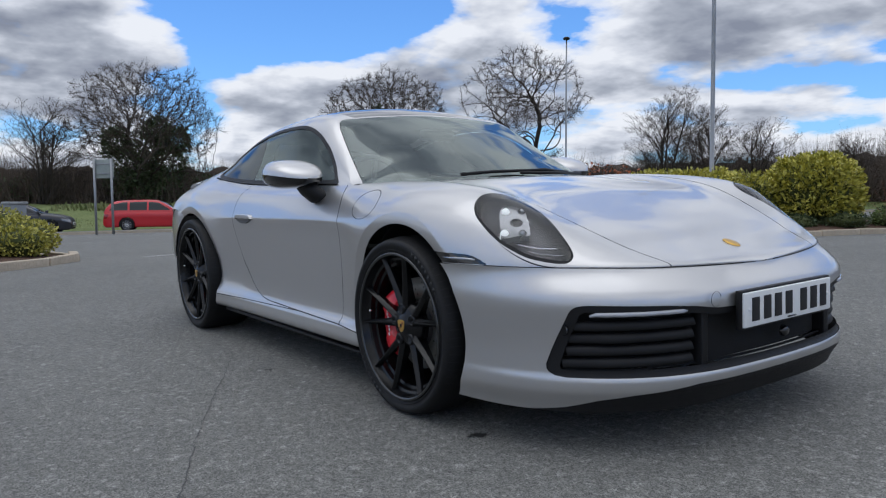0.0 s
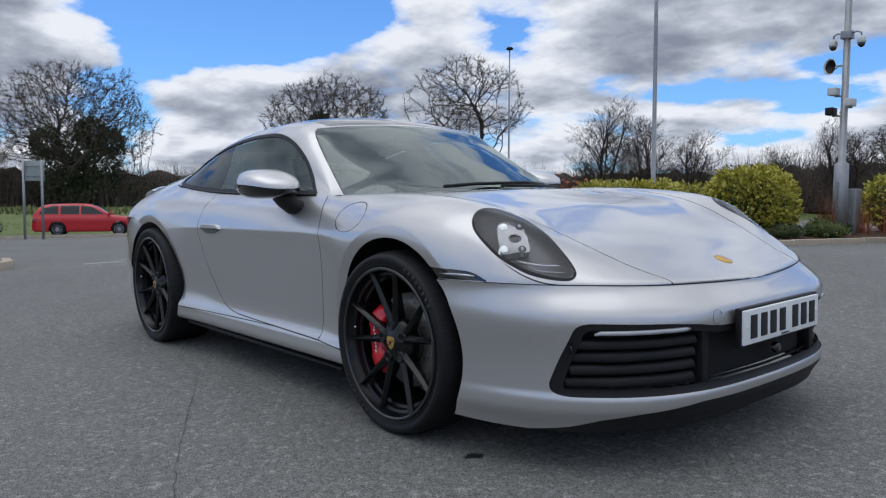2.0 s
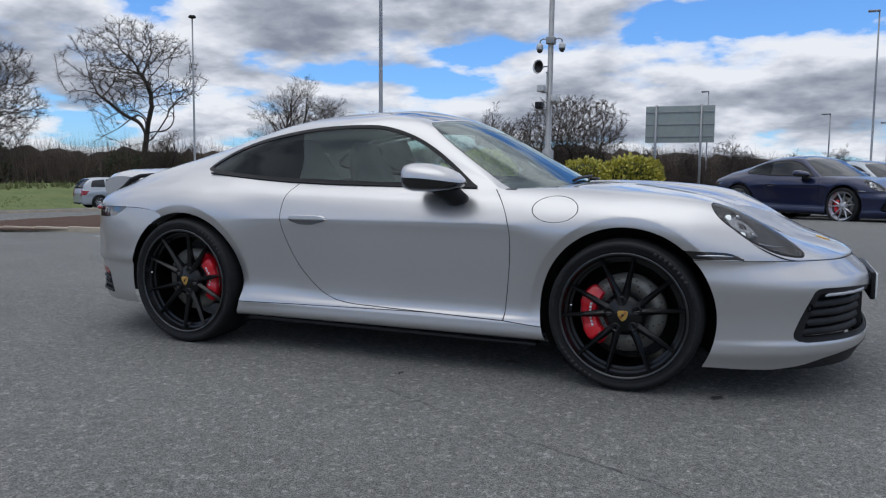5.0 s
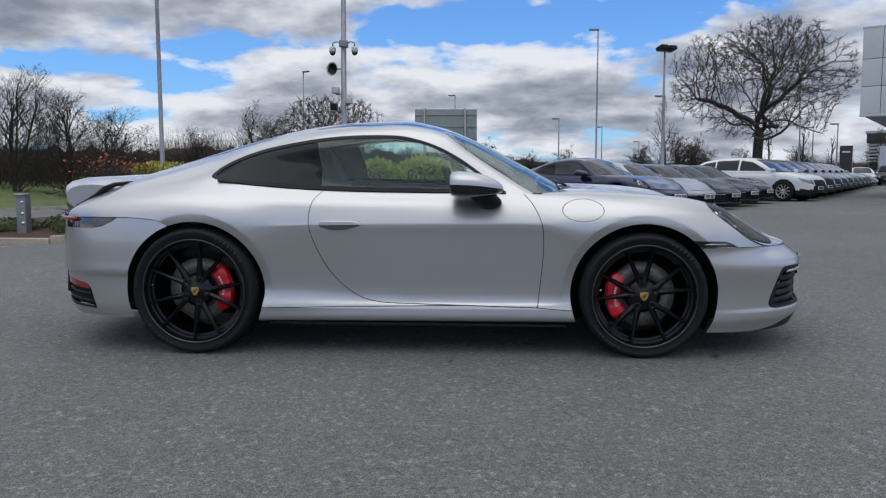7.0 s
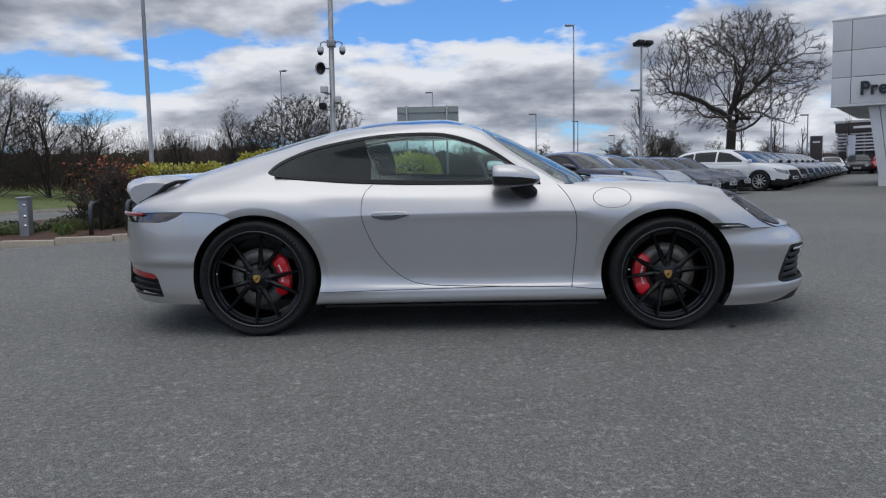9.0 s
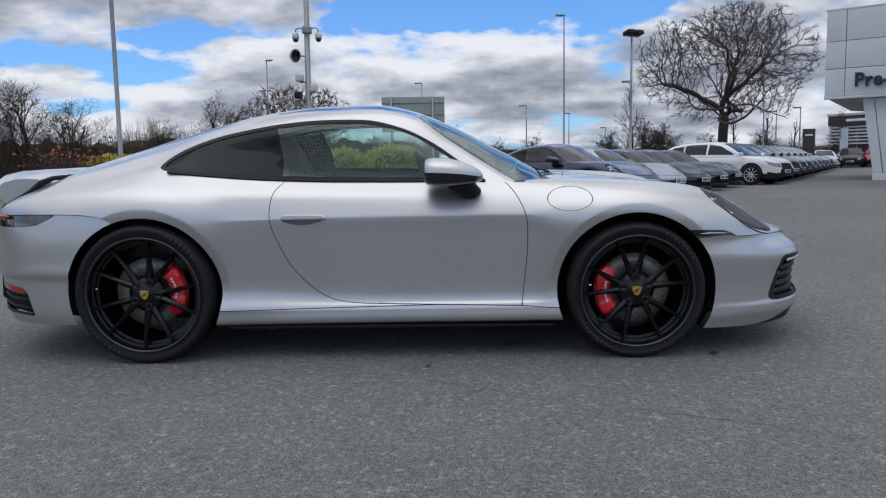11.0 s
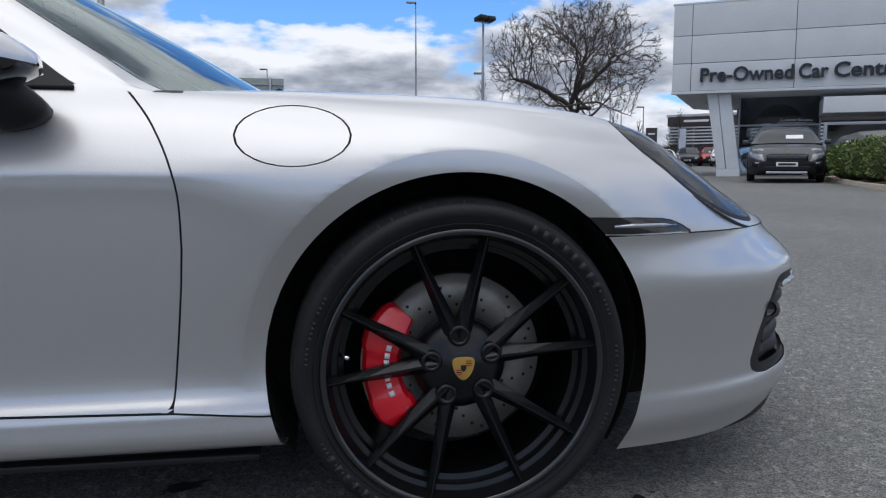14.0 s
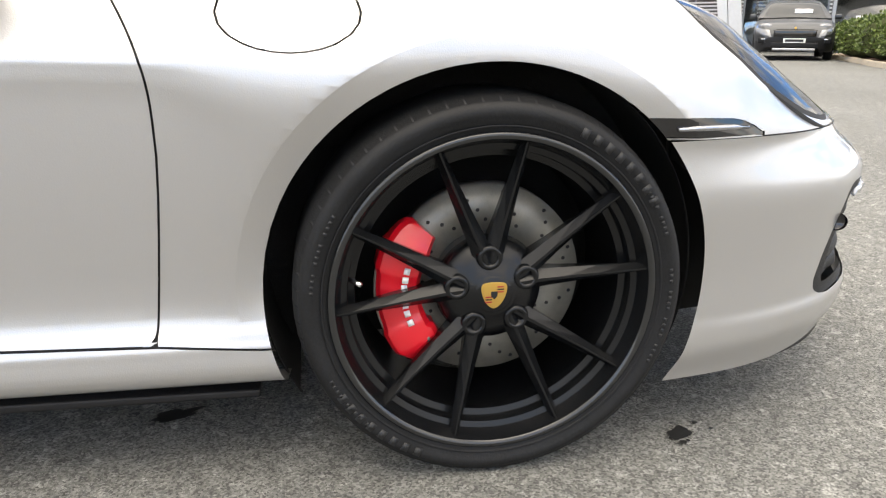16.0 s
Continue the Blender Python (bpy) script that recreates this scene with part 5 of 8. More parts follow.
gx = np.unique(np.concatenate([np.linspace(-12, 14, 105), np.linspace(-60, 60, 61), np.array([-2500, -900, -400, -200, -120, -80, 80, 120, 200, 400, 900, 2500])]))
gy = np.unique(np.concatenate([np.linspace(-12, 14, 105), np.linspace(-40, 90, 66), np.array([-2500, -900, -400, -200, -90, -60, 120, 200, 400, 900, 2500])]))
ground = bm_object("ground", grid_bm(np.array([[(x, y, gz(x, y)) for y in gy] for x in gx])), ASPHALT)
tagged(ground, "grey worn asphalt yard", "ground", kind="structure")

# ---- parked cars ----
def recolour(ob, swaps):
    """Give a copied thing its own paint."""
    for o in ob.children_recursive:
        if o.type == "MESH" and o.data.materials and o.data.materials[0] in swaps:
            o.data = o.data.copy()
            o.data.materials[0] = swaps[o.data.materials[0]]


def profile_car(name, label, body_mat, length, width, roofline, topline, front_axle, rear_axle, wheel_r, dlo_pts, pillars, screen, back, m, plate=True, rim_mat=None, dark_low=0.0, group=""):
    """A road car lofted from its side outline; x forward, origin on the ground between the axles' middle."""
    global shell, zone
    root = empty(name, m)
    tagged(root, label, "car", group)
    W2 = width / 2
    x0, x1 = topline[0][0], topline[-1][0]
    f_top = pchip([p[0] for p in topline], [p[1] for p in topline])
    f_roof = pchip([p[0] for p in roofline], [p[1] for p in roofline])
    r0, r1 = roofline[0][0], roofline[-1][0]

    def half_w(x):
        k = max(0, (x - (x1 - .75)) / .75)
        q = max(0, ((x0 + .55) - x) / .55)
        return W2 * (1 - .30 * k ** 2.6 - .22 * q ** 2.6)
    shell = bmesh.new()
    zone = shell.faces.layers.int.new("zone")
    low, top, glass_rows = [], [], []
    for x in np.concatenate([np.linspace(x0, x0 + .12, 4), np.linspace(x0 + .16, x1 - .16, int(length / .075)), np.linspace(x1 - .12, x1, 4)]):
        w, zt = half_w(x), float(f_top(x))
        e = min(1, max(0.0, min(x - x0, x1 - x) / .10))
        lo = .19 + .10 * (1 - e)
        h = zt - lo
        c = catmull([(w * .80, lo), (w * .955, lo + .03 * h), (w * .985, lo + .20 * h), (w * .99, lo + .45 * h), (w, lo + .66 * h), (w * .985, lo + .82 * h), (w * .92, lo + .955 * h), (w * .80, lo + h), (w * .4, lo + h + .018), (0, lo + h + .022), (-.1, lo + h + .022)], 31)[:28]
        c[-1, 0] = 0
        low.append([(x, a, b) for a, b in c])
        if r0 <= x <= r1:
            zr = float(f_roof(x))
            hh = max(.004, zr - (lo + h))
            wb = w * .93
            c = catmull([(wb + .01, lo + h - .06), (wb, lo + h - .02), (wb - .10 * hh / .5, lo + h + hh * .45), (wb - .21 * hh / .5, lo + h + hh * .84), (wb * .62, lo + h + hh * .985), (wb * .3, zr + .012), (0, zr + .016), (-.2, zr + .012)], 29)[:25]
            c[-1, 0] = 0
            top.append([(x, max(0, a), b) for a, b in c])
    add_grid(low, 0)
    add_grid(top, 1)
    for end in (low[0], low[-1]):
        mid = [(p[0], 0, p[2]) for p in end]
        add_grid([end, mid], 0)
    bmesh.ops.remove_doubles(shell, verts=shell.verts, dist=.0008)
    arch = [region(circle(ax, wheel_r, wheel_r + .045), "xz", lambda x, w, z: w > W2 * .6) for ax in (front_axle, rear_axle)]
    D = region(poly_sdf(dlo_pts), "xz", lambda x, w, z: (w > W2 * .45) & (z > float(topline[len(topline) // 2][1]) - .12))
    S = region(poly_sdf(screen), "xw", lambda x, w, z: z > .8)
    B = region(poly_sdf(back), "xw", lambda x, w, z: z > .8)
    lampx = x1 - .42
    LF = region(poly_sdf([(lampx, f_top(lampx) - .10), (x1 + .1, f_top(x1 - .1) - .06), (x1 + .1, f_top(x1 - .1) - .20), (lampx + .08, f_top(lampx) - .22)]), "xz", lambda x, w, z: w > W2 * .60)
    LR = region(poly_sdf([(x0 + .30, f_top(x0 + .3) - .12), (x0 - .1, f_top(x0 + .1) - .08), (x0 - .1, f_top(x0 + .1) - .30), (x0 + .16, f_top(x0 + .1) - .30)]), "xz", lambda x, w, z: w > W2 * .50)
    GR = lambda x, w, z: np.where(x > x1 - .30, np.maximum(np.abs(z - .56) - .19, w - W2 * .52), 9.0)
    PL = [(lambda px: (lambda x, w, z: np.where(D(x, w, z) < .05, np.abs(x - px) - .035, 9.0)))(px) for px in pillars]
    for f in (*arch, D, S, B, LF, LR, GR, *PL):
        cut(shell, f)
    bmesh.ops.recalc_face_normals(shell, faces=shell.faces)
    shell.normal_update()
    if sum(f.normal.z for f in shell.faces if f.calc_center_median().z > f_top((x0 + x1) / 2)) < 0:
        bmesh.ops.reverse_faces(shell, faces=list(shell.faces))
        shell.normal_update()
    shell.verts.index_update()
    X, W, Z = np.array([f.calc_center_median()[:] for f in shell.faces]).T
    zn = np.array([f[zone] for f in shell.faces])
    pn = np.full(len(X), "body", dtype=object)
    if dark_low:
        pn[Z < dark_low] = "skirt"
    pn[(zn == 0) & (LF(X, W, Z) < 0)] = "headlamp"
    pn[(zn == 0) & (LR(X, W, Z) < 0)] = "tail_lamp"
    pn[(zn == 0) & (GR(X, W, Z) < 0)] = "grille"
    g = D(X, W, Z) < 0
    for f in PL:
        g &= ~(f(X, W, Z) < 0)
    pn[(zn == 1) & g] = "side_glass"
    pn[(zn == 1) & ((S(X, W, Z) < 0) | (B(X, W, Z) < 0))] = "screen_glass"
    pn[(arch[0](X, W, Z) < 0) | (arch[1](X, W, Z) < 0)] = "none"
    emit("body", pn == "body", body_mat, root)
    emit("skirt", pn == "skirt", BLACK, root)
    emit("headlamp", pn == "headlamp", FARLAMP, root, sides="each")
    emit("tail_lamp", pn == "tail_lamp", REDLENS, root, sides="each")
    emit("grille", pn == "grille", BLACK, root)
    emit("side_glass", pn == "side_glass", FARGLASS, root, sides="each")
    mid_x = float(X[pn == "screen_glass"].mean()) if (pn == "screen_glass").any() else 0.0
    emit("windscreen", (pn == "screen_glass") & (X > mid_x), FARGLASS, root)
    emit("rear_window", (pn == "screen_glass") & (X <= mid_x), FARGLASS, root)
    shell.free()
    part("underside", extrude_poly([(x0 + .3, .22), (x1 - .3, .22), (x1 - .35, .55), (x0 + .35, .60)], -W2 * .86, W2 * .86), LINER, root)
    for ax in (front_axle, rear_axle):
        for sg in (-1, 1):
            part("tyre", lathe_at([(wheel_r * .68, -.095), (wheel_r * .80, -.105), (wheel_r * .95, -.10), (wheel_r, -.075), (wheel_r, .09), (wheel_r * .7, .1)], 28, (ax, sg * (W2 - .10), wheel_r), sg), RUBBER, root)
            rim = bmesh.new()
            join(rim, lathe_at([(wheel_r * .70, -.09), (wheel_r * .66, -.075), (wheel_r * .62, -.05)], 28, (ax, sg * (W2 - .10), wheel_r), sg))
            join(rim, lathe_at([(0, -.080), (wheel_r * .15, -.080), (wheel_r * .2, -.05)], 16, (ax, sg * (W2 - .10), wheel_r), sg))
            for k in range(10):
                a = 2 * math.pi * k / 10
                add_box(rim, wheel_r * .40, 0, 0, wheel_r * .56, .02, wheel_r * .085, 0, Matrix.Translation((ax, sg * (W2 - .035), wheel_r)) @ Matrix.Rotation(a, 4, "Y"))
            part("rim", rim, rim_mat or ALLOY, root)
            part("wheel_well", lathe_at([(0, .02), (wheel_r * .72, .02)], 20, (ax, sg * (W2 - .10), wheel_r), sg), LINER, root)
    for sg in (-1, 1):
        mx = screen[0][0] - .05
        mz = float(f_top(mx)) + .07
        bm = box(.12, .17, .13, .045, (mx, sg * (W2 + .07), mz))
        part("door_mirror", bm, body_mat, root)
    if plate:
        part("number_plate", box(.02, .52, .11, .004, (x1 + .008, 0, .47)), PLATEWHITE, root, "white plate with dark bars")
        part("plate_bar", box(.02, .42, .06, .004, (x1 + .012, 0, .47)), DARKBAR, root)
    return root


def lathe_at(profile, n, at, sg):
    bm = lathe(profile, n)
    if sg > 0:
        bmesh.ops.rotate(bm, matrix=Matrix.Rotation(math.pi, 3, "Z"), verts=bm.verts)
    bmesh.ops.translate(bm, vec=at, verts=bm.verts)
    return bm


FARGLASS = mat("dark_car_glass", (0.018, 0.021, 0.023), 0.04, spec=0.5)
FARLAMP = mat("clear_lamp_unit", (0.22, 0.225, 0.235), 0.15, 0.4, coat=1.0)
ALLOY = mat("silver_alloy", (0.50, 0.50, 0.52), 0.35, 0.8)


def on_ground(x, y, heading):
    return pose(x, y, gz(x, y), 0, 0, heading)


def saloon_like(kind, label, paint_mat, x, y, heading, group="", plate=True):
    if kind == "estate":
        return profile_car("estate_car", label, paint_mat, 4.57, 1.77,
                           [(-2.26, .93), (-2.06, 1.22), (-1.84, 1.385), (-1.4, 1.45), (-.3, 1.475), (.25, 1.42), (1.02, .96)], [(-2.28, .62), (-2.22, .90), (-1.2, .96), (.9, .95), (1.15, .93), (1.9, .82), (2.2, .68), (2.29, .48)], 1.36, -1.22, .315,
                           [(-2.00, .99), (-1.80, 1.28), (-1.4, 1.375), (-.3, 1.40), (.20, 1.35), (.72, 1.02), (.7, .985)], (-1.13, -.28), [(.98, -.2), (.98, .66), (.22, .55), (.22, -.2)], [(-2.26, -.2), (-2.26, .6), (-2.0, .55), (-2.0, -.2)], on_ground(x, y, heading), plate, group=group)
    if kind == "hatch":
        return profile_car("hatchback_car", label, paint_mat, 4.2, 1.76,
                           [(-2.02, .98), (-1.92, 1.20), (-1.62, 1.42), (-1.0, 1.475), (-.2, 1.48), (.3, 1.40), (1.05, .98)], [(-2.09, .60), (-2.04, .94), (-1.2, .97), (.9, .96), (1.2, .93), (1.8, .82), (2.03, .66), (2.10, .46)], 1.24, -1.34, .315,
                           [(-1.72, 1.02), (-1.60, 1.32), (-1.0, 1.395), (-.2, 1.40), (.25, 1.33), (.75, 1.03), (.72, 1.0)], (-1.02, -.22), [(1.02, -.2), (1.02, .66), (.28, .55), (.28, -.2)], [(-2.04, -.2), (-2.04, .6), (-1.66, .55), (-1.66, -.2)], on_ground(x, y, heading), plate, group=group)
    if kind == "saloon":
        return profile_car("saloon_car", label, paint_mat, 4.46, 1.80,
                           [(-1.80, 1.0), (-1.35, 1.24), (-.9, 1.37), (-.3, 1.42), (.15, 1.38), (.55, 1.22), (1.0, .95)], [(-2.23, .60), (-2.17, .96), (-1.75, 1.01), (-1.2, .97), (.9, .94), (1.2, .92), (1.9, .80), (2.15, .66), (2.23, .46)], 1.37, -1.27, .325,
                           [(-1.55, 1.03), (-1.28, 1.19), (-.9, 1.30), (-.3, 1.35), (.12, 1.31), (.50, 1.15), (.74, 1.0), (.72, .985)], (-.92, -.18), [(.98, -.2), (.98, .66), (.18, .54), (.18, -.2)], [(-1.72, -.2), (-1.72, .6), (-1.0, .52), (-1.0, -.2)], on_ground(x, y, heading), plate, group=group)
    return profile_car("off_road_car", label, paint_mat, 4.70, 1.93,
                       [(-2.12, 1.08), (-1.90, 1.28), (-1.55, 1.45), (-.9, 1.535), (-.2, 1.55), (.30, 1.48), (1.05, 1.05)], [(-2.33, .60), (-2.27, 1.0), (-1.5, 1.06), (.9, 1.02), (1.2, 1.01), (1.95, .91), (2.24, .76), (2.35, .55)], 1.43, -1.38, .365,
                       [(-1.90, 1.12), (-1.52, 1.36), (-.9, 1.455), (-.2, 1.465), (.26, 1.39), (.80, 1.09), (.78, 1.06)], (-1.08, -.20), [(1.16, -.2), (1.16, .80), (.30, .58), (.30, -.2)], [(-2.1, -.2), (-2.1, .62), (-1.62, .55), (-1.62, -.2)], on_ground(x, y, heading), plate, dark_low=.42, group=group)


RED = paint("red_car_paint", (0.50, 0.012, 0.02), 0.0, 0.35, coat=0.4)
WHITEPAINT = paint("white_car_paint", (0.74, 0.75, 0.75), 0.0, 0.35, coat=0.4)
PALE = paint("pale_silver_paint", (0.40, 0.43, 0.46), 0.5, 0.35, coat=0.4)
GUN = paint("gunmetal_paint", (0.042, 0.045, 0.050), 0.5, 0.3, coat=0.4)
ANTHRACITE = paint("anthracite_paint", (0.035, 0.036, 0.042), 0.4, 0.28, coat=0.4)
BLACKPAINT = paint("black_car_paint", (0.010, 0.010, 0.012), 0.2, 0.22, coat=0.4)
BLUE = paint("dark_blue_metallic_paint", (0.007, 0.012, 0.050), 0.45, 0.28, coat=0.7)

# cars along the kerb of the road
saloon_like("estate", "red estate car parked along the road kerb", RED, -33.1, 7.4, 70)
saloon_like("saloon", "dark grey saloon car parked along the road kerb", GUN, -30.9, 12.6, 70)
saloon_like("hatch", "pale silver hatchback parked along the road kerb", PALE, -26.4, 23.2, 66)
saloon_like("saloon", "dark saloon car parked behind a planted bed", ANTHRACITE, -34.2, 1.7, 72)

# the row of display cars: coupes first, then off-roaders
HEAD = -41
ROW0, ROWD = Vector((5.30, 11.6)), Vector((.48, .877))


def row_pos(s, nose, forward=0.0):
    """Where the origin of a car goes so that its nose stands on the row's line."""
    h = Vector((math.cos(radians(HEAD)), math.sin(radians(HEAD))))
    return ROW0 + ROWD * s - h * (nose - forward)


SKIP = ("lens_ring", "tread_groove", "disc_hole", "headlining", "steering_hub", "steering_column", "wiper", "sidewall_mark", "badge_heart", "fluid_pipe", "badge_stripe", "caliper_print", "caliper_bolt", "plate_screw", "sidewall_rib", "cap_badge", "interior_mirror", "tyre_valve", "tow_cap_ring", "spoiler_bellows", "intake_wall", "intake_rim", "disc_bell", "rear_spoiler", "spoiler_edge")


def copy_coupe(m, label, colour, rims):
    c = copy_thing(car, m)
    c["label"], c["group"] = label, "row of display cars"
    drop = [o for o in c.children_recursive if o.name.split(".")[0] in SKIP]
    for o in drop:
        bpy.data.objects.remove(o)
    recolour(c, {SILVER: colour, RIM: rims, GLASS_SCREEN: FARGLASS, GLASS_SIDE: FARGLASS})
    return c


for s, lab, colour, rims in ((0, "dark blue metallic sports coupe with bright alloys in the display row", BLUE, ALLOY), (2.5, "pale grey sports coupe in the display row", PALE, RIM),
                             (5.0, "gunmetal sports coupe in the display row", GUN, ALLOY), (7.5, "dark grey sports coupe in the display row", ANTHRACITE, ALLOY), (10.0, "black sports coupe in the display row", BLACKPAINT, ALLOY)):
    p = row_pos(s, 3.46, .24 if s < 5 else .33)
    copy_coupe(on_ground(p.x, p.y, HEAD), lab, colour, rims)
k = 0
for s, colour, lab in ((13.2, WHITEPAINT, "white off-roader in the display row"), (16.0, GUN, "grey off-roader in the display row"), (18.7, BLACKPAINT, "black off-roader in the display row"), (21.4, BLUE, "dark blue off-roader in the display row"),
                       (24.1, BLACKPAINT, "black off-roader in the display row"), (26.8, ANTHRACITE, "dark grey off-roader in the display row"), (29.5, BLACKPAINT, "black off-roader in the display row"), (32.2, PALE, "pale silver off-roader in the display row"), (34.9, ANTHRACITE, "dark grey off-roader in the display row")):
    p = row_pos(s, 2.35, 1.5)
    saloon_like("suv", lab, colour, p.x, p.y, HEAD, "row of display cars")
for s, colour, lab in ((38.0, BLACKPAINT, "black sports coupe at the end of the display row"), (40.8, GUN, "gunmetal sports coupe at the end of the display row"), (43.6, PALE, "pale silver sports coupe at the end of the display row")):
    p = row_pos(s, 3.46, 1.5)
    copy_coupe(on_ground(p.x, p.y, HEAD), lab, colour, ALLOY)
# the off-roader under the canopy and cars further on
suv = saloon_like("suv", "dark grey off-roader parked under the showroom canopy", GUN, 15.35, 17.85, -121)
part("windscreen_notice", box(.012, .44, .17, .003, (0, 0, 0), Matrix.Translation((.80, .22, 1.235)) @ Matrix.Rotation(radians(-52), 4, "Y")), WHITE, suv, "white sheet behind the windscreen")
part("upper_grille", box(.05, .98, .15, .02, (2.330, 0, .640)), GLOSSBLACK, suv)
part("lower_grille", box(.05, 1.10, .12, .02, (2.345, 0, .360)), BLACK, suv)
part("skid_plate", box(.06, 1.00, .06, .02, (2.335, 0, .255)), ALLOY, suv)
part("bonnet_badge", box(.012, .05, .06, .004, (2.275, 0, .775)), GOLD, suv)
for sg in (-1, 1):
    part("side_intake", box(.10, .30, .15, .03, (2.260, sg * .70, .475)), BLACK, suv)
    part("fog_lamp", box(.05, .20, .030, .010, (2.315, sg * .68, .50)), LENS, suv)
    lamp = part("headlamp", lathe([(0, -.05), (.07, -.045), (.12, -.015), (.13, .03)], 24), FARLAMP, suv)
    lamp.matrix_local = Matrix.Translation((2.10, sg * .70, .815)) @ Matrix.Rotation(radians(sg * 22), 4, "Z") @ Matrix.Rotation(radians(90), 4, "Z") @ Matrix.Diagonal((1.25, 1, .62, 1))
    part("wing_vent", box(.14, .012, .05, .004, (1.02, sg * .962, .80)), BLACK, suv)
for x, y, h, c, lab in ((32.0, 56.6, -118, GUN, "grey off-roader parked before the far showroom"), (33.9, 56.2, -118, RED, "red off-roader parked before the far showroom"), (28.9, 58.6, -118, RED, "red off-roader parked before the far showroom"), (32.8, 52.4, -118, WHITEPAINT, "white off-roader parked before the far showroom")):
    saloon_like("suv", lab, c, x, y, h, "cars before the far showroom")
saloon_like("saloon", "white saloon parked at the end of the row", WHITEPAINT, 29.85, 56.6, -110, "cars before the far showroom")

# ---- kerbs, beds, grass and road ----
KERB = mat("buff_concrete_kerb", (0.46, 0.39, 0.30), 0.85, vary=0.18, scale=3, bump=0.002, bump_scale=90)
MULCH = mat("bark_mulch", (0.085, 0.045, 0.028), 0.95, vary=0.5, scale=22, bump=0.03, bump_scale=40)
GRASS = mat("mown_grass", (0.075, 0.12, 0.03), 0.9, scale=0.6, tones=((0.085, 0.125, 0.03), (0.17, 0.20, 0.065)), bump=0.03, bump_scale=30)
PAVING = mat("dark_footway", (0.13, 0.125, 0.12), 0.85, vary=0.2, scale=2, bump=0.002, bump_scale=120)
LINEPAINT = mat("worn_white_line", (0.5, 0.5, 0.5), 0.8, vary=0.3, scale=9)


def ribbon(pts, half_a, half_b, lift, name, material, label, cat, drop=0.0):
    """A strip along pts with a real raised section."""
    P = []
    pts = [Vector((*p, 0)) for p in pts]
    for i, p in enumerate(pts):
        d = (pts[min(i + 1, len(pts) - 1)] - pts[max(0, i - 1)]).normalized()
        n = Vector((-d.y, d.x, 0))
        row = []
        for off, h in ((half_a, -.05), (half_a, lift), (half_b, lift), (half_b, -.05)):
            q = p + n * off
            row.append((q.x, q.y, gz(q.x, q.y) + h))
        P.append(row)
    ob = bm_object(name, grid_bm(np.array(P)), material, smooth=False)
    tagged(ob, label, cat, kind="structure")
    return ob


def kerb_line(pts, name_label, h=.11):
    """Kerb stones of about a metre laid along a curve; each stone is a part."""
    c = catmull(pts, 400)
    seg = np.r_[0, np.cumsum(np.hypot(*np.diff(c, axis=0).T))]
    root = new("kerb")
    tagged(root, name_label, "kerb", kind="structure")
    n = int(seg[-1] / .92)
    for i in range(n):
        a = np.array([np.interp(i * .92 + .006, seg, c[:, k]) for k in (0, 1)])
        b = np.array([np.interp((i + 1) * .92 - .006, seg, c[:, k]) for k in (0, 1)])
        mid, ang = (a + b) / 2, math.atan2(b[1] - a[1], b[0] - a[0])
        bm = box(np.hypot(*(b - a)), .125, h + .10, .012, (0, 0, 0))
        ob = part("kerb_stone", bm, KERB, root)
        ob.matrix_local = pose(mid[0], mid[1], gz(*mid) + h / 2 - .05 + random.uniform(-.003, .003), 0, 0, math.degrees(ang))


def patch(poly, lift, name, material, label, cat, bumps=.03, step=.35, mound=0.0):
    """An uneven sheet over a polygon."""
    f = poly_sdf(poly)
    p = np.array(poly)
    xs = np.arange(p[:, 0].min() - step, p[:, 0].max() + step, step)
    ys = np.arange(p[:, 1].min() - step, p[:, 1].max() + step, step)
    bm = grid_bm(np.array([[(x, y, 0) for y in ys] for x in xs]))
    cut(bm, lambda x, y, z: f(x, y))
    bmesh.ops.delete(bm, geom=[q for q in bm.faces if f(*q.calc_center_median()[:2]) > 0], context="FACES")
    for v in bm.verts:
        d = min(1.0, -float(f(v.co.x, v.co.y)) / 1.0)
        v.co.z = gz(v.co.x, v.co.y) + lift + max(0, d) * mound + noise.noise(v.co * 2.3) * bumps * max(0, d)
    ob = bm_object(name, bm, material)
    tagged(ob, label, cat, kind="structure")
    return ob


# island bed with hedge and camera mast
BED = [(-14, 6.6), (-9.5, 6.9), (-5.6, 6.9), (-4.55, 7.4), (-3.75, 9.2), (-2.85, 12.2), (-1.9, 14.6), (-.3, 17.2), (2.0, 19.5), (-.5, 22), (-6, 20), (-11, 15), (-15, 11)]
bed_c = catmull(BED, 120, True)
patch([tuple(p) for p in bed_c], .06, "planting_bed", MULCH, "bark-mulched planting bed with low shrubs", "planting bed", .05, .3, .12)
kerb_line(BED[:9], "buff concrete kerb round the planting bed")
# small bed by the exit
BEDC = [(-6.0, -2.6), (-5.9, -1.6), (-6.6, -.75), (-7.6, -.35), (-8.7, -.5), (-11, -1.4), (-13, -3)]
patch([tuple(p) for p in catmull(BEDC, 60)] + [(-13, -6), (-7, -6)], .06, "planting_bed", MULCH, "bark-mulched corner bed with golden shrubs", "planting bed", .05, .3, .1)
kerb_line(BEDC, "buff concrete kerb round the corner bed")
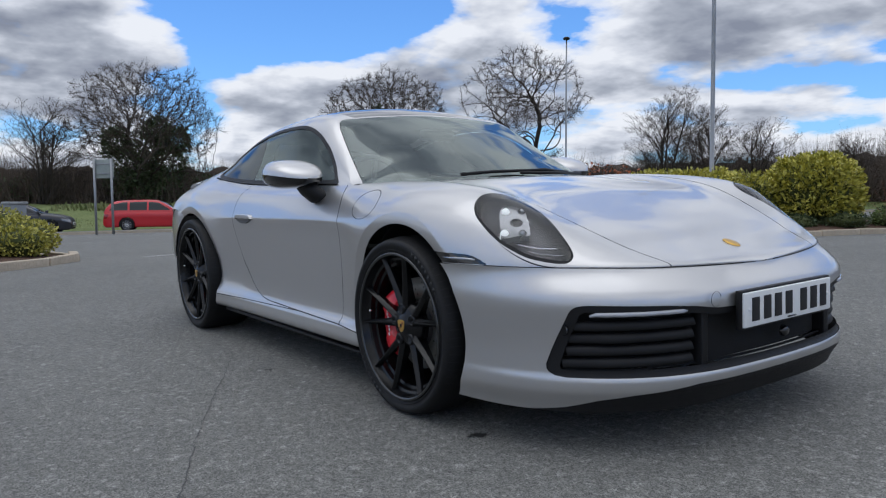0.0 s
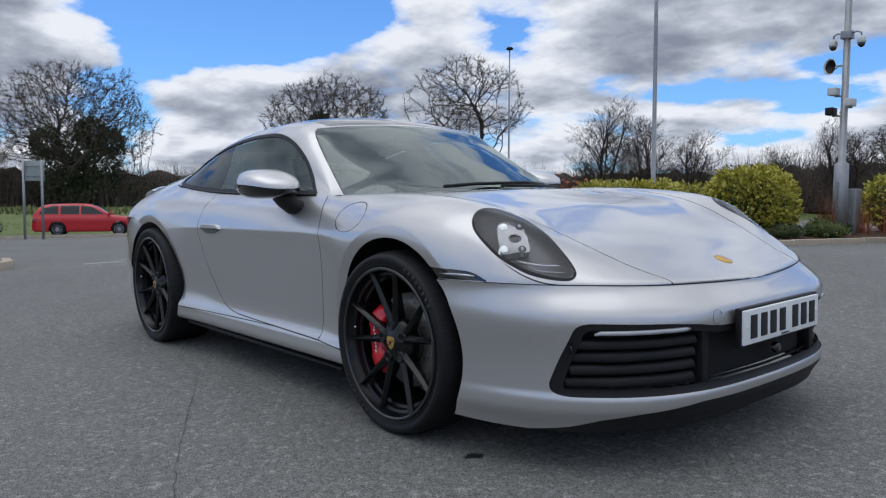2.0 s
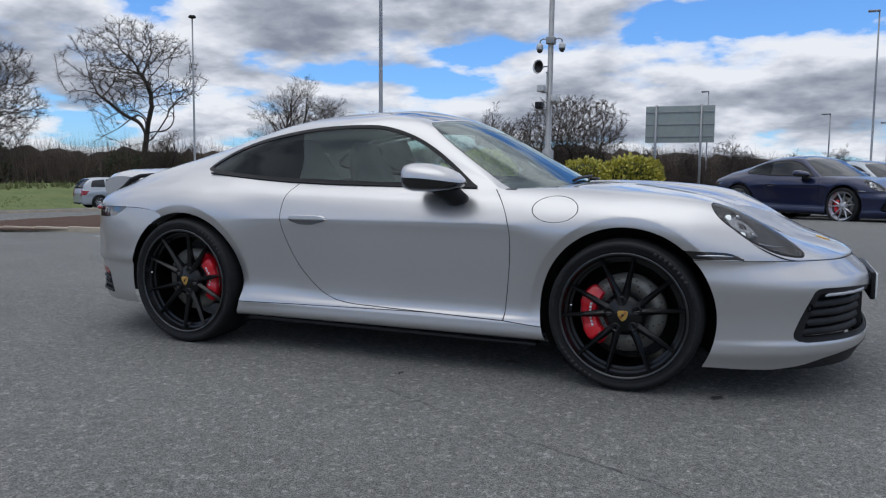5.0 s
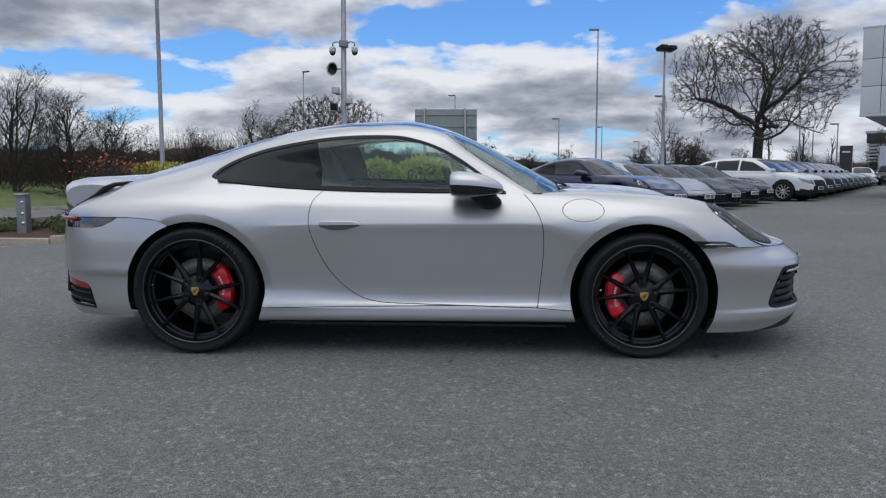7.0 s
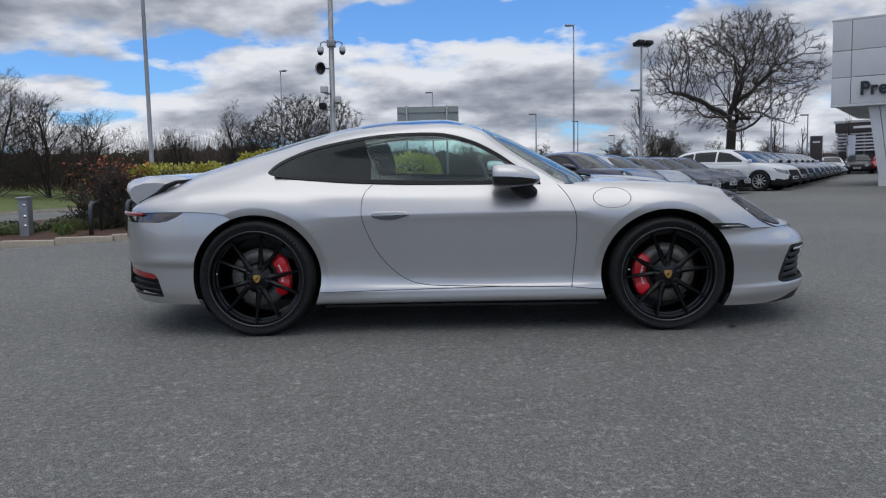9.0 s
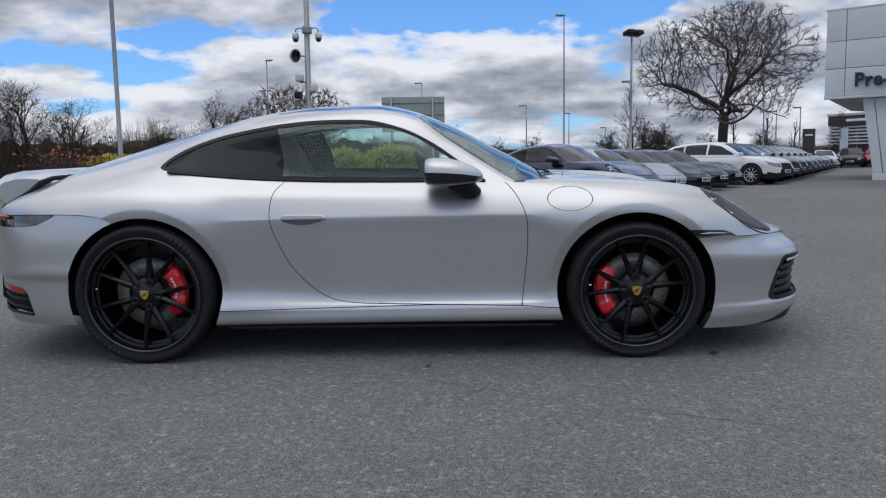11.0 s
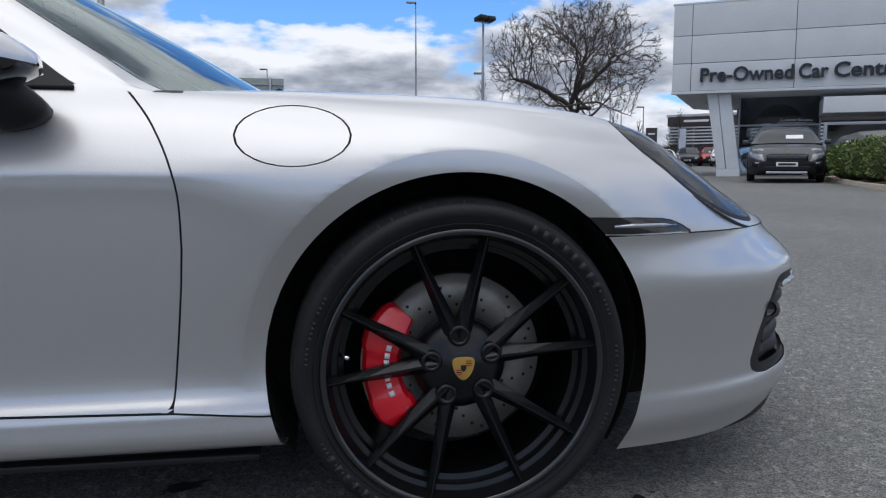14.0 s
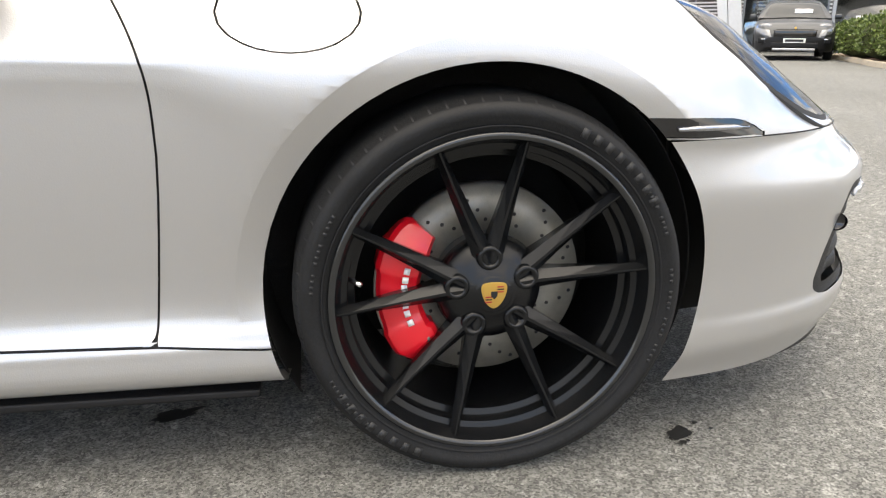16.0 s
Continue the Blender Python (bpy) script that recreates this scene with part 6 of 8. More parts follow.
# bed by the showroom
BEDS = [(22, 14.2), (18.6, 17.0), (17.2, 17.75), (16.3, 17.2), (14.6, 13.9), (12.6, 10.3), (11.8, 8.0), (12.0, 5)]
patch([tuple(p) for p in catmull(BEDS, 60)] + [(22, 5)], .06, "planting_bed", MULCH, "bark-mulched bed beside the showroom door", "planting bed", .05, .3, .1)
kerb_line(BEDS, "buff concrete kerb round the showroom bed")
# road footway and kerb, grass bank
ROADC = [(-34.5, -14), (-31.8, -4), (-29.4, 3), (-27.0, 10), (-23.6, 19), (-20.0, 28), (-14, 42), (-8, 56)]
ribbon([tuple(p) for p in catmull(ROADC, 60)], 0.0, 2.2, .10, "pavement", PAVING, "dark asphalt footway with a kerb along the road", "pavement")
ribbon([tuple(p) for p in catmull(ROADC, 60)], -.14, 0.0, .105, "kerb", KERB, "low concrete kerb along the footway", "kerb")
gr = catmull(ROADC, 60)
P = []
for i, p in enumerate(gr):
    d = gr[min(i + 1, 59)] - gr[max(i - 1, 0)]
    d = d / np.hypot(*d)
    n = np.array([-d[1], d[0]])
    row = []
    for off, h in ((6.4, -.02), (6.9, .08), (9, .25), (13, .75), (17, 1.15), (24, 1.4), (40, 1.6)):
        q = p + n * off
        row.append((q[0], q[1], gz(*q) + h + noise.noise(Vector((q[0], q[1], 0)) * .4) * .08))
    P.append(row)
tagged(bm_object("grass_bank", grid_bm(np.array(P)), GRASS), "sloping mown grass bank beyond the road", "grass", kind="structure")
BLADES = mat("grass_blades", (0.09, 0.13, 0.035), 0.8, rnd=1.0, tones=((0.09, 0.12, 0.03), (0.22, 0.22, 0.09)))
rg_ = random.Random(4)
bm = bmesh.new()
for _ in range(5000):
    i = rg_.uniform(12, 58)
    off = rg_.uniform(6.9, 12) if rg_.random() < .7 else rg_.uniform(15.5, 19)
    a, b = gr[int(i)], gr[min(59, int(i) + 1)]
    p = a + (b - a) * (i % 1)
    d = (b - a) / np.hypot(*(b - a))
    q = p + np.array([-d[1], d[0]]) * off
    h = rg_.uniform(.05, .12) if off < 13 else rg_.uniform(.15, .5)
    base = gz(*q) + np.interp(off, [6.4, 6.9, 9, 13, 17, 24], [-.02, .08, .25, .75, 1.15, 1.4]) - .03
    an = rg_.uniform(0, 6.28)
    c, s = math.cos(an) * h * .3, math.sin(an) * h * .3
    bm.faces.new([bm.verts.new((q[0] - c, q[1] - s, base)), bm.verts.new((q[0] + c, q[1] + s, base)), bm.verts.new((q[0] + c * .6 - s, q[1] + s * .6 + c, base + h))])
tagged(bm_object("grass_tufts", bm, BLADES, smooth=False), "tufts of longer grass on the bank", "grass", kind="stuff")


def mark(a, b, width, label):
    d = Vector((b[0] - a[0], b[1] - a[1]))
    n = Vector((-d.y, d.x)).normalized() * width / 2
    P = np.array([[(a[0] + d.x * t + n.x * s, a[1] + d.y * t + n.y * s, gz(a[0] + d.x * t + n.x * s, a[1] + d.y * t + n.y * s) + .004) for s in (-1, 1)] for t in np.linspace(0, 1, 6)])
    tagged(bm_object("road_marking", grid_bm(P), LINEPAINT), label, "road marking", kind="structure")


mark((-8.9, 1.35), (-9.9, 4.2), .10, "worn white line on the asphalt")
mark((-7.2, .55), (-7.45, 1.15), .16, "short white dash on the asphalt")
mark((-7.9, 6.0), (-8.6, 5.95), .12, "short white dash on the asphalt")
mark((-5.6, 6.3), (-6.2, 6.25), .12, "short white dash on the asphalt")

# cracks, seams and oily spots near the car
CRACK = mat("dark_asphalt_joint", (0.07, 0.07, 0.07), 0.9, vary=0.3, scale=30)
OIL = mat("oil_stain", (0.012, 0.012, 0.012), 0.5, vary=0.3, scale=30)


def crack(pts, wd, material, label):
    c = catmull(pts, 90)
    rr = random.Random(int(abs(pts[0][0]) * 100))
    P = []
    for i, p in enumerate(c):
        d = c[min(i + 1, 89)] - c[max(i - 1, 0)]
        d = d / np.hypot(*d)
        n = np.array([-d[1], d[0]])
        j = rr.uniform(-.005, .005)
        w = wd * rr.uniform(.3, 1.3)
        P.append([(q[0], q[1], gz(*q) + .003) for q in (p + n * (j - w), p + n * (j + w))])
    tagged(bm_object("asphalt_crack", grid_bm(np.array(P)), material), label, "crack", kind="structure")


def blot(x, y, rx, ry, seed, angle=0):
    rr = random.Random(seed)
    bm = bmesh.new()
    ang = radians(angle)
    ring = []
    for i in range(28):
        a = 2 * math.pi * i / 28
        k = .65 + .5 * noise.noise(Vector((math.cos(a) * 1.6, math.sin(a) * 1.6, seed)))
        u, v_ = rx * k * math.cos(a), ry * k * math.sin(a)
        px, py = x + u * math.cos(ang) - v_ * math.sin(ang), y + u * math.sin(ang) + v_ * math.cos(ang)
        ring.append(bm.verts.new((px, py, gz(px, py) + .0035)))
    bm.faces.new(ring)
    for _ in range(7):
        a, q = rr.uniform(0, 6.28), rr.uniform(1.0, 1.7)
        cx, cy, r = x + math.cos(a) * rx * q, y + math.sin(a) * ry * q, rr.uniform(.002, .008)
        bm.faces.new([bm.verts.new((cx + r * math.cos(t), cy + r * math.sin(t), gz(cx, cy) + .0035)) for t in np.linspace(0, 6.28, 7)[:-1]])
    tagged(bm_object("oil_spot", bm, OIL), "small dark oily spot on the asphalt", "stain", kind="structure")


blot(2.85, -.84, .045, .028, 1, 30)
blot(1.86, -.62, .07, .03, 2, 20)
blot(1.42, -1.02, .012, .012, 3)
crack([(-2.4, .30), (-.4, -.45), (.5, -.95), (.9, -1.01), (1.3, -1.18), (1.7, -1.37), (2.2, -1.6), (2.6, -1.76), (2.95, -1.92), (4, -2.4)], .0017, CRACK, "thin crack across the asphalt")


# ---- masts, lamps and signs ----
GALV = mat("galvanised_steel", (0.30, 0.31, 0.32), 0.5, 0.6, vary=0.12, scale=6)
SIGNGREY = mat("weathered_sign_back", (0.30, 0.34, 0.32), 0.6, 0.2, vary=0.1, scale=3)
CAMWHITE = mat("pale_camera_housing", (0.55, 0.56, 0.56), 0.4)


def street_lamp(x, y, h, style="arm", lean=(0, 0), head_dir=0, label="tall galvanised street lamp"):
    root = empty("street_lamp", pose(x, y, gz(x, y), lean[0], lean[1], head_dir))
    tagged(root, label, "street lamp", "street lamps")
    part("post", tube([(0, 0, -.1), (0, 0, .9), (0, 0, .92), (0, 0, h * .6), (0, 0, h)], [.085, .085, .065, .055, .04], 10), GALV, root)
    part("base_door", box(.012, .09, .45, .004, (.084, 0, .55)), GALV, root)
    if style == "arm":
        part("head", box(.62, .22, .10, .04, (.28, 0, h + .03)), GALV, root, "flat lantern head")
        part("lens", box(.38, .16, .03, .01, (.36, 0, h - .03)), CAMWHITE, root)
    elif style == "flood":
        part("bracket", box(.08, .7, .06, .01, (0, 0, h)), GALV, root)
        for s in (-.22, .22):
            part("floodlight", box(.42, .36, .16, .03, (0, 0, 0), Matrix.Translation((.1, s, h + .10)) @ Matrix.Rotation(radians(-14), 4, "Y")), BLACK, root, "black floodlight")
    else:
        part("head", lathe([(0, h + .16), (.16, h + .14), (.22, h + .06), (.20, h), (.06, h - .04)], 18, "Z"), BLACK, root, "round lantern head")
    return root


street_lamp(-28.5, 30.6, 10.8, "round")
street_lamp(-13.7, 53.1, 9.5, "arm", head_dir=-30)
street_lamp(7.9, 45.7, 10.5, "arm", head_dir=190)
street_lamp(8.4, 27.4, 6.1, "flood", head_dir=-60)
street_lamp(-8.0, 16.0, 9.5, "arm", (0, -.6), head_dir=100, label="grey lamp column rising from the hedge")
for x, y, h in ((6.3, 57.2, 5.7), (17.2, 63.3, 4.7), (11.2, 40.5, 5.6), (23, 51.2, 5.0), (27.2, 54.9, 4.7), (27.5, 60.2, 4.8), (11.4, 69.8, 5.8), (15.7, 73.9, 4.5), (-2.4, 61, 8.2)):
    street_lamp(x, y, h, "arm", head_dir=180, label="slim distant street lamp")

mast = empty("camera_mast", pose(-2.59, 15.3, gz(-2.59, 15.3), 0, 0.4, 0))
tagged(mast, "grey steel mast with security cameras and a loudspeaker", "camera mast")
part("post", tube([(0, 0, -.1), (0, 0, 1.75), (0, 0, 1.8), (0, 0, 7)], [.16, .15, .078, .066], 14), GALV, mast)
part("access_door", box(.02, .14, .7, .006, (0, -.15, 1.0), Matrix.Identity(4)), GALV, mast)
part("cabinet", box(.5, .35, 1.2, .02, (-.05, .5, .6)), GALV, mast, "low grey equipment cabinet")
ZC = 4.55
part("collar", box(.22, .22, .18, .02, (0, 0, ZC + .06)), GALV, mast)
for s in (-1, 1):
    part("arm", tube([(s * .08, 0, ZC + .08), (s * .2, 0, ZC + .12), (s * .29, 0, ZC + .08), (s * .30, 0, ZC - .02)], .018, 8), GALV, mast)
    dome = part("dome_camera", tube([(s * .30, 0, ZC), (s * .30, 0, ZC - .05), (s * .30, 0, ZC - .13), (s * .30, 0, ZC - .16)], [.05, .088, .092, .085], 16), CAMWHITE, mast, "pale dome camera")
    part("dome_lens", tube([(s * .30, 0, ZC - .16), (s * .30, 0, ZC - .20), (s * .30, 0, ZC - .235), (s * .30, 0, ZC - .25)], [.080, .072, .045, .006], 16), GLOSSBLACK, dome)
sp_ = lathe([(0.02, .10), (.05, .05), (.10, -.02), (.17, -.10), (.185, -.115), (.17, -.11), (.05, .02), (0, .03)], 24)
bmesh.ops.rotate(sp_, matrix=Matrix.Rotation(radians(-25), 3, "Z"), verts=sp_.verts)
bmesh.ops.translate(sp_, vec=(-.24, -.06, ZC - .62), verts=sp_.verts)
part("loudspeaker", sp_, CAMWHITE, mast, "grey horn loudspeaker")
hm = lathe([(0, .012), (.09, -.035), (.150, -.085)], 24)
bmesh.ops.rotate(hm, matrix=Matrix.Rotation(radians(-25), 3, "Z"), verts=hm.verts)
bmesh.ops.translate(hm, vec=(-.24, -.075, ZC - .62), verts=hm.verts)
part("horn_mouth", hm, BLACK, mast)
part("speaker_arm", tube([(0, 0, ZC - .6), (-.22, 0, ZC - .6)], .02, 6), GALV, mast)
for (x, z, sx) in ((-.20, ZC - 1.18, .18), (.17, ZC - 1.45, .15), (-.24, ZC - 1.62, .17)):
    part("box_camera", box(sx, .26, .17, .02, (x, -.10, z)), CAMWHITE if x != -.24 else BLACK, mast, "small boxed camera")
    part("camera_arm", tube([(0, 0, z - .10), (x, -.02, z - .10), (x, -.05, z)], .02, 6), GALV, mast)


def panel_sign(x, y, yaw, w, h, z_bot, posts, label, ribs):
    root = empty("road_sign", pose(x, y, gz(x, y), 0, 0, yaw))
    tagged(root, label, "road sign")
    part("panel", box(w, .03, h, .006, (0, 0, z_bot + h / 2)), SIGNGREY, root, "blank grey back of a sign panel")
    for px in posts:
        part("post", tube([(px, -.06, -.1), (px, -.06, z_bot + h + .03)], .05, 10), GALV, root)
    for k in range(ribs):
        part("rib", box(w, .04, .05, .006, (0, -.03, z_bot + h * (k + .5) / ribs)), GALV, root)
    return root


panel_sign(-.80, 28.65, 3, 2.75, 1.52, 2.52, (-.95, .85), "large grey road sign seen from its back on two posts", 3)
panel_sign(-27.55, 4.0, 48, .85, .75, 2.25, (-.36, .36), "small grey road sign seen from its back on two posts", 2)

# bollards and hoops at the bed
for x, y in ((-6.75, 7.75),):
    b = empty("bollard", pose(x, y, gz(x, y) + .08))
    tagged(b, "square galvanised steel bollard in the bed", "bollard")
    part("post", box(.17, .17, .78, .012, (0, 0, .36)), GALV, b)
    part("cap", box(.19, .19, .03, .01, (0, 0, .755), Matrix.Rotation(radians(4), 4, "X")), GALV, b)
    for z in (.25, .42, .62):
        part("fixing", lathe_at([(0, -.01), (.025, -.008), (.03, 0)], 12, (.03, -.085, z), -1), CHROME, b)
for x, y in ((-5.47, 7.75), (-5.05, 8.25)):
    b = empty("cycle_hoop", pose(x, y, gz(x, y) + .08, 0, 0, 101))
    tagged(b, "dark grey steel hoop barrier", "hoop barrier", "hoop barriers")
    part("hoop", tube([(-.30, 0, -.1), (-.30, 0, .48), (-.26, 0, .56), (-.18, 0, .60), (.18, 0, .60), (.26, 0, .56), (.30, 0, .48), (.30, 0, -.1)], .04, 10), GUN, b)
kx, ky = -9.6, -.95
b = empty("feeder_cabinet", pose(kx, ky, gz(kx, ky), 0, 0, 20))
tagged(b, "small grey steel bollard cabinet in the corner bed", "cabinet")
part("body", box(.26, .26, 1.0, .015, (0, 0, .45)), GALV, b)
part("cap", box(.30, .30, .05, .012, (0, 0, .96)), GALV, b)

# ---- planting ----
LAUREL = mat("yellow_green_laurel", (0.10, 0.14, 0.02), 0.42, rnd=1.2, tones=((0.16, 0.175, 0.025), (0.68, 0.60, 0.10)))
DARKLEAF = mat("dark_evergreen_leaf", (0.03, 0.05, 0.02), 0.5, rnd=1.2, tones=((0.016, 0.030, 0.011), (0.085, 0.12, 0.04)))
GREENLEAF = mat("green_hedge_leaf", (0.05, 0.09, 0.02), 0.45, rnd=1.2, tones=((0.03, 0.06, 0.012), (0.19, 0.25, 0.06)))
GOLDLEAF = mat("golden_shrub_leaf", (0.2, 0.2, 0.03), 0.5, rnd=1.2, tones=((0.14, 0.15, 0.025), (0.62, 0.56, 0.11)))
RUSTLEAF = mat("rust_red_leaf", (0.3, 0.08, 0.03), 0.55, rnd=1.2, tones=((0.10, 0.05, 0.025), (0.50, 0.13, 0.04)))
DRYLEAF = mat("dry_blade", (0.2, 0.17, 0.08), 0.7, rnd=1.2, tones=((0.08, 0.09, 0.03), (0.34, 0.30, 0.16)))
BARK = mat("dark_bark", (0.042, 0.034, 0.028), 0.9, vary=0.3, scale=4)
TWIGBARK = mat("grey_brown_twig_bark", (0.058, 0.045, 0.036), 0.9, vary=0.3, scale=2)
TWIG = mat("brown_twigs", (0.075, 0.055, 0.042), 0.9, rnd=1.0, tones=((0.050, 0.038, 0.030), (0.15, 0.115, 0.088)))
CORE_SHADE = mat("shaded_shrub_core", (0.05, 0.06, 0.016), 0.95, vary=0.4, scale=12)


def leaf_mass(n, shape, size, rr, fold=.25, droop=0.0):
    """n folded leaves set over a rounded mass; shape(u) gives place and outward direction."""
    V, F = [], []
    for _ in range(n):
        p, o = shape()
        d = (o + Vector((rr.gauss(0, .55), rr.gauss(0, .55), rr.gauss(0, .55) - droop))).normalized()
        s = d.cross(Vector((rr.gauss(0, 1), rr.gauss(0, 1), rr.gauss(0, 1)))).normalized()
        u = d.cross(s)
        L = size * rr.uniform(.6, 1.3)
        w = L * .30
        k = len(V)
        V += [p, p + d * L * .5 + s * w + u * w * fold, p + d * L, p + d * L * .5 - s * w + u * w * fold]
        F += [(k, k + 1, k + 2), (k, k + 2, k + 3)]
    me = bpy.data.meshes.new("leaves")
    me.from_pydata([v[:] for v in V], [], F)
    me.update()
    return me


def shrub(name, label, x, y, rx, ry, rz, n, size, leaf, seed, zbase=0.0, boxy=1.0, cat="shrub", group="", core=.82):
    """A clipped or loose shrub: solid core coloured as inner shade, and single leaves over an uneven outline."""
    rr = random.Random(seed)
    root = empty(name, pose(x, y, gz(x, y) + zbase))
    tagged(root, label, cat, group)

    def surf(k=None):
        while True:
            v = Vector((rr.gauss(0, 1), rr.gauss(0, 1), rr.gauss(0, 1)))
            if v.length > .1:
                v.normalize()
                if v.z > -.55:
                    break
        q = Vector([math.copysign(abs(c) ** boxy, c) for c in v])
        bump = 1 + .10 * noise.noise(v * 2.2 + Vector((seed, 0, 0))) + .07 * noise.noise(v * 5 + Vector((0, seed, 0)))
        dep = rr.uniform(.80, 1.0) * bump
        return Vector((q.x * rx * dep, q.y * ry * dep, rz * (.9 + q.z * dep) * .53)), Vector((v.x, v.y, v.z * .8 + .35)).normalized()
    ob = new("leaves", leaf_mass(n, surf, size, rr))
    ob.data.materials.append(leaf)
    ob.parent = root
    # filler ball whose dark green stands for the shade behind the leaves
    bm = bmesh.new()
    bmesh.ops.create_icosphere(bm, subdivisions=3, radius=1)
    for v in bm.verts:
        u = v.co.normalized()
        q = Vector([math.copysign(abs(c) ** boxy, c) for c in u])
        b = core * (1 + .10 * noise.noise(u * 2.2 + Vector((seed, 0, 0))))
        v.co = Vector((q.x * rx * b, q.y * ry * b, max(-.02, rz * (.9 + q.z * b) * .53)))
    part("inner_growth", bm, CORE_SHADE, root)
    return root


shrub("laurel_bush", "rounded yellow-green laurel bush on bark mulch", -4.0, 14.0, .98, .9, 1.62, 8000, .095, LAUREL, 1, .1, .8, group="laurel bushes")
shrub("laurel_bush", "rounded yellow-green laurel bush on bark mulch", -.45, 14.2 + 1.6, .82, .75, 1.42, 3600, .115, LAUREL, 2, .1, .8, group="laurel bushes")
shrub("laurel_bush", "yellow-green laurel bush behind the camera mast", -2.1, 17.4, .8, .7, 1.45, 2200, .11, LAUREL, 3, .1, .8, group="laurel bushes")
shrub("clipped_hedge", "low clipped yellow-green hedge block", -5.1, 10.9, 1.2, .8, 1.30, 4200, .085, LAUREL, 4, .1, .55, cat="hedge", group="clipped hedges")
shrub("clipped_hedge", "low clipped yellow-green hedge block", -5.4, 13.2, 1.1, .8, 1.28, 3000, .085, LAUREL, 5, .1, .55, cat="hedge", group="clipped hedges")
shrub("clipped_hedge", "low clipped yellow-green hedge block", -6.3, 11.3, 1.1, .8, 1.15, 2200, .085, LAUREL, 6, .1, .55, cat="hedge", group="clipped hedges")
i = 0
for x, y, r, h, leaf in ((-4.2, 11.7, .55, .36, DARKLEAF), (-3.8, 12.8, .5, .36, DARKLEAF), (-3.2, 13.7, .55, .40, DARKLEAF), (-2.6, 14.6, .5, .42, GREENLEAF), (-2.9, 15.5, .5, .5, DARKLEAF), (.6, 17.6, .55, .65, DARKLEAF), (1.3, 18.6, .5, .6, GREENLEAF),
                         (-7.3, 8.2, .65, .34, DARKLEAF), (-6.7, 9.3, .6, .36, DARKLEAF), (-8.5, 8.2, .8, .4, DARKLEAF), (-9.6, 8.6, .8, .45, DARKLEAF)):
    shrub("low_shrub", "low dark evergreen ground-cover shrub", x, y, r, r * .8, h, 900, .05, leaf, 20 + i, .06, 1.0, group="low shrubs")
    i += 1
for x, y, r in ((-6.05, 8.2, .19), (-5.80, 8.6, .21), (-6.25, 8.0, .15), (-6.0, 7.7, .13), (-5.55, 8.9, .2)):
    shrub("ball_shrub", "small rounded green ball shrub on the mulch", x, y, r, r, r * 1.7, 520, .032, GREENLEAF, 40 + i, .08, 1.0, group="ball shrubs")
    i += 1
for x, y, r, h in ((-8.15, -1.05, .55, .62), (-7.3, -1.2, .45, .48), (-8.9, -1.3, .6, .8), (-9.9, -1.9, .7, .85), (-7.0, -2.0, .5, .6), (-8.3, -2.2, .6, .8)):
    shrub("golden_shrub", "loose golden-green shrub in the corner bed", x, y, r, r, h, 1500, .06, GOLDLEAF, 60 + i, .05, 1.0, group="golden shrubs")
    i += 1
for x, y, r, h in ((16.2, 16.2, .6, .95), (15.5, 14.9, .65, 1.0), (14.9, 13.4, .7, 1.05), (14.2, 11.8, .7, 1.0), (13.5, 10.2, .7, 1.0), (16.4, 14.4, .7, 1.1), (17.4, 15.6, .7, 1.1)):
    shrub("hedge_shrub", "dense green hedge shrub beside the showroom kerb", x, y, r, r, h, 1900, .085, GREENLEAF, 80 + i, .06, .85, group="showroom hedge")
    i += 1


def spiky(name, label, x, y, n, h, leaf, seed, width=.012, cat="shrub", group=""):
    """Thin arching blades or stems from one root."""
    rr = random.Random(seed)
    root = empty(name, pose(x, y, gz(x, y) + .06))
    tagged(root, label, cat, group)
    V, F = [], []
    for _ in range(n):
        a, tilt = rr.uniform(0, 6.28), abs(rr.gauss(0, .45))
        L = h * rr.uniform(.6, 1.15)
        d = Vector((math.cos(a) * math.sin(tilt), math.sin(a) * math.sin(tilt), math.cos(tilt)))
        p = Vector((rr.gauss(0, .07), rr.gauss(0, .07), 0))
        s = d.cross(Vector((0, 0, 1))).normalized() if tilt > .02 else Vector((1, 0, 0))
        k = len(V)
        for j in range(4):
            q = p + d * L * j / 3 + Vector((0, 0, -.12 * L * (j / 3) ** 2 * tilt * 2))
            w = width * (1 - j / 3.2)
            V += [q - s * w, q + s * w]
        F += [(k + 2 * j, k + 2 * j + 1, k + 2 * j + 3, k + 2 * j + 2) for j in range(3)]
    me = bpy.data.meshes.new("blades")
    me.from_pydata([v[:] for v in V], [], F)
    me.materials.append(leaf)
    ob = new("tuft", me)
    ob.parent = root
    return root


for x, y, n, h in ((-1.25, 15.35, 160, .75), (-.75, 15.9, 130, .6), (-.55, 14.9 + .8, 110, .55), (-1.5, 16.2, 120, .7)):
    spiky("grass_clump", "clump of arching strap-leaved grass", x, y, n, h, DRYLEAF, 90 + i, group="grass clumps")
    i += 1
for x, y in ((-2.3, 15.9), (-2.75, 15.1), (-1.9, 16.3)):
    spiky("dogwood", "thin red bare dogwood stems", x, y, 60, 1.15, RUSTLEAF, 90 + i, .008, group="dogwood stems")
    i += 1


# ---- bare trees ----
def pick_mesh(V, F, material=None):
    """A bark mesh of the chosen faces alone."""
    used = sorted({i for f in F for i in f})
    at = {v: k for k, v in enumerate(used)}
    me = bpy.data.meshes.new("tree")
    me.from_pydata([V[i] for i in used], [], [[at[i] for i in f] for f in F])
    me.polygons.foreach_set("use_smooth", [True] * len(me.polygons))
    me.materials.append(material or BARK)
    return me


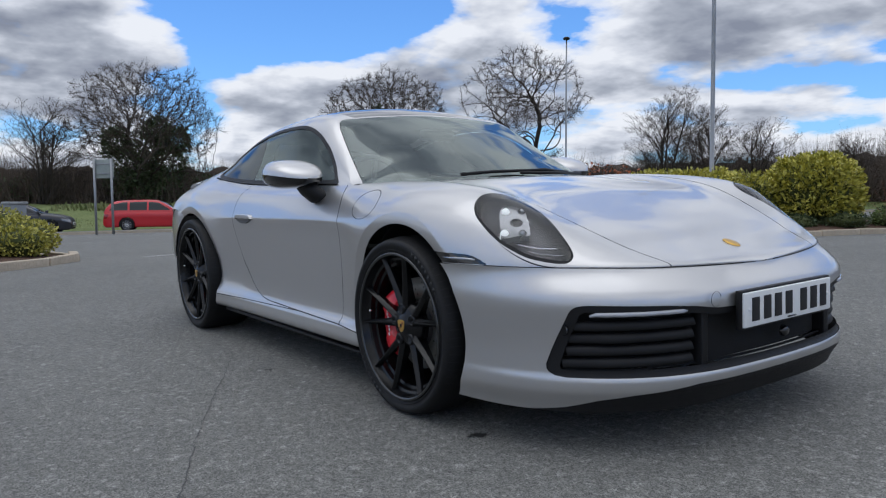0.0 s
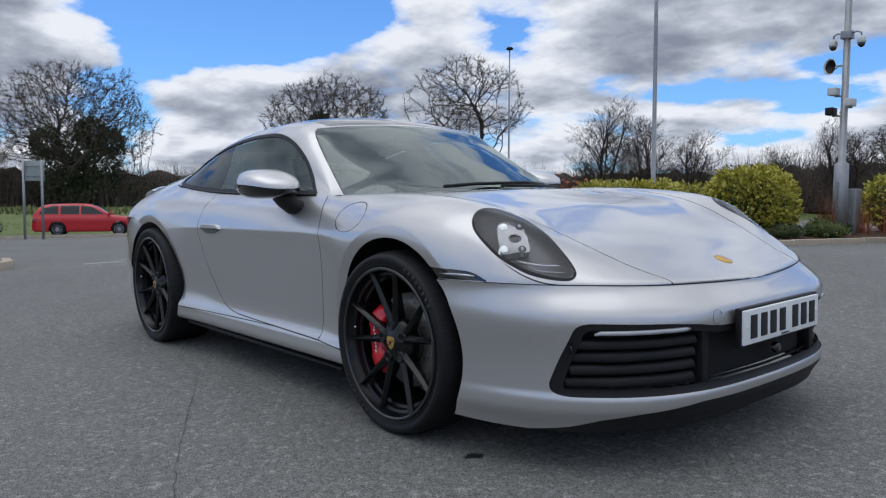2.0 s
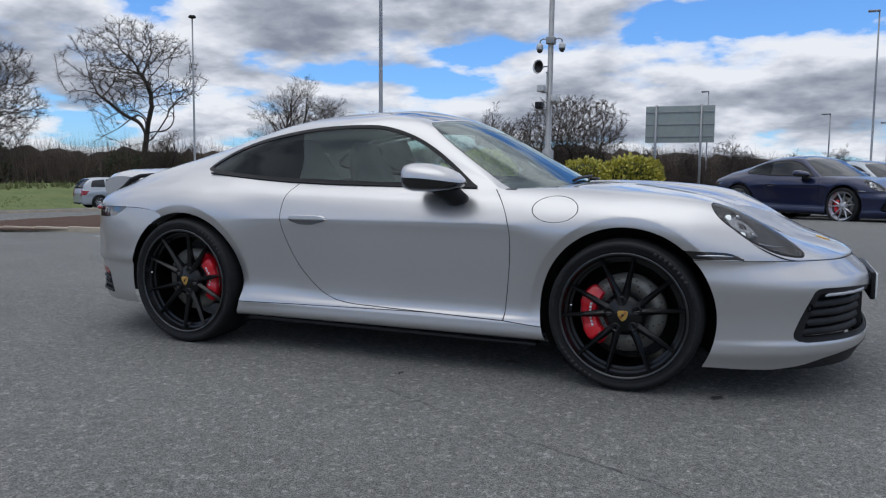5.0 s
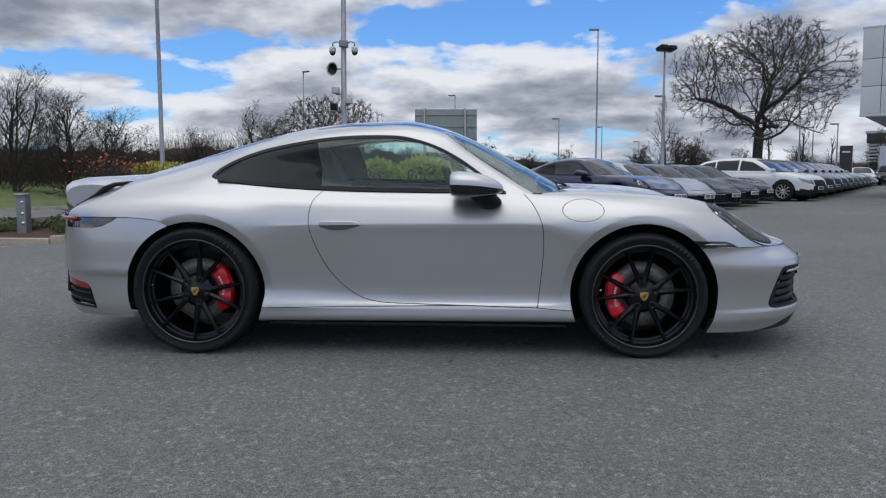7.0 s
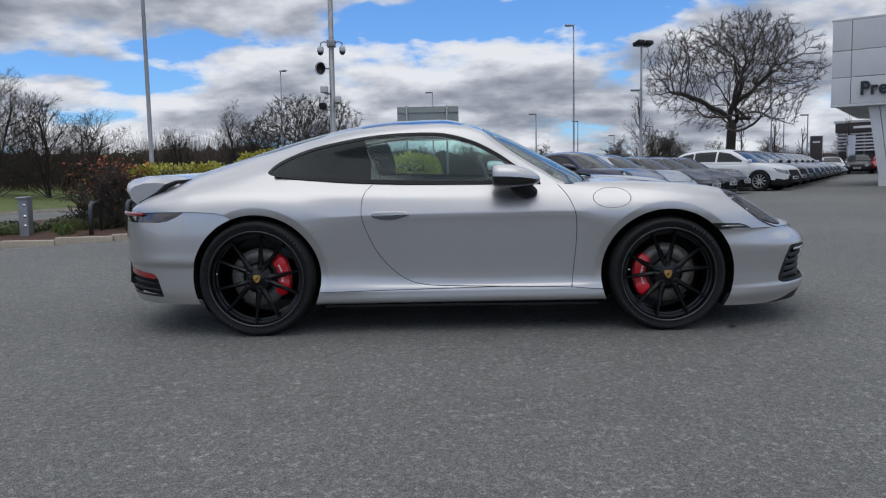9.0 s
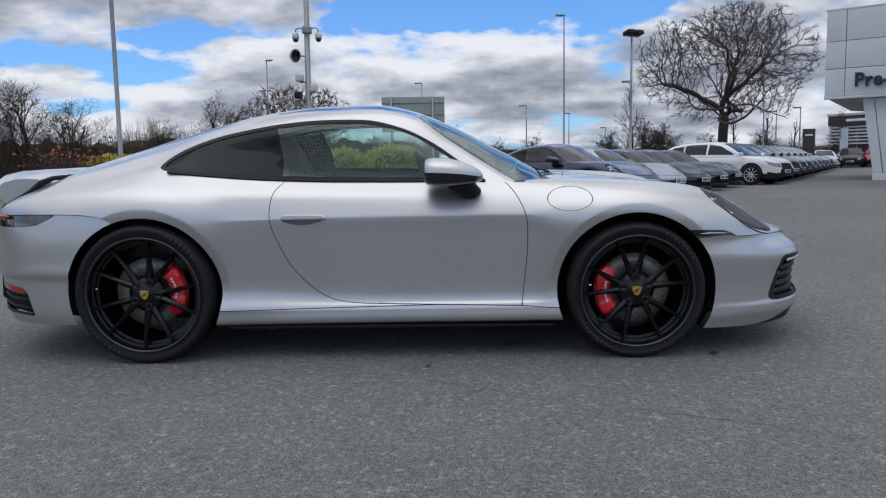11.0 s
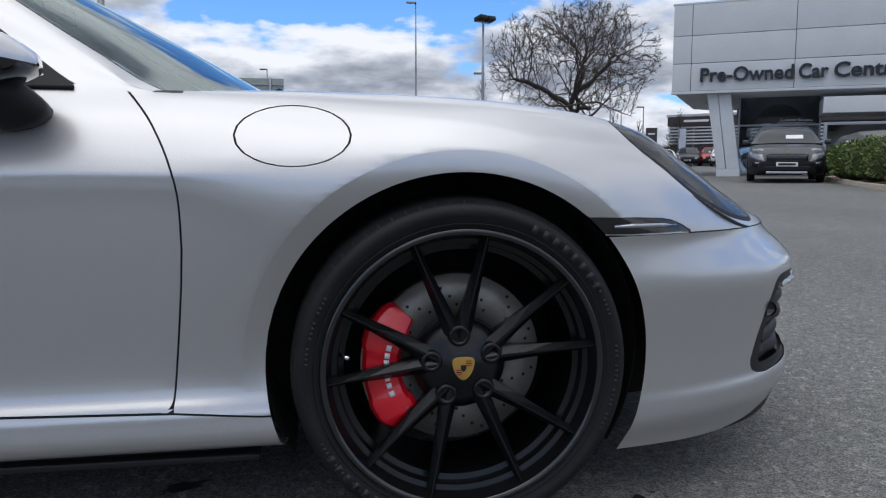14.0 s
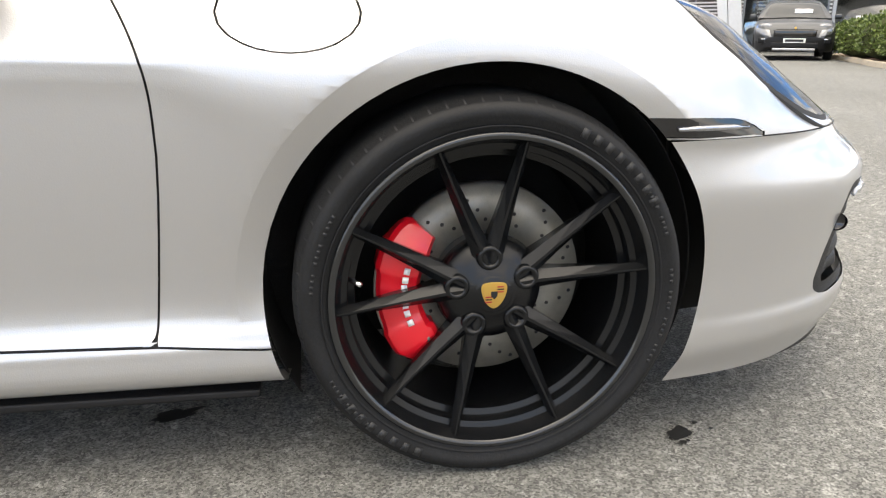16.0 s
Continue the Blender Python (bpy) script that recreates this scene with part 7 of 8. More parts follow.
def tree_mesh(seed, height, spread, trunk_r, fork=.28, limbs=7, wild=.35, levels=5, lift=.12, multi=1, droop=0.0, kids=(5, 5, 4, 4), crown=None):
    """Tapered trunk and limbs down to twigs, each a few-sided tube."""
    rr = random.Random(seed)
    V, F, T = [], [], []

    def limb(p, d, L, r, lev):
        n = 6 if lev == 0 else (5 if lev < 3 else 3)
        sides = 8 if lev == 0 else (5 if lev == 1 else (4 if lev == 2 else 3))
        pts, rad = [p.copy()], [r]
        for k in range(n):
            g = wild * (.35 if lev == 0 else 1)
            d = (d + Vector((rr.gauss(0, g), rr.gauss(0, g), rr.gauss(0, g) * .7 + lift * (1 if lev < 3 else .4) - droop * (lev > 2)))).normalized()
            p = p + d * L / n
            pts.append(p.copy())
            rad.append(max(.0055, r * (1 - .72 * (k + 1) / n)) if lev else r * (1 - .45 * (k + 1) / n))
        ref = (pts[1] - pts[0]).orthogonal().normalized()
        base = len(V)
        for j, q in enumerate(pts):
            t = (pts[min(j + 1, n)] - pts[max(j - 1, 0)]).normalized()
            ref = (ref - t * ref.dot(t)).normalized()
            s = t.cross(ref)
            for a in range(sides):
                an = 2 * math.pi * a / sides
                V.append((q + (ref * math.cos(an) + s * math.sin(an)) * rad[j])[:])
        for j in range(n):
            for a in range(sides):
                b = (a + 1) % sides
                (T if lev == 0 else F).append((base + j * sides + a, base + j * sides + b, base + (j + 1) * sides + b, base + (j + 1) * sides + a))
        if lev >= levels:
            return
        cnt = limbs if lev == 0 else kids[min(lev - 1, len(kids) - 1)]
        for c in range(cnt):
            lo = fork if lev == 0 else .25
            t = lo + (1 - lo) * (c + rr.uniform(.2, 1)) / cnt
            t = min(.98, t)
            j = min(n - 1, int(t * n))
            q = pts[j].lerp(pts[j + 1], t * n - j)
            dd = (pts[j + 1] - pts[j]).normalized()
            az = c * 2.4 + rr.uniform(-.6, .6)
            side_ = dd.orthogonal().normalized()
            side_ = Matrix.Rotation(az, 3, dd) @ side_
            ang = (rr.uniform(.75, 1.25) if c < cnt * .6 else rr.uniform(.35, .7)) if lev == 0 and multi == 1 else rr.uniform(.4, .95)
            nd = (dd * math.cos(ang) + side_ * math.sin(ang))
            if lev == 0:
                nL = spread * rr.uniform(.75, 1.1) * (1.05 - .35 * t)
            else:
                nL = L * rr.uniform(.42, .66) * (1.1 - .4 * t)
            limb(q, nd, nL, max(.0075, rad[j] * rr.uniform(.45, .62) if lev else trunk_r * rr.uniform(.32, .5)), lev + 1)
    for k in range(multi):
        off = Vector((rr.gauss(0, .25), rr.gauss(0, .25), 0)) if multi > 1 else Vector()
        d = Vector((rr.gauss(0, .12), rr.gauss(0, .12), 1)).normalized() if multi > 1 else Vector((rr.gauss(0, .04), rr.gauss(0, .04), 1)).normalized()
        limb(off + Vector((0, 0, -.3)), d, height * (.62 if multi == 1 else rr.uniform(.7, .95)), trunk_r * (1 if multi == 1 else rr.uniform(.6, 1)), 0)
    A = np.array(V)
    A *= height / A[:, 2].max()
    if crown:
        rad = np.hypot(A[:, 0], A[:, 1])
        q = crown / 2 / np.percentile(rad, 97)
        A[:, :2] *= (1 + (q - 1) * np.minimum(1.0, rad))[:, None]
    A = A.tolist()
    return pick_mesh(A, T), pick_mesh(A, F, TWIGBARK)


def crown_tree(seed, height, width, base, trunk_r, n_attr=900, step=.42, lean=0.0, stems=1, twigs=4, twig_len=.8, flat=.8, jitter=.13, power=.57, shellness=2.4, limbs=7, bend=.30, low=.15, clump=0.0):
    """A bare tree whose limbs grow towards points scattered in its crown, so that it fills a dome."""
    rng = np.random.RandomState(seed)
    v = rng.normal(size=(n_attr, 3))
    v /= np.linalg.norm(v, axis=1)[:, None]
    r = rng.uniform(size=n_attr) ** (1 / shellness)
    zc, hz = (height + base) / 2, (height - base) / 2
    lump = 1 + .16 * np.array([noise.noise(Vector(q) * 2.1 + Vector((seed, 0, 0))) for q in v])
    A = np.stack([v[:, 0] * width / 2 * r * lump, v[:, 1] * width / 2 * r * lump, zc + v[:, 2] * hz * r * np.where(v[:, 2] < 0, flat, 1.0) * lump], -1)
    if clump:
        A = A[[noise.noise(Vector(q) * clump + Vector((seed, 3, 0))) > -.10 for q in A]]
        n_attr = len(A)
    N, par = [], []
    for s in range(stems):
        p = np.array([rng.normal() * .3 * (stems > 1), rng.normal() * .3 * (stems > 1), -.3])
        d = np.array([rng.normal() * (.10 if stems > 1 else .02) + lean, rng.normal() * (.10 if stems > 1 else .02), 1.0])
        last = -1
        while p[2] < base * (1.0 if stems == 1 else rng.uniform(.6, 1.2)) + .2:
            N.append(p.copy())
            par.append(last)
            last = len(N) - 1
            d[:2] += rng.normal(size=2) * .05
            p = p + d / np.linalg.norm(d) * step
    # crooked main limbs from the head of the trunk, low ones spreading, high ones climbing
    heads = [k for k in range(len(N)) if k not in par and N[k][2] > base * .5]
    for q in range(limbs):
        k = heads[q % len(heads)]
        for _ in range(rng.randint(0, 3)):
            k = par[k] if par[k] >= 0 else k
        az, el = q * 2.4 + rng.uniform(-.4, .4), low + (1.35 - low) * (q + rng.uniform(0, 1)) / limbs
        d = np.array([math.cos(az) * math.cos(el), math.sin(az) * math.cos(el), math.sin(el)])
        reach = .78 / math.hypot(math.cos(el) / (width / 2), math.sin(el) / (height - N[k][2]))
        p = np.array(N[k])
        sway = rng.normal(size=3) * bend
        for _ in range(int(reach / step)):
            sway = .78 * sway + rng.normal(size=3) * bend * .62
            d = d + sway + np.array([0, 0, .02])
            d /= np.linalg.norm(d)
            p = p + d * step
            N.append(p.copy())
            par.append(k)
            k = len(N) - 1
    P = np.array(N)
    D = np.linalg.norm(A[:, None] - P[None], axis=2)
    near, dist = D.argmin(1), D.min(1)
    alive = np.ones(n_attr, bool)
    for it in range(90):
        use = alive & (dist < (height if it < 4 else 3.0))
        if not use.any():
            break
        grow = {}
        for i in np.nonzero(use)[0]:
            grow.setdefault(near[i], []).append(i)
        fresh = []
        for k, ids in grow.items():
            d = A[ids] - np.array(N[k])
            d = (d / np.linalg.norm(d, axis=1)[:, None]).mean(0) + rng.normal(size=3) * jitter
            d /= np.linalg.norm(d) + 1e-9
            q = np.array(N[k]) + d * step
            fresh.append(q)
            N.append(q)
            par.append(k)
        F_ = np.array(fresh)
        D = (A * A).sum(1)[:, None] + (F_ * F_).sum(1)[None] - 2 * A @ F_.T
        a = D.argmin(1)
        m = np.sqrt(np.maximum(D[np.arange(n_attr), a], 0))
        better = m < dist
        near[better] = len(N) - len(fresh) + a[better]
        dist = np.minimum(dist, m)
        alive &= dist > step * 1.15
        if len(N) > 15000:
            break
    n = len(N)
    Q = np.array(N)
    pa = np.array(par)
    inner = pa >= 0
    for _ in range(3):
        acc, cnt = np.zeros_like(Q), np.zeros(n)
        np.add.at(acc, pa[inner], Q[inner])
        np.add.at(cnt, pa[inner], 1)
        has = inner & (cnt > 0)
        Q[has] = .5 * Q[has] + .25 * Q[pa[has]] + .25 * acc[has] / cnt[has][:, None]
    N = list(Q)
    tips = np.zeros(n)
    kids = np.zeros(n, int)
    for i in range(n):
        if par[i] >= 0:
            kids[par[i]] += 1
    tips[kids == 0] = 1
    for i in range(n - 1, -1, -1):
        if par[i] >= 0:
            tips[par[i]] += tips[i]
    rad = np.minimum(trunk_r * .82, np.maximum(.009, trunk_r * (tips / tips.max()) ** power))
    V, F, T = [], [], []
    ref0 = Vector((1, .31, .12))
    ring = {}

    def put(i, d, rr_, p):
        s = (ref0 - d * ref0.dot(d)).normalized()
        t = d.cross(s)
        k = len(V)
        c = 6 if rr_ > .08 else 4
        for a in range(4):
            an = math.pi * a / 2
            V.append((Vector(p) + (s * math.cos(an) + t * math.sin(an)) * rr_)[:])
        return k
    for i in range(n):
        if par[i] < 0:
            ring[i] = put(i, Vector((0, 0, 1)), rad[i] * 1.25, N[i])
            continue
        d = Vector(N[i] - N[par[i]]).normalized()
        ring[i] = put(i, d, rad[i], N[i])
        a, b = ring[par[i]], ring[i]
        for j in range(4):
            (T if rad[i] > trunk_r * .3 else F).append((a + j, a + (j + 1) % 4, b + (j + 1) % 4, b + j))
    rr = random.Random(seed)
    for i in range(n):
        if tips[i] <= 5 and par[i] >= 0:
            d = Vector(N[i] - N[par[i]]).normalized()
            for _ in range(twigs):
                e = (d + Vector((rr.gauss(0, .5), rr.gauss(0, .5), rr.gauss(0, .4) + .1))).normalized()
                L, w = twig_len * rr.uniform(.6, 1.5), .0092
                s = e.orthogonal().normalized()
                t = e.cross(s)
                k = len(V)
                p = Vector(N[i])
                m = p + e * L * .5 + Vector((rr.gauss(0, .05), rr.gauss(0, .05), rr.gauss(0, .05)))
                for c in (p + s * w, p - s * w * .6 + t * w, p - s * w * .6 - t * w, m + s * w * .7, m - s * w * .4 + t * w * .7, m - s * w * .4 - t * w * .7, m + (e + Vector((rr.gauss(0, .3), rr.gauss(0, .3), rr.gauss(0, .3)))).normalized() * L * .5):
                    V.append(c[:])
                F += [(k, k + 1, k + 4, k + 3), (k + 1, k + 2, k + 5, k + 4), (k + 2, k, k + 3, k + 5), (k + 3, k + 4, k + 6), (k + 4, k + 5, k + 6), (k + 5, k + 3, k + 6)]
    return pick_mesh(V, T), pick_mesh(V, F, TWIGBARK)


def tree(name, label, me, x, y, scale=1.0, turn=0, ivy=None, group="bare trees", z=None):
    root = empty(name, pose(x, y, gz(x, y) if z is None else z, 0, 0, turn) @ Matrix.Diagonal((scale, scale, scale, 1)))
    tagged(root, label, "tree", group)
    for nm, m_ in zip(("trunk", "crown"), me):
        ob = new(nm, m_)
        ob.parent = root
    if ivy:
        rr = random.Random(ivy[0])

        def mass():
            c = ivy[1][rr.randrange(len(ivy[1]))]
            v = Vector((rr.gauss(0, 1), rr.gauss(0, 1), rr.gauss(0, 1))).normalized()
            k = c[3] * rr.uniform(.55, 1.0) * (1 + .3 * noise.noise(v * 3 + Vector(c[:3])))
            return Vector(c[:3]) + Vector((v.x, v.y, v.z * 1.15)) * k, v
        iv = new("ivy", leaf_mass(ivy[2], mass, .24, rr))
        iv.data.materials.append(DARKLEAF)
        iv.parent = root
        iv["label"] = "dense dark ivy on the limbs"
    return root


OAK = crown_tree(3, 12.4, 13.8, 4.3, .52, 6200, .29, twigs=5, twig_len=.42, flat=1.1, jitter=.18, power=.57, shellness=2.5, limbs=10, bend=.26, low=-.02, clump=.24)
OAKB = crown_tree(8, 14.0, 10.4, 5.2, .34, 3400, .36, twigs=6, twig_len=.5, jitter=.18, power=.56, limbs=8, bend=.28, clump=.35)
ROUND = crown_tree(12, 12.0, 11.2, 2.6, .40, 4800, .36, twigs=7, twig_len=.5, jitter=.18, power=.60, limbs=10, bend=.25)
FAROAK = crown_tree(21, 7.8, 9.0, 2.0, .28, 3200, .27, twigs=6, twig_len=.38, jitter=.18, power=.58, limbs=9, bend=.26, low=0.0)
CLUMP = tree_mesh(31, 9.0, 3.4, .10, .10, 9, .12, 4, .15, multi=5, kids=(6, 5, 4), crown=7.0)
FAN = tree_mesh(37, 6.4, 2.8, .10, .04, 14, .12, 4, .18, multi=3, kids=(6, 6, 4), crown=4.4)
SLIM = tree_mesh(41, 6.0, 1.1, .07, .2, 10, .15, 3, .2, kids=(4, 4))
SCRUB = tree_mesh(51, 5.0, 2.2, .07, .08, 10, .3, 4, .06, multi=4, kids=(6, 6, 4), crown=4.6)

tree("oak_tree", "large bare oak tree with spreading twisted limbs", OAK, 20.5, 52.5, .98, 20)
tree("ivy_tree", "bare round-crowned tree thick with dark ivy", ROUND, -55.4, 12.4, 1.0, 0, (5, [(0, 0, 3.2, 2.1), (.3, -1.6, 4.0, 1.7), (.2, 1.7, 4.3, 1.6), (0, .4, 5.4, 1.5), (0, -2.0, 6.0, 1.0), (.3, 1.0, 6.9, 1.0), (0, 2.6, 6.3, .9), (0, -.8, 2.0, 1.9), (0, 1.6, 2.2, 1.8)], 13000))
tree("ivy_tree", "bare tree with ivy climbing its middle limbs", ROUND, -51.7, 31.9, 1.06, 130, (6, [(0, 0, 4.0, 1.3), (.2, .9, 5.6, 1.1), (0, 1.3, 7.0, 1.0), (.1, -.9, 5.4, 1.0), (0, .8, 8.2, .8), (0, -1.8, 3.4, 1.0)], 6500))
tree("oak_tree", "tall bare oak with an open leaning crown", OAKB, -44.5, 41.4, 1.04, 75)
tree("oak_tree", "bare spreading oak beyond the planting bed", FAROAK, -12.0, 54.2, 1.0, 0)
for x, y, s, t in ((-54.7, 5.2, .98, 0), (-57, -2, .9, 80), (-60, -9, 1.0, 140), (-29.2, 40.8, 1.0, 40), (-26.8, 43.0, .86, 200), (-26.6, 48.4, .78, 90), (-35, 46, .6, 20), (-20.5, 50, .6, 150), (-40, 40, .62, 70)):
    tree("bare_tree", "bare multi-stemmed tree in the scrub belt", CLUMP, x, y, s, t)
tree("bare_tree", "bare fan-shaped young tree", FAN, -13.7, 43.2, 1.0, 0)
for x, y, s, t in ((11.4, 41.0, .95, 0), (23.0, 57.0, .85, 50), (26.0, 58.0, .85, 90), (13.5, 52, .5, 30), (29.0, 60, .7, 120), (31.5, 57, .8, 10), (19, 64, .7, 77)):
    tree("slim_tree", "slim bare young tree", SLIM, x, y, s, t, group="slim trees")
for x, y, s, t in ((15.5, 55, .95, 0), (17.5, 57, .9, 60), (13.5, 59, .8, 120), (4.5, 62, .7, 40), (8, 66, .8, 80), (1, 60, .75, 10), (-3, 58, .8, 70), (-6.5, 57, .85, 200), (21.5, 58, .7, 20), (29, 66, .8, 60), (34, 62, .8, 140)):
    tree("bare_shrub", "bare brown scrub shrub in the distance", SCRUB, x, y, s, t, group="scrub shrubs")
# berry-brown small tree beside the big sign
tree("bare_shrub", "small russet-twigged tree beside the sign", SCRUB, 1.2, 33.5, .62, 33, group="scrub shrubs")

# rust-leaved shrub by the hoops
root = tree("bamboo_shrub", "loose rust-leaved shrub with thin bare stems", tree_mesh(61, 1.62, .62, .010, .10, 13, .26, 3, .12, multi=16, kids=(5, 4), crown=1.9), -5.75, 9.0, 1.0, 0, group="")
root["category"] = "shrub"
rr_ = random.Random(9)
def rust():
    a, r = rr_.uniform(0, 6.28), rr_.uniform(.1, .85)
    z = rr_.uniform(.95, 1.62) - .25 * r
    return Vector((math.cos(a) * r, math.sin(a) * r, z)), Vector((math.cos(a), math.sin(a), .3)).normalized()
lv = new("leaves", leaf_mass(420, rust, .07, rr_))
lv.data.materials.append(RUSTLEAF)
lv.parent = root

# scrub belt: dense brown thicket round the site
BELT = catmull([(-66, -34), (-60, -6), (-57, 12), (-53, 27), (-45, 41), (-33, 50), (-20, 56), (-5, 62), (14, 70), (45, 84)], 220)
seg = np.r_[0, np.cumsum(np.hypot(*np.diff(BELT, axis=0).T))]
rr = random.Random(17)
V, F = [], []
for _ in range(24000):
    s = rr.uniform(0, seg[-1])
    p = Vector((np.interp(s, seg, BELT[:, 0]) + rr.gauss(0, 1.6), np.interp(s, seg, BELT[:, 1]) + rr.gauss(0, 1.6), 0))
    fall = 1.0 if s < 115 else max(.42, 1 - (s - 115) / 40)
    top = (4.3 + 1.3 * noise.noise(Vector((s * .12, 3, 0))) + .6 * noise.noise(Vector((s * .5, 7, 0)))) * rr.uniform(.55, 1.12) * fall
    z0 = gz(p.x, p.y) + 1.0
    p.z = z0 - .2
    d = Vector((rr.gauss(0, .25), rr.gauss(0, .25), 1)).normalized()
    for b in range(3):
        k = len(V)
        q = p + d * top * (0 if b == 0 else rr.uniform(.25, .6))
        e = (d + Vector((rr.gauss(0, .35), rr.gauss(0, .35), 0)) * (b > 0)).normalized()
        L = top if b == 0 else top * rr.uniform(.3, .5)
        wd = rr.uniform(.018, .035) if b == 0 else .014
        sx = Vector((rr.gauss(0, 1), rr.gauss(0, 1), 0)).normalized()
        sy = sx.cross(e)
        for cpt in (q + sx * wd, q - sx * wd * .5 + sy * wd * .8, q - sx * wd * .5 - sy * wd * .8, q + e * L):
            V.append(cpt[:])
        F += [(k, k + 1, k + 3), (k + 1, k + 2, k + 3), (k + 2, k, k + 3)]
me = bpy.data.meshes.new("thicket")
me.from_pydata(V, [], F)
me.materials.append(TWIG)
ob = new("thicket", me)
tagged(ob, "belt of dense bare brown scrub", "scrub", kind="stuff")
# solid filler sheet within the belt; its dark browns paint the shade between stems
THICK_SHADE = mat("thicket_shade", (0.040, 0.030, 0.024), 1.0, scale=1.5, tones=((0.035, 0.026, 0.02), (0.10, 0.075, 0.058)), bump=0.4, bump_scale=6)
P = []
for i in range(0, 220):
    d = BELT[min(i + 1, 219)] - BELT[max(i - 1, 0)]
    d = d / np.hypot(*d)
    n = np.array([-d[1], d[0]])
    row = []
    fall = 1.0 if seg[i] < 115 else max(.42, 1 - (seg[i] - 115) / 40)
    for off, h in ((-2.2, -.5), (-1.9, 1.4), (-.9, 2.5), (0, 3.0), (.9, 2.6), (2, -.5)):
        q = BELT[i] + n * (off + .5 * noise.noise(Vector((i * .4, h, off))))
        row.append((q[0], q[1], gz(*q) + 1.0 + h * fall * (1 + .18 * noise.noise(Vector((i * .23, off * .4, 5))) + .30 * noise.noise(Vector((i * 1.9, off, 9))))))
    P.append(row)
tagged(bm_object("thicket_heart", grid_bm(np.array(P)), THICK_SHADE), "solid filler in the scrub belt, coloured dark for the shade between stems", "scrub", kind="stuff")
# evergreen patches in the belt
rr = random.Random(23)
spots = [(rr.uniform(30, 118), rr.uniform(1.0, 2.2), rr.uniform(.7, 1.7)) for _ in range(46)]
def green():
    s, h, r = spots[rr.randrange(len(spots))]
    v = Vector((rr.gauss(0, 1), rr.gauss(0, 1), rr.gauss(0, .8))).normalized()
    p = Vector((np.interp(s, seg, BELT[:, 0]), np.interp(s, seg, BELT[:, 1]), 0))
    inward = Vector((20, 0, 0)) - p
    p += inward.normalized() * 1.6
    p.z = gz(p.x, p.y) + .8 + h
    return p + v * r * rr.uniform(.6, 1.1), v
ob = new("evergreen_scrub", leaf_mass(14000, green, .22, rr))
ob.data.materials.append(DARKLEAF)
tagged(ob, "dark evergreen patches within the scrub belt", "scrub", kind="stuff")
# far fence-line trees on the horizon
V, F = [], []
for _ in range(9000):
    a = rr.uniform(radians(20), radians(175))
    D = rr.uniform(150, 220)
    p = Vector((D * math.cos(a), D * math.sin(a), -.5))
    h = (4.5 + 3.0 * noise.noise(Vector((a * 14, 0, 0)))) * rr.uniform(.5, 1.1)
    k = len(V)
    w = rr.uniform(.15, .45)
    t = Vector((-math.sin(a), math.cos(a), 0))
    V += [(p - t * w)[:], (p + t * w)[:], (p + Vector((rr.gauss(0, .6), rr.gauss(0, .6), h)))[:]]
    F.append((k, k + 1, k + 2))
me = bpy.data.meshes.new("far_woods")
me.from_pydata(V, [], F)
me.materials.append(TWIG)
ob = new("far_woods", me)
tagged(ob, "far belt of bare trees on the horizon", "woods", kind="stuff")

# ---- showroom ----
CLAD = mat("pale_grey_cladding", (0.62, 0.63, 0.64), 0.5, 0.0, vary=0.05, scale=1.2)
SOFFIT = mat("soffit_panel", (0.5, 0.51, 0.52), 0.6, vary=0.05, scale=2)
FRAMEGREY = mat("grey_aluminium_frame", (0.33, 0.34, 0.35), 0.4, 0.5)
SHOPGLASS = glass("showroom_glass", (0.85, 0.90, 0.92), 0.72, 1.8)
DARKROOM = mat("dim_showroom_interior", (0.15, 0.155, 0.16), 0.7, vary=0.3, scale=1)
LETTER = mat("dark_letter_face", (0.012, 0.013, 0.018), 0.35)
ob_dir = math.degrees(math.atan2(-3.65, 5.85))
SHOW = pose(14.85, 24.2, 0.30, 0, 0, ob_dir)       # x along the fascia, y back into the building
show = empty("showroom", SHOW)
tagged(show, "pale grey clad car showroom with a canopy and glazed entrance", "building")
FZ, FH, FL = 3.12, 3.08, 16.0
# fascia panels with recessed joints
cols = [0, .66, 4.09, 7.6, 11.1, 14.6, FL]
rows_ = [FZ, FZ + .99, FZ + 1.98, FZ + FH]
for a, b in zip(cols, cols[1:]):
    for c, d in zip(rows_, rows_[1:]):
        part("fascia_panel", box(b - a - .02, .10, d - c - .02, .006, ((a + b) / 2, 0, (c + d) / 2)), CLAD, show)
part("fascia_back", box(FL - .02, .06, FH - .02, 0, (FL / 2, .05, FZ + FH / 2)), GAP, show)
part("parapet_cap", box(FL + .06, .3, .07, .01, (FL / 2, .1, FZ + FH + .035)), CLAD, show)
part("fascia_return", box(.10, 9, FH, .01, (.05, 4.5 + .07, FZ + FH / 2)), CLAD, show)
part("fascia_lip", box(FL, .14, .10, .01, (FL / 2, .0, FZ - .05)), CLAD, show)
part("soffit", extrude_poly([(0.02, FZ - .02), (FL, FZ - .02), (FL, FZ - .12), (1.3, FZ - .12)], .09, 9), SOFFIT, show)
part("roof", box(FL, 9, .2, 0, (FL / 2, 4.6, FZ + FH - .3)), SOFFIT, show)
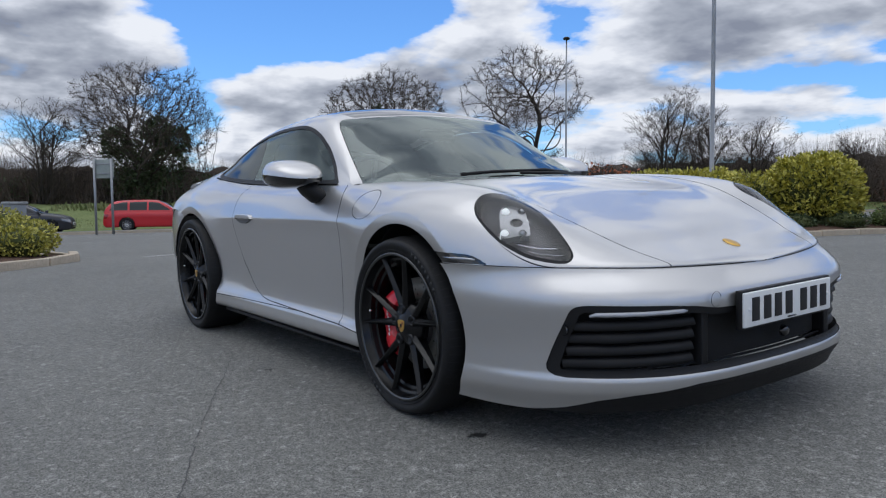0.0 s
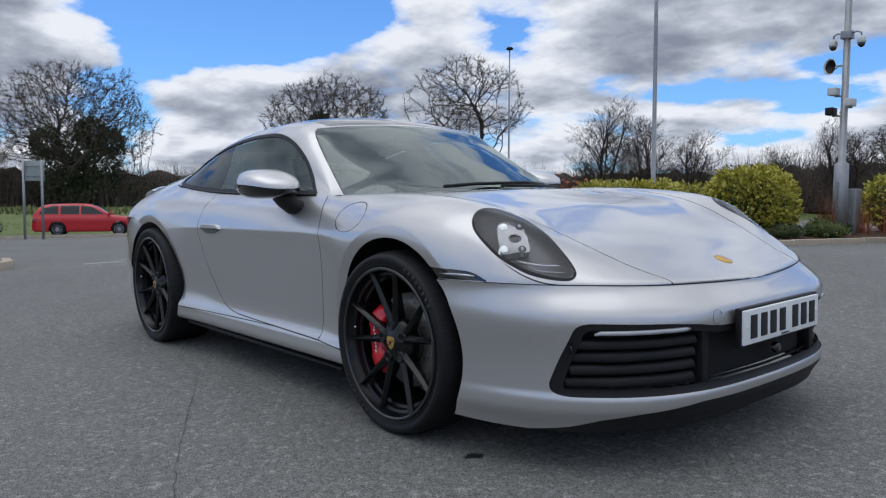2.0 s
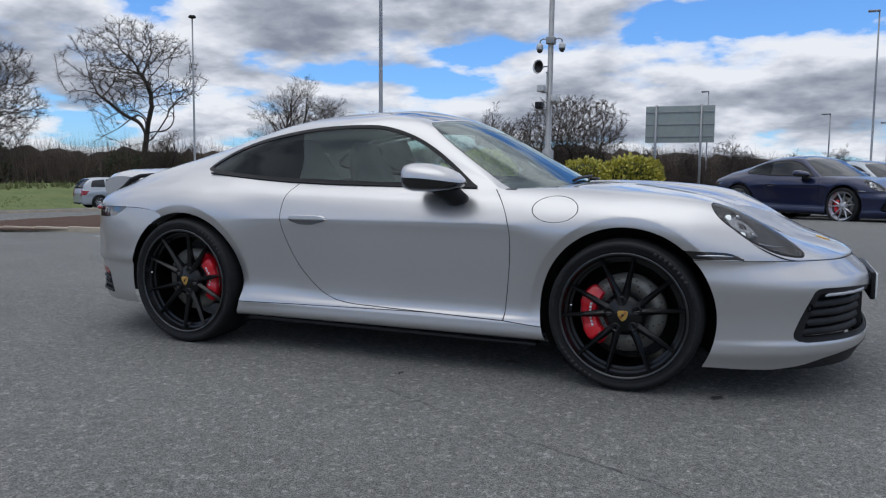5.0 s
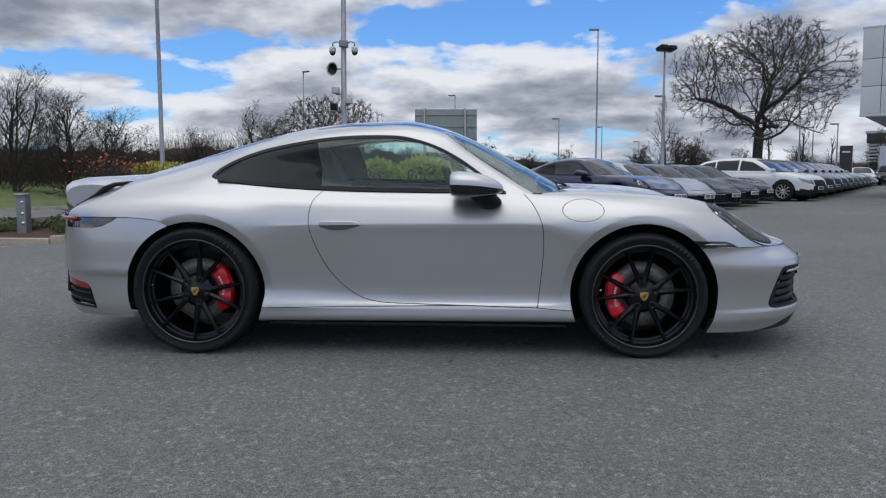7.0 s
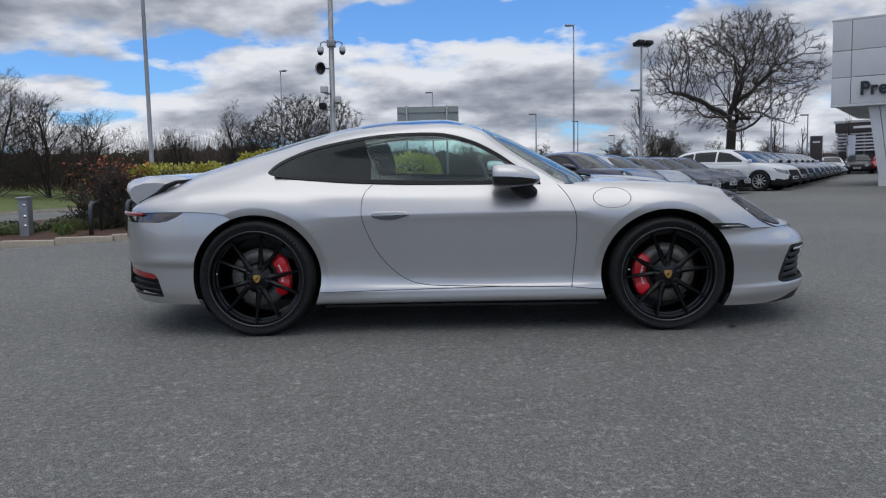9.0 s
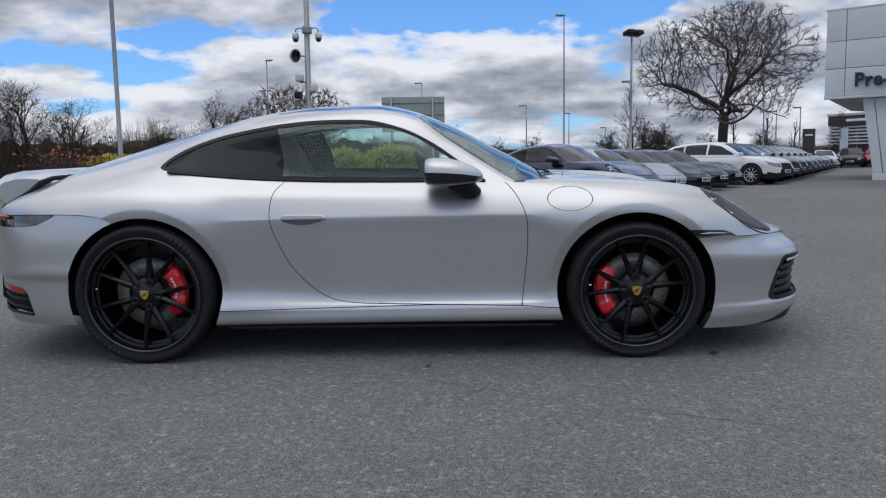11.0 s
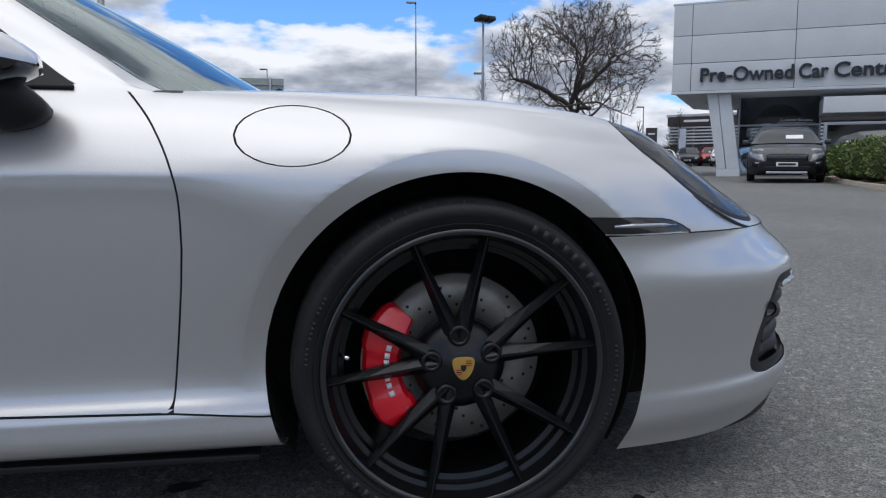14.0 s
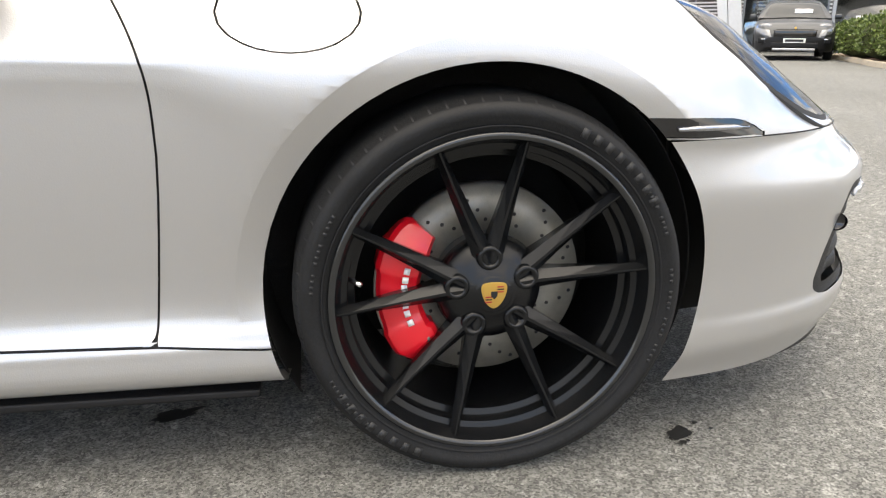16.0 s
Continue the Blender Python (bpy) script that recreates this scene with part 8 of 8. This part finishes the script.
# raking column
cz0 = -.35
part("raking_column", extrude_poly([(1.22, FZ - .05), (1.58, FZ - .05), (1.97, cz0 + .65), (1.66, cz0 + .65)], .25, .95, .01), CLAD, show, "raking clad column")
part("raking_column", extrude_poly([(1.60, FZ - .05), (2.02, FZ - .05), (2.44, cz0 + .65), (1.99, cz0 + .65)], .27, .95, .01), CLAD, show)
part("column_foot", box(.80, .75, .66, .01, (2.05, .6, cz0 + .31)), CLAD, show)
# glazing under the canopy
GX0, GX1 = 2.3, 5.1
pane = part("glass_wall", box(GX1 - GX0, .02, FZ + .3, 0, ((GX0 + GX1) / 2, 2.2, FZ / 2 - .15)), SHOPGLASS, show, "large clear showroom glazing")
pane.visible_shadow = False
for gx in (GX0, GX1):
    part("mullion", box(.07, .12, FZ + .3, .006, (gx, 2.2, FZ / 2 - .15)), FRAMEGREY, show)
part("transom", box(GX1 - GX0, .10, .07, .006, ((GX0 + GX1) / 2, 2.2, 1.95)), FRAMEGREY, show)
part("entrance_sign_bar", box(1.3, .02, .02, 0, (4.3, 2.12, 2.02)), WHITE, show)
tx = text_mesh("Customer Entrance", .145, .004)
bmesh.ops.rotate(tx, matrix=Matrix.Rotation(radians(90), 3, "X"), verts=tx.verts)
bmesh.ops.translate(tx, vec=(4.3, 2.14, 2.13), verts=tx.verts)
part("entrance_lettering", tx, WHITE, show, smooth=False)
part("ceiling_screen", box(1.25, .08, .55, .01, (3.95, 3.4, 2.62)), GLOSSBLACK, show, "dark hanging display screen")
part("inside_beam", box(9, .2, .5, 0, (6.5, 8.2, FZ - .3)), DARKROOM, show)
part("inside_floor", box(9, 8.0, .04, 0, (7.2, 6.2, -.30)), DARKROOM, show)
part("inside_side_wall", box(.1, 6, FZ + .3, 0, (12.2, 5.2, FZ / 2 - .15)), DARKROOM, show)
# entrance lobby
part("lobby_header", box(6.5, 2.5, .55, .02, (5.05 + 3.25, 1.2, FZ - .62)), mat("white_render_panel", (0.66, 0.67, 0.68), 0.5, vary=0.03, scale=2), show, "white lobby canopy panel")
for gx in (5.15, 7.2, 9.3):
    part("lobby_post", box(.11, .11, 2.2, .008, (gx, -.02, .78)), FRAMEGREY, show)
part("lobby_rail", box(4.2, .10, .10, .006, (7.2, -.02, 1.86)), FRAMEGREY, show)
p2 = part("lobby_glass", box(4.1, .02, 2.1, 0, (7.2, -.02, .78)), SHOPGLASS, show, "glazed sliding lobby doors")
p2.visible_shadow = False
part("door_notice", box(.28, .01, .24, 0, (5.95, -.05, 1.15)), WHITE, show, "small white door notice")
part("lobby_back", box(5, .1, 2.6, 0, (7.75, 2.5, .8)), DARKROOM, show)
# letters
sign = empty("fascia_sign", SHOW)
tagged(sign, "dark raised lettering on the showroom fascia", "sign")
for word, cx, wdt in (("Pre-Owned", 2.53, 3.07), ("Car", 4.67, .92), ("Centre", 6.35, 2.08)):
    tx = text_mesh(word, .69, .05, .013)
    xs_ = [v.co.x for v in tx.verts]
    k = wdt / (max(xs_) - min(xs_))
    bmesh.ops.scale(tx, vec=(k, 1.0, 1), verts=tx.verts)
    bmesh.ops.rotate(tx, matrix=Matrix.Rotation(radians(90), 3, "X"), verts=tx.verts)
    bmesh.ops.translate(tx, vec=(cx, -.12, FZ + .52), verts=tx.verts)
    part("lettering", tx, LETTER, sign, smooth=False)

# second showroom further off
far_b = empty("far_showroom", pose(32.65, 61.9, .66, 0, 0, -48))
tagged(far_b, "distant low showroom with a brown fascia and louvred front", "building")
BROWN = mat("brown_fascia_panel", (0.050, 0.040, 0.036), 0.5, vary=0.1, scale=1)
LOUVRE = mat("white_louvre", (0.55, 0.57, 0.58), 0.5)
part("fascia", box(24, .4, .80, .02, (12, 0, 3.93)), BROWN, far_b)
part("roof_edge", box(24.2, .5, .22, .02, (12, 0, 4.45)), LOUVRE, far_b)
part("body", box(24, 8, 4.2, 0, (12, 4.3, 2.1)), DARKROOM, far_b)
for kz in np.linspace(2.0, 3.4, 6):
    part("louvre", box(24, .12, .13, .01, (12, -.05, kz)), LOUVRE, far_b)
for kx in np.linspace(.2, 23.8, 12):
    part("mullion", box(.08, .1, 3.5, .01, (kx, -.02, 1.75)), FRAMEGREY, far_b)
part("logo_bar", box(2.2, .03, .20, .02, (2.6, -.22, 3.95)), WHITE, far_b, "plain pale sign bar")
for x, y in ((31.2, 56.9), (33.6, 48.6), (36.8, 52.4)):
    fl = empty("banner_flag", pose(x, y, gz(x, y), 0, 0, -20))
    tagged(fl, "white and blue banner flag on a pole", "flag", "banner flags")
    part("pole", tube([(0, 0, 0), (0, 0, 3.2)], .03, 8), GALV, fl)
    part("banner", grid_bm(np.array([[(.05 + .55 * u, .05 * math.sin(3 * v_ + 2 * u), 1.4 + 1.7 * v_) for v_ in np.linspace(0, 1, 9)] for u in np.linspace(0, 1, 6)])), mat("banner_cloth", (0.6, 0.64, 0.72), 0.7, vary=0.1, scale=2), fl)
tot = empty("totem_sign", pose(26.4, 51.5, gz(26.4, 51.5), 0, 0, -25))
tagged(tot, "tall dark brown totem sign with a plain pale mark", "sign")
part("slab", box(.80, .25, 2.95, .03, (0, 0, 1.475)), BROWN, tot)
part("mark", box(.5, .02, .12, .01, (0, -.135, 2.5)), WHITE, tot)
for s in (-1, 1):
    part("edge", box(.03, .27, 2.95, .01, (s * .41, 0, 1.475)), FRAMEGREY, tot)
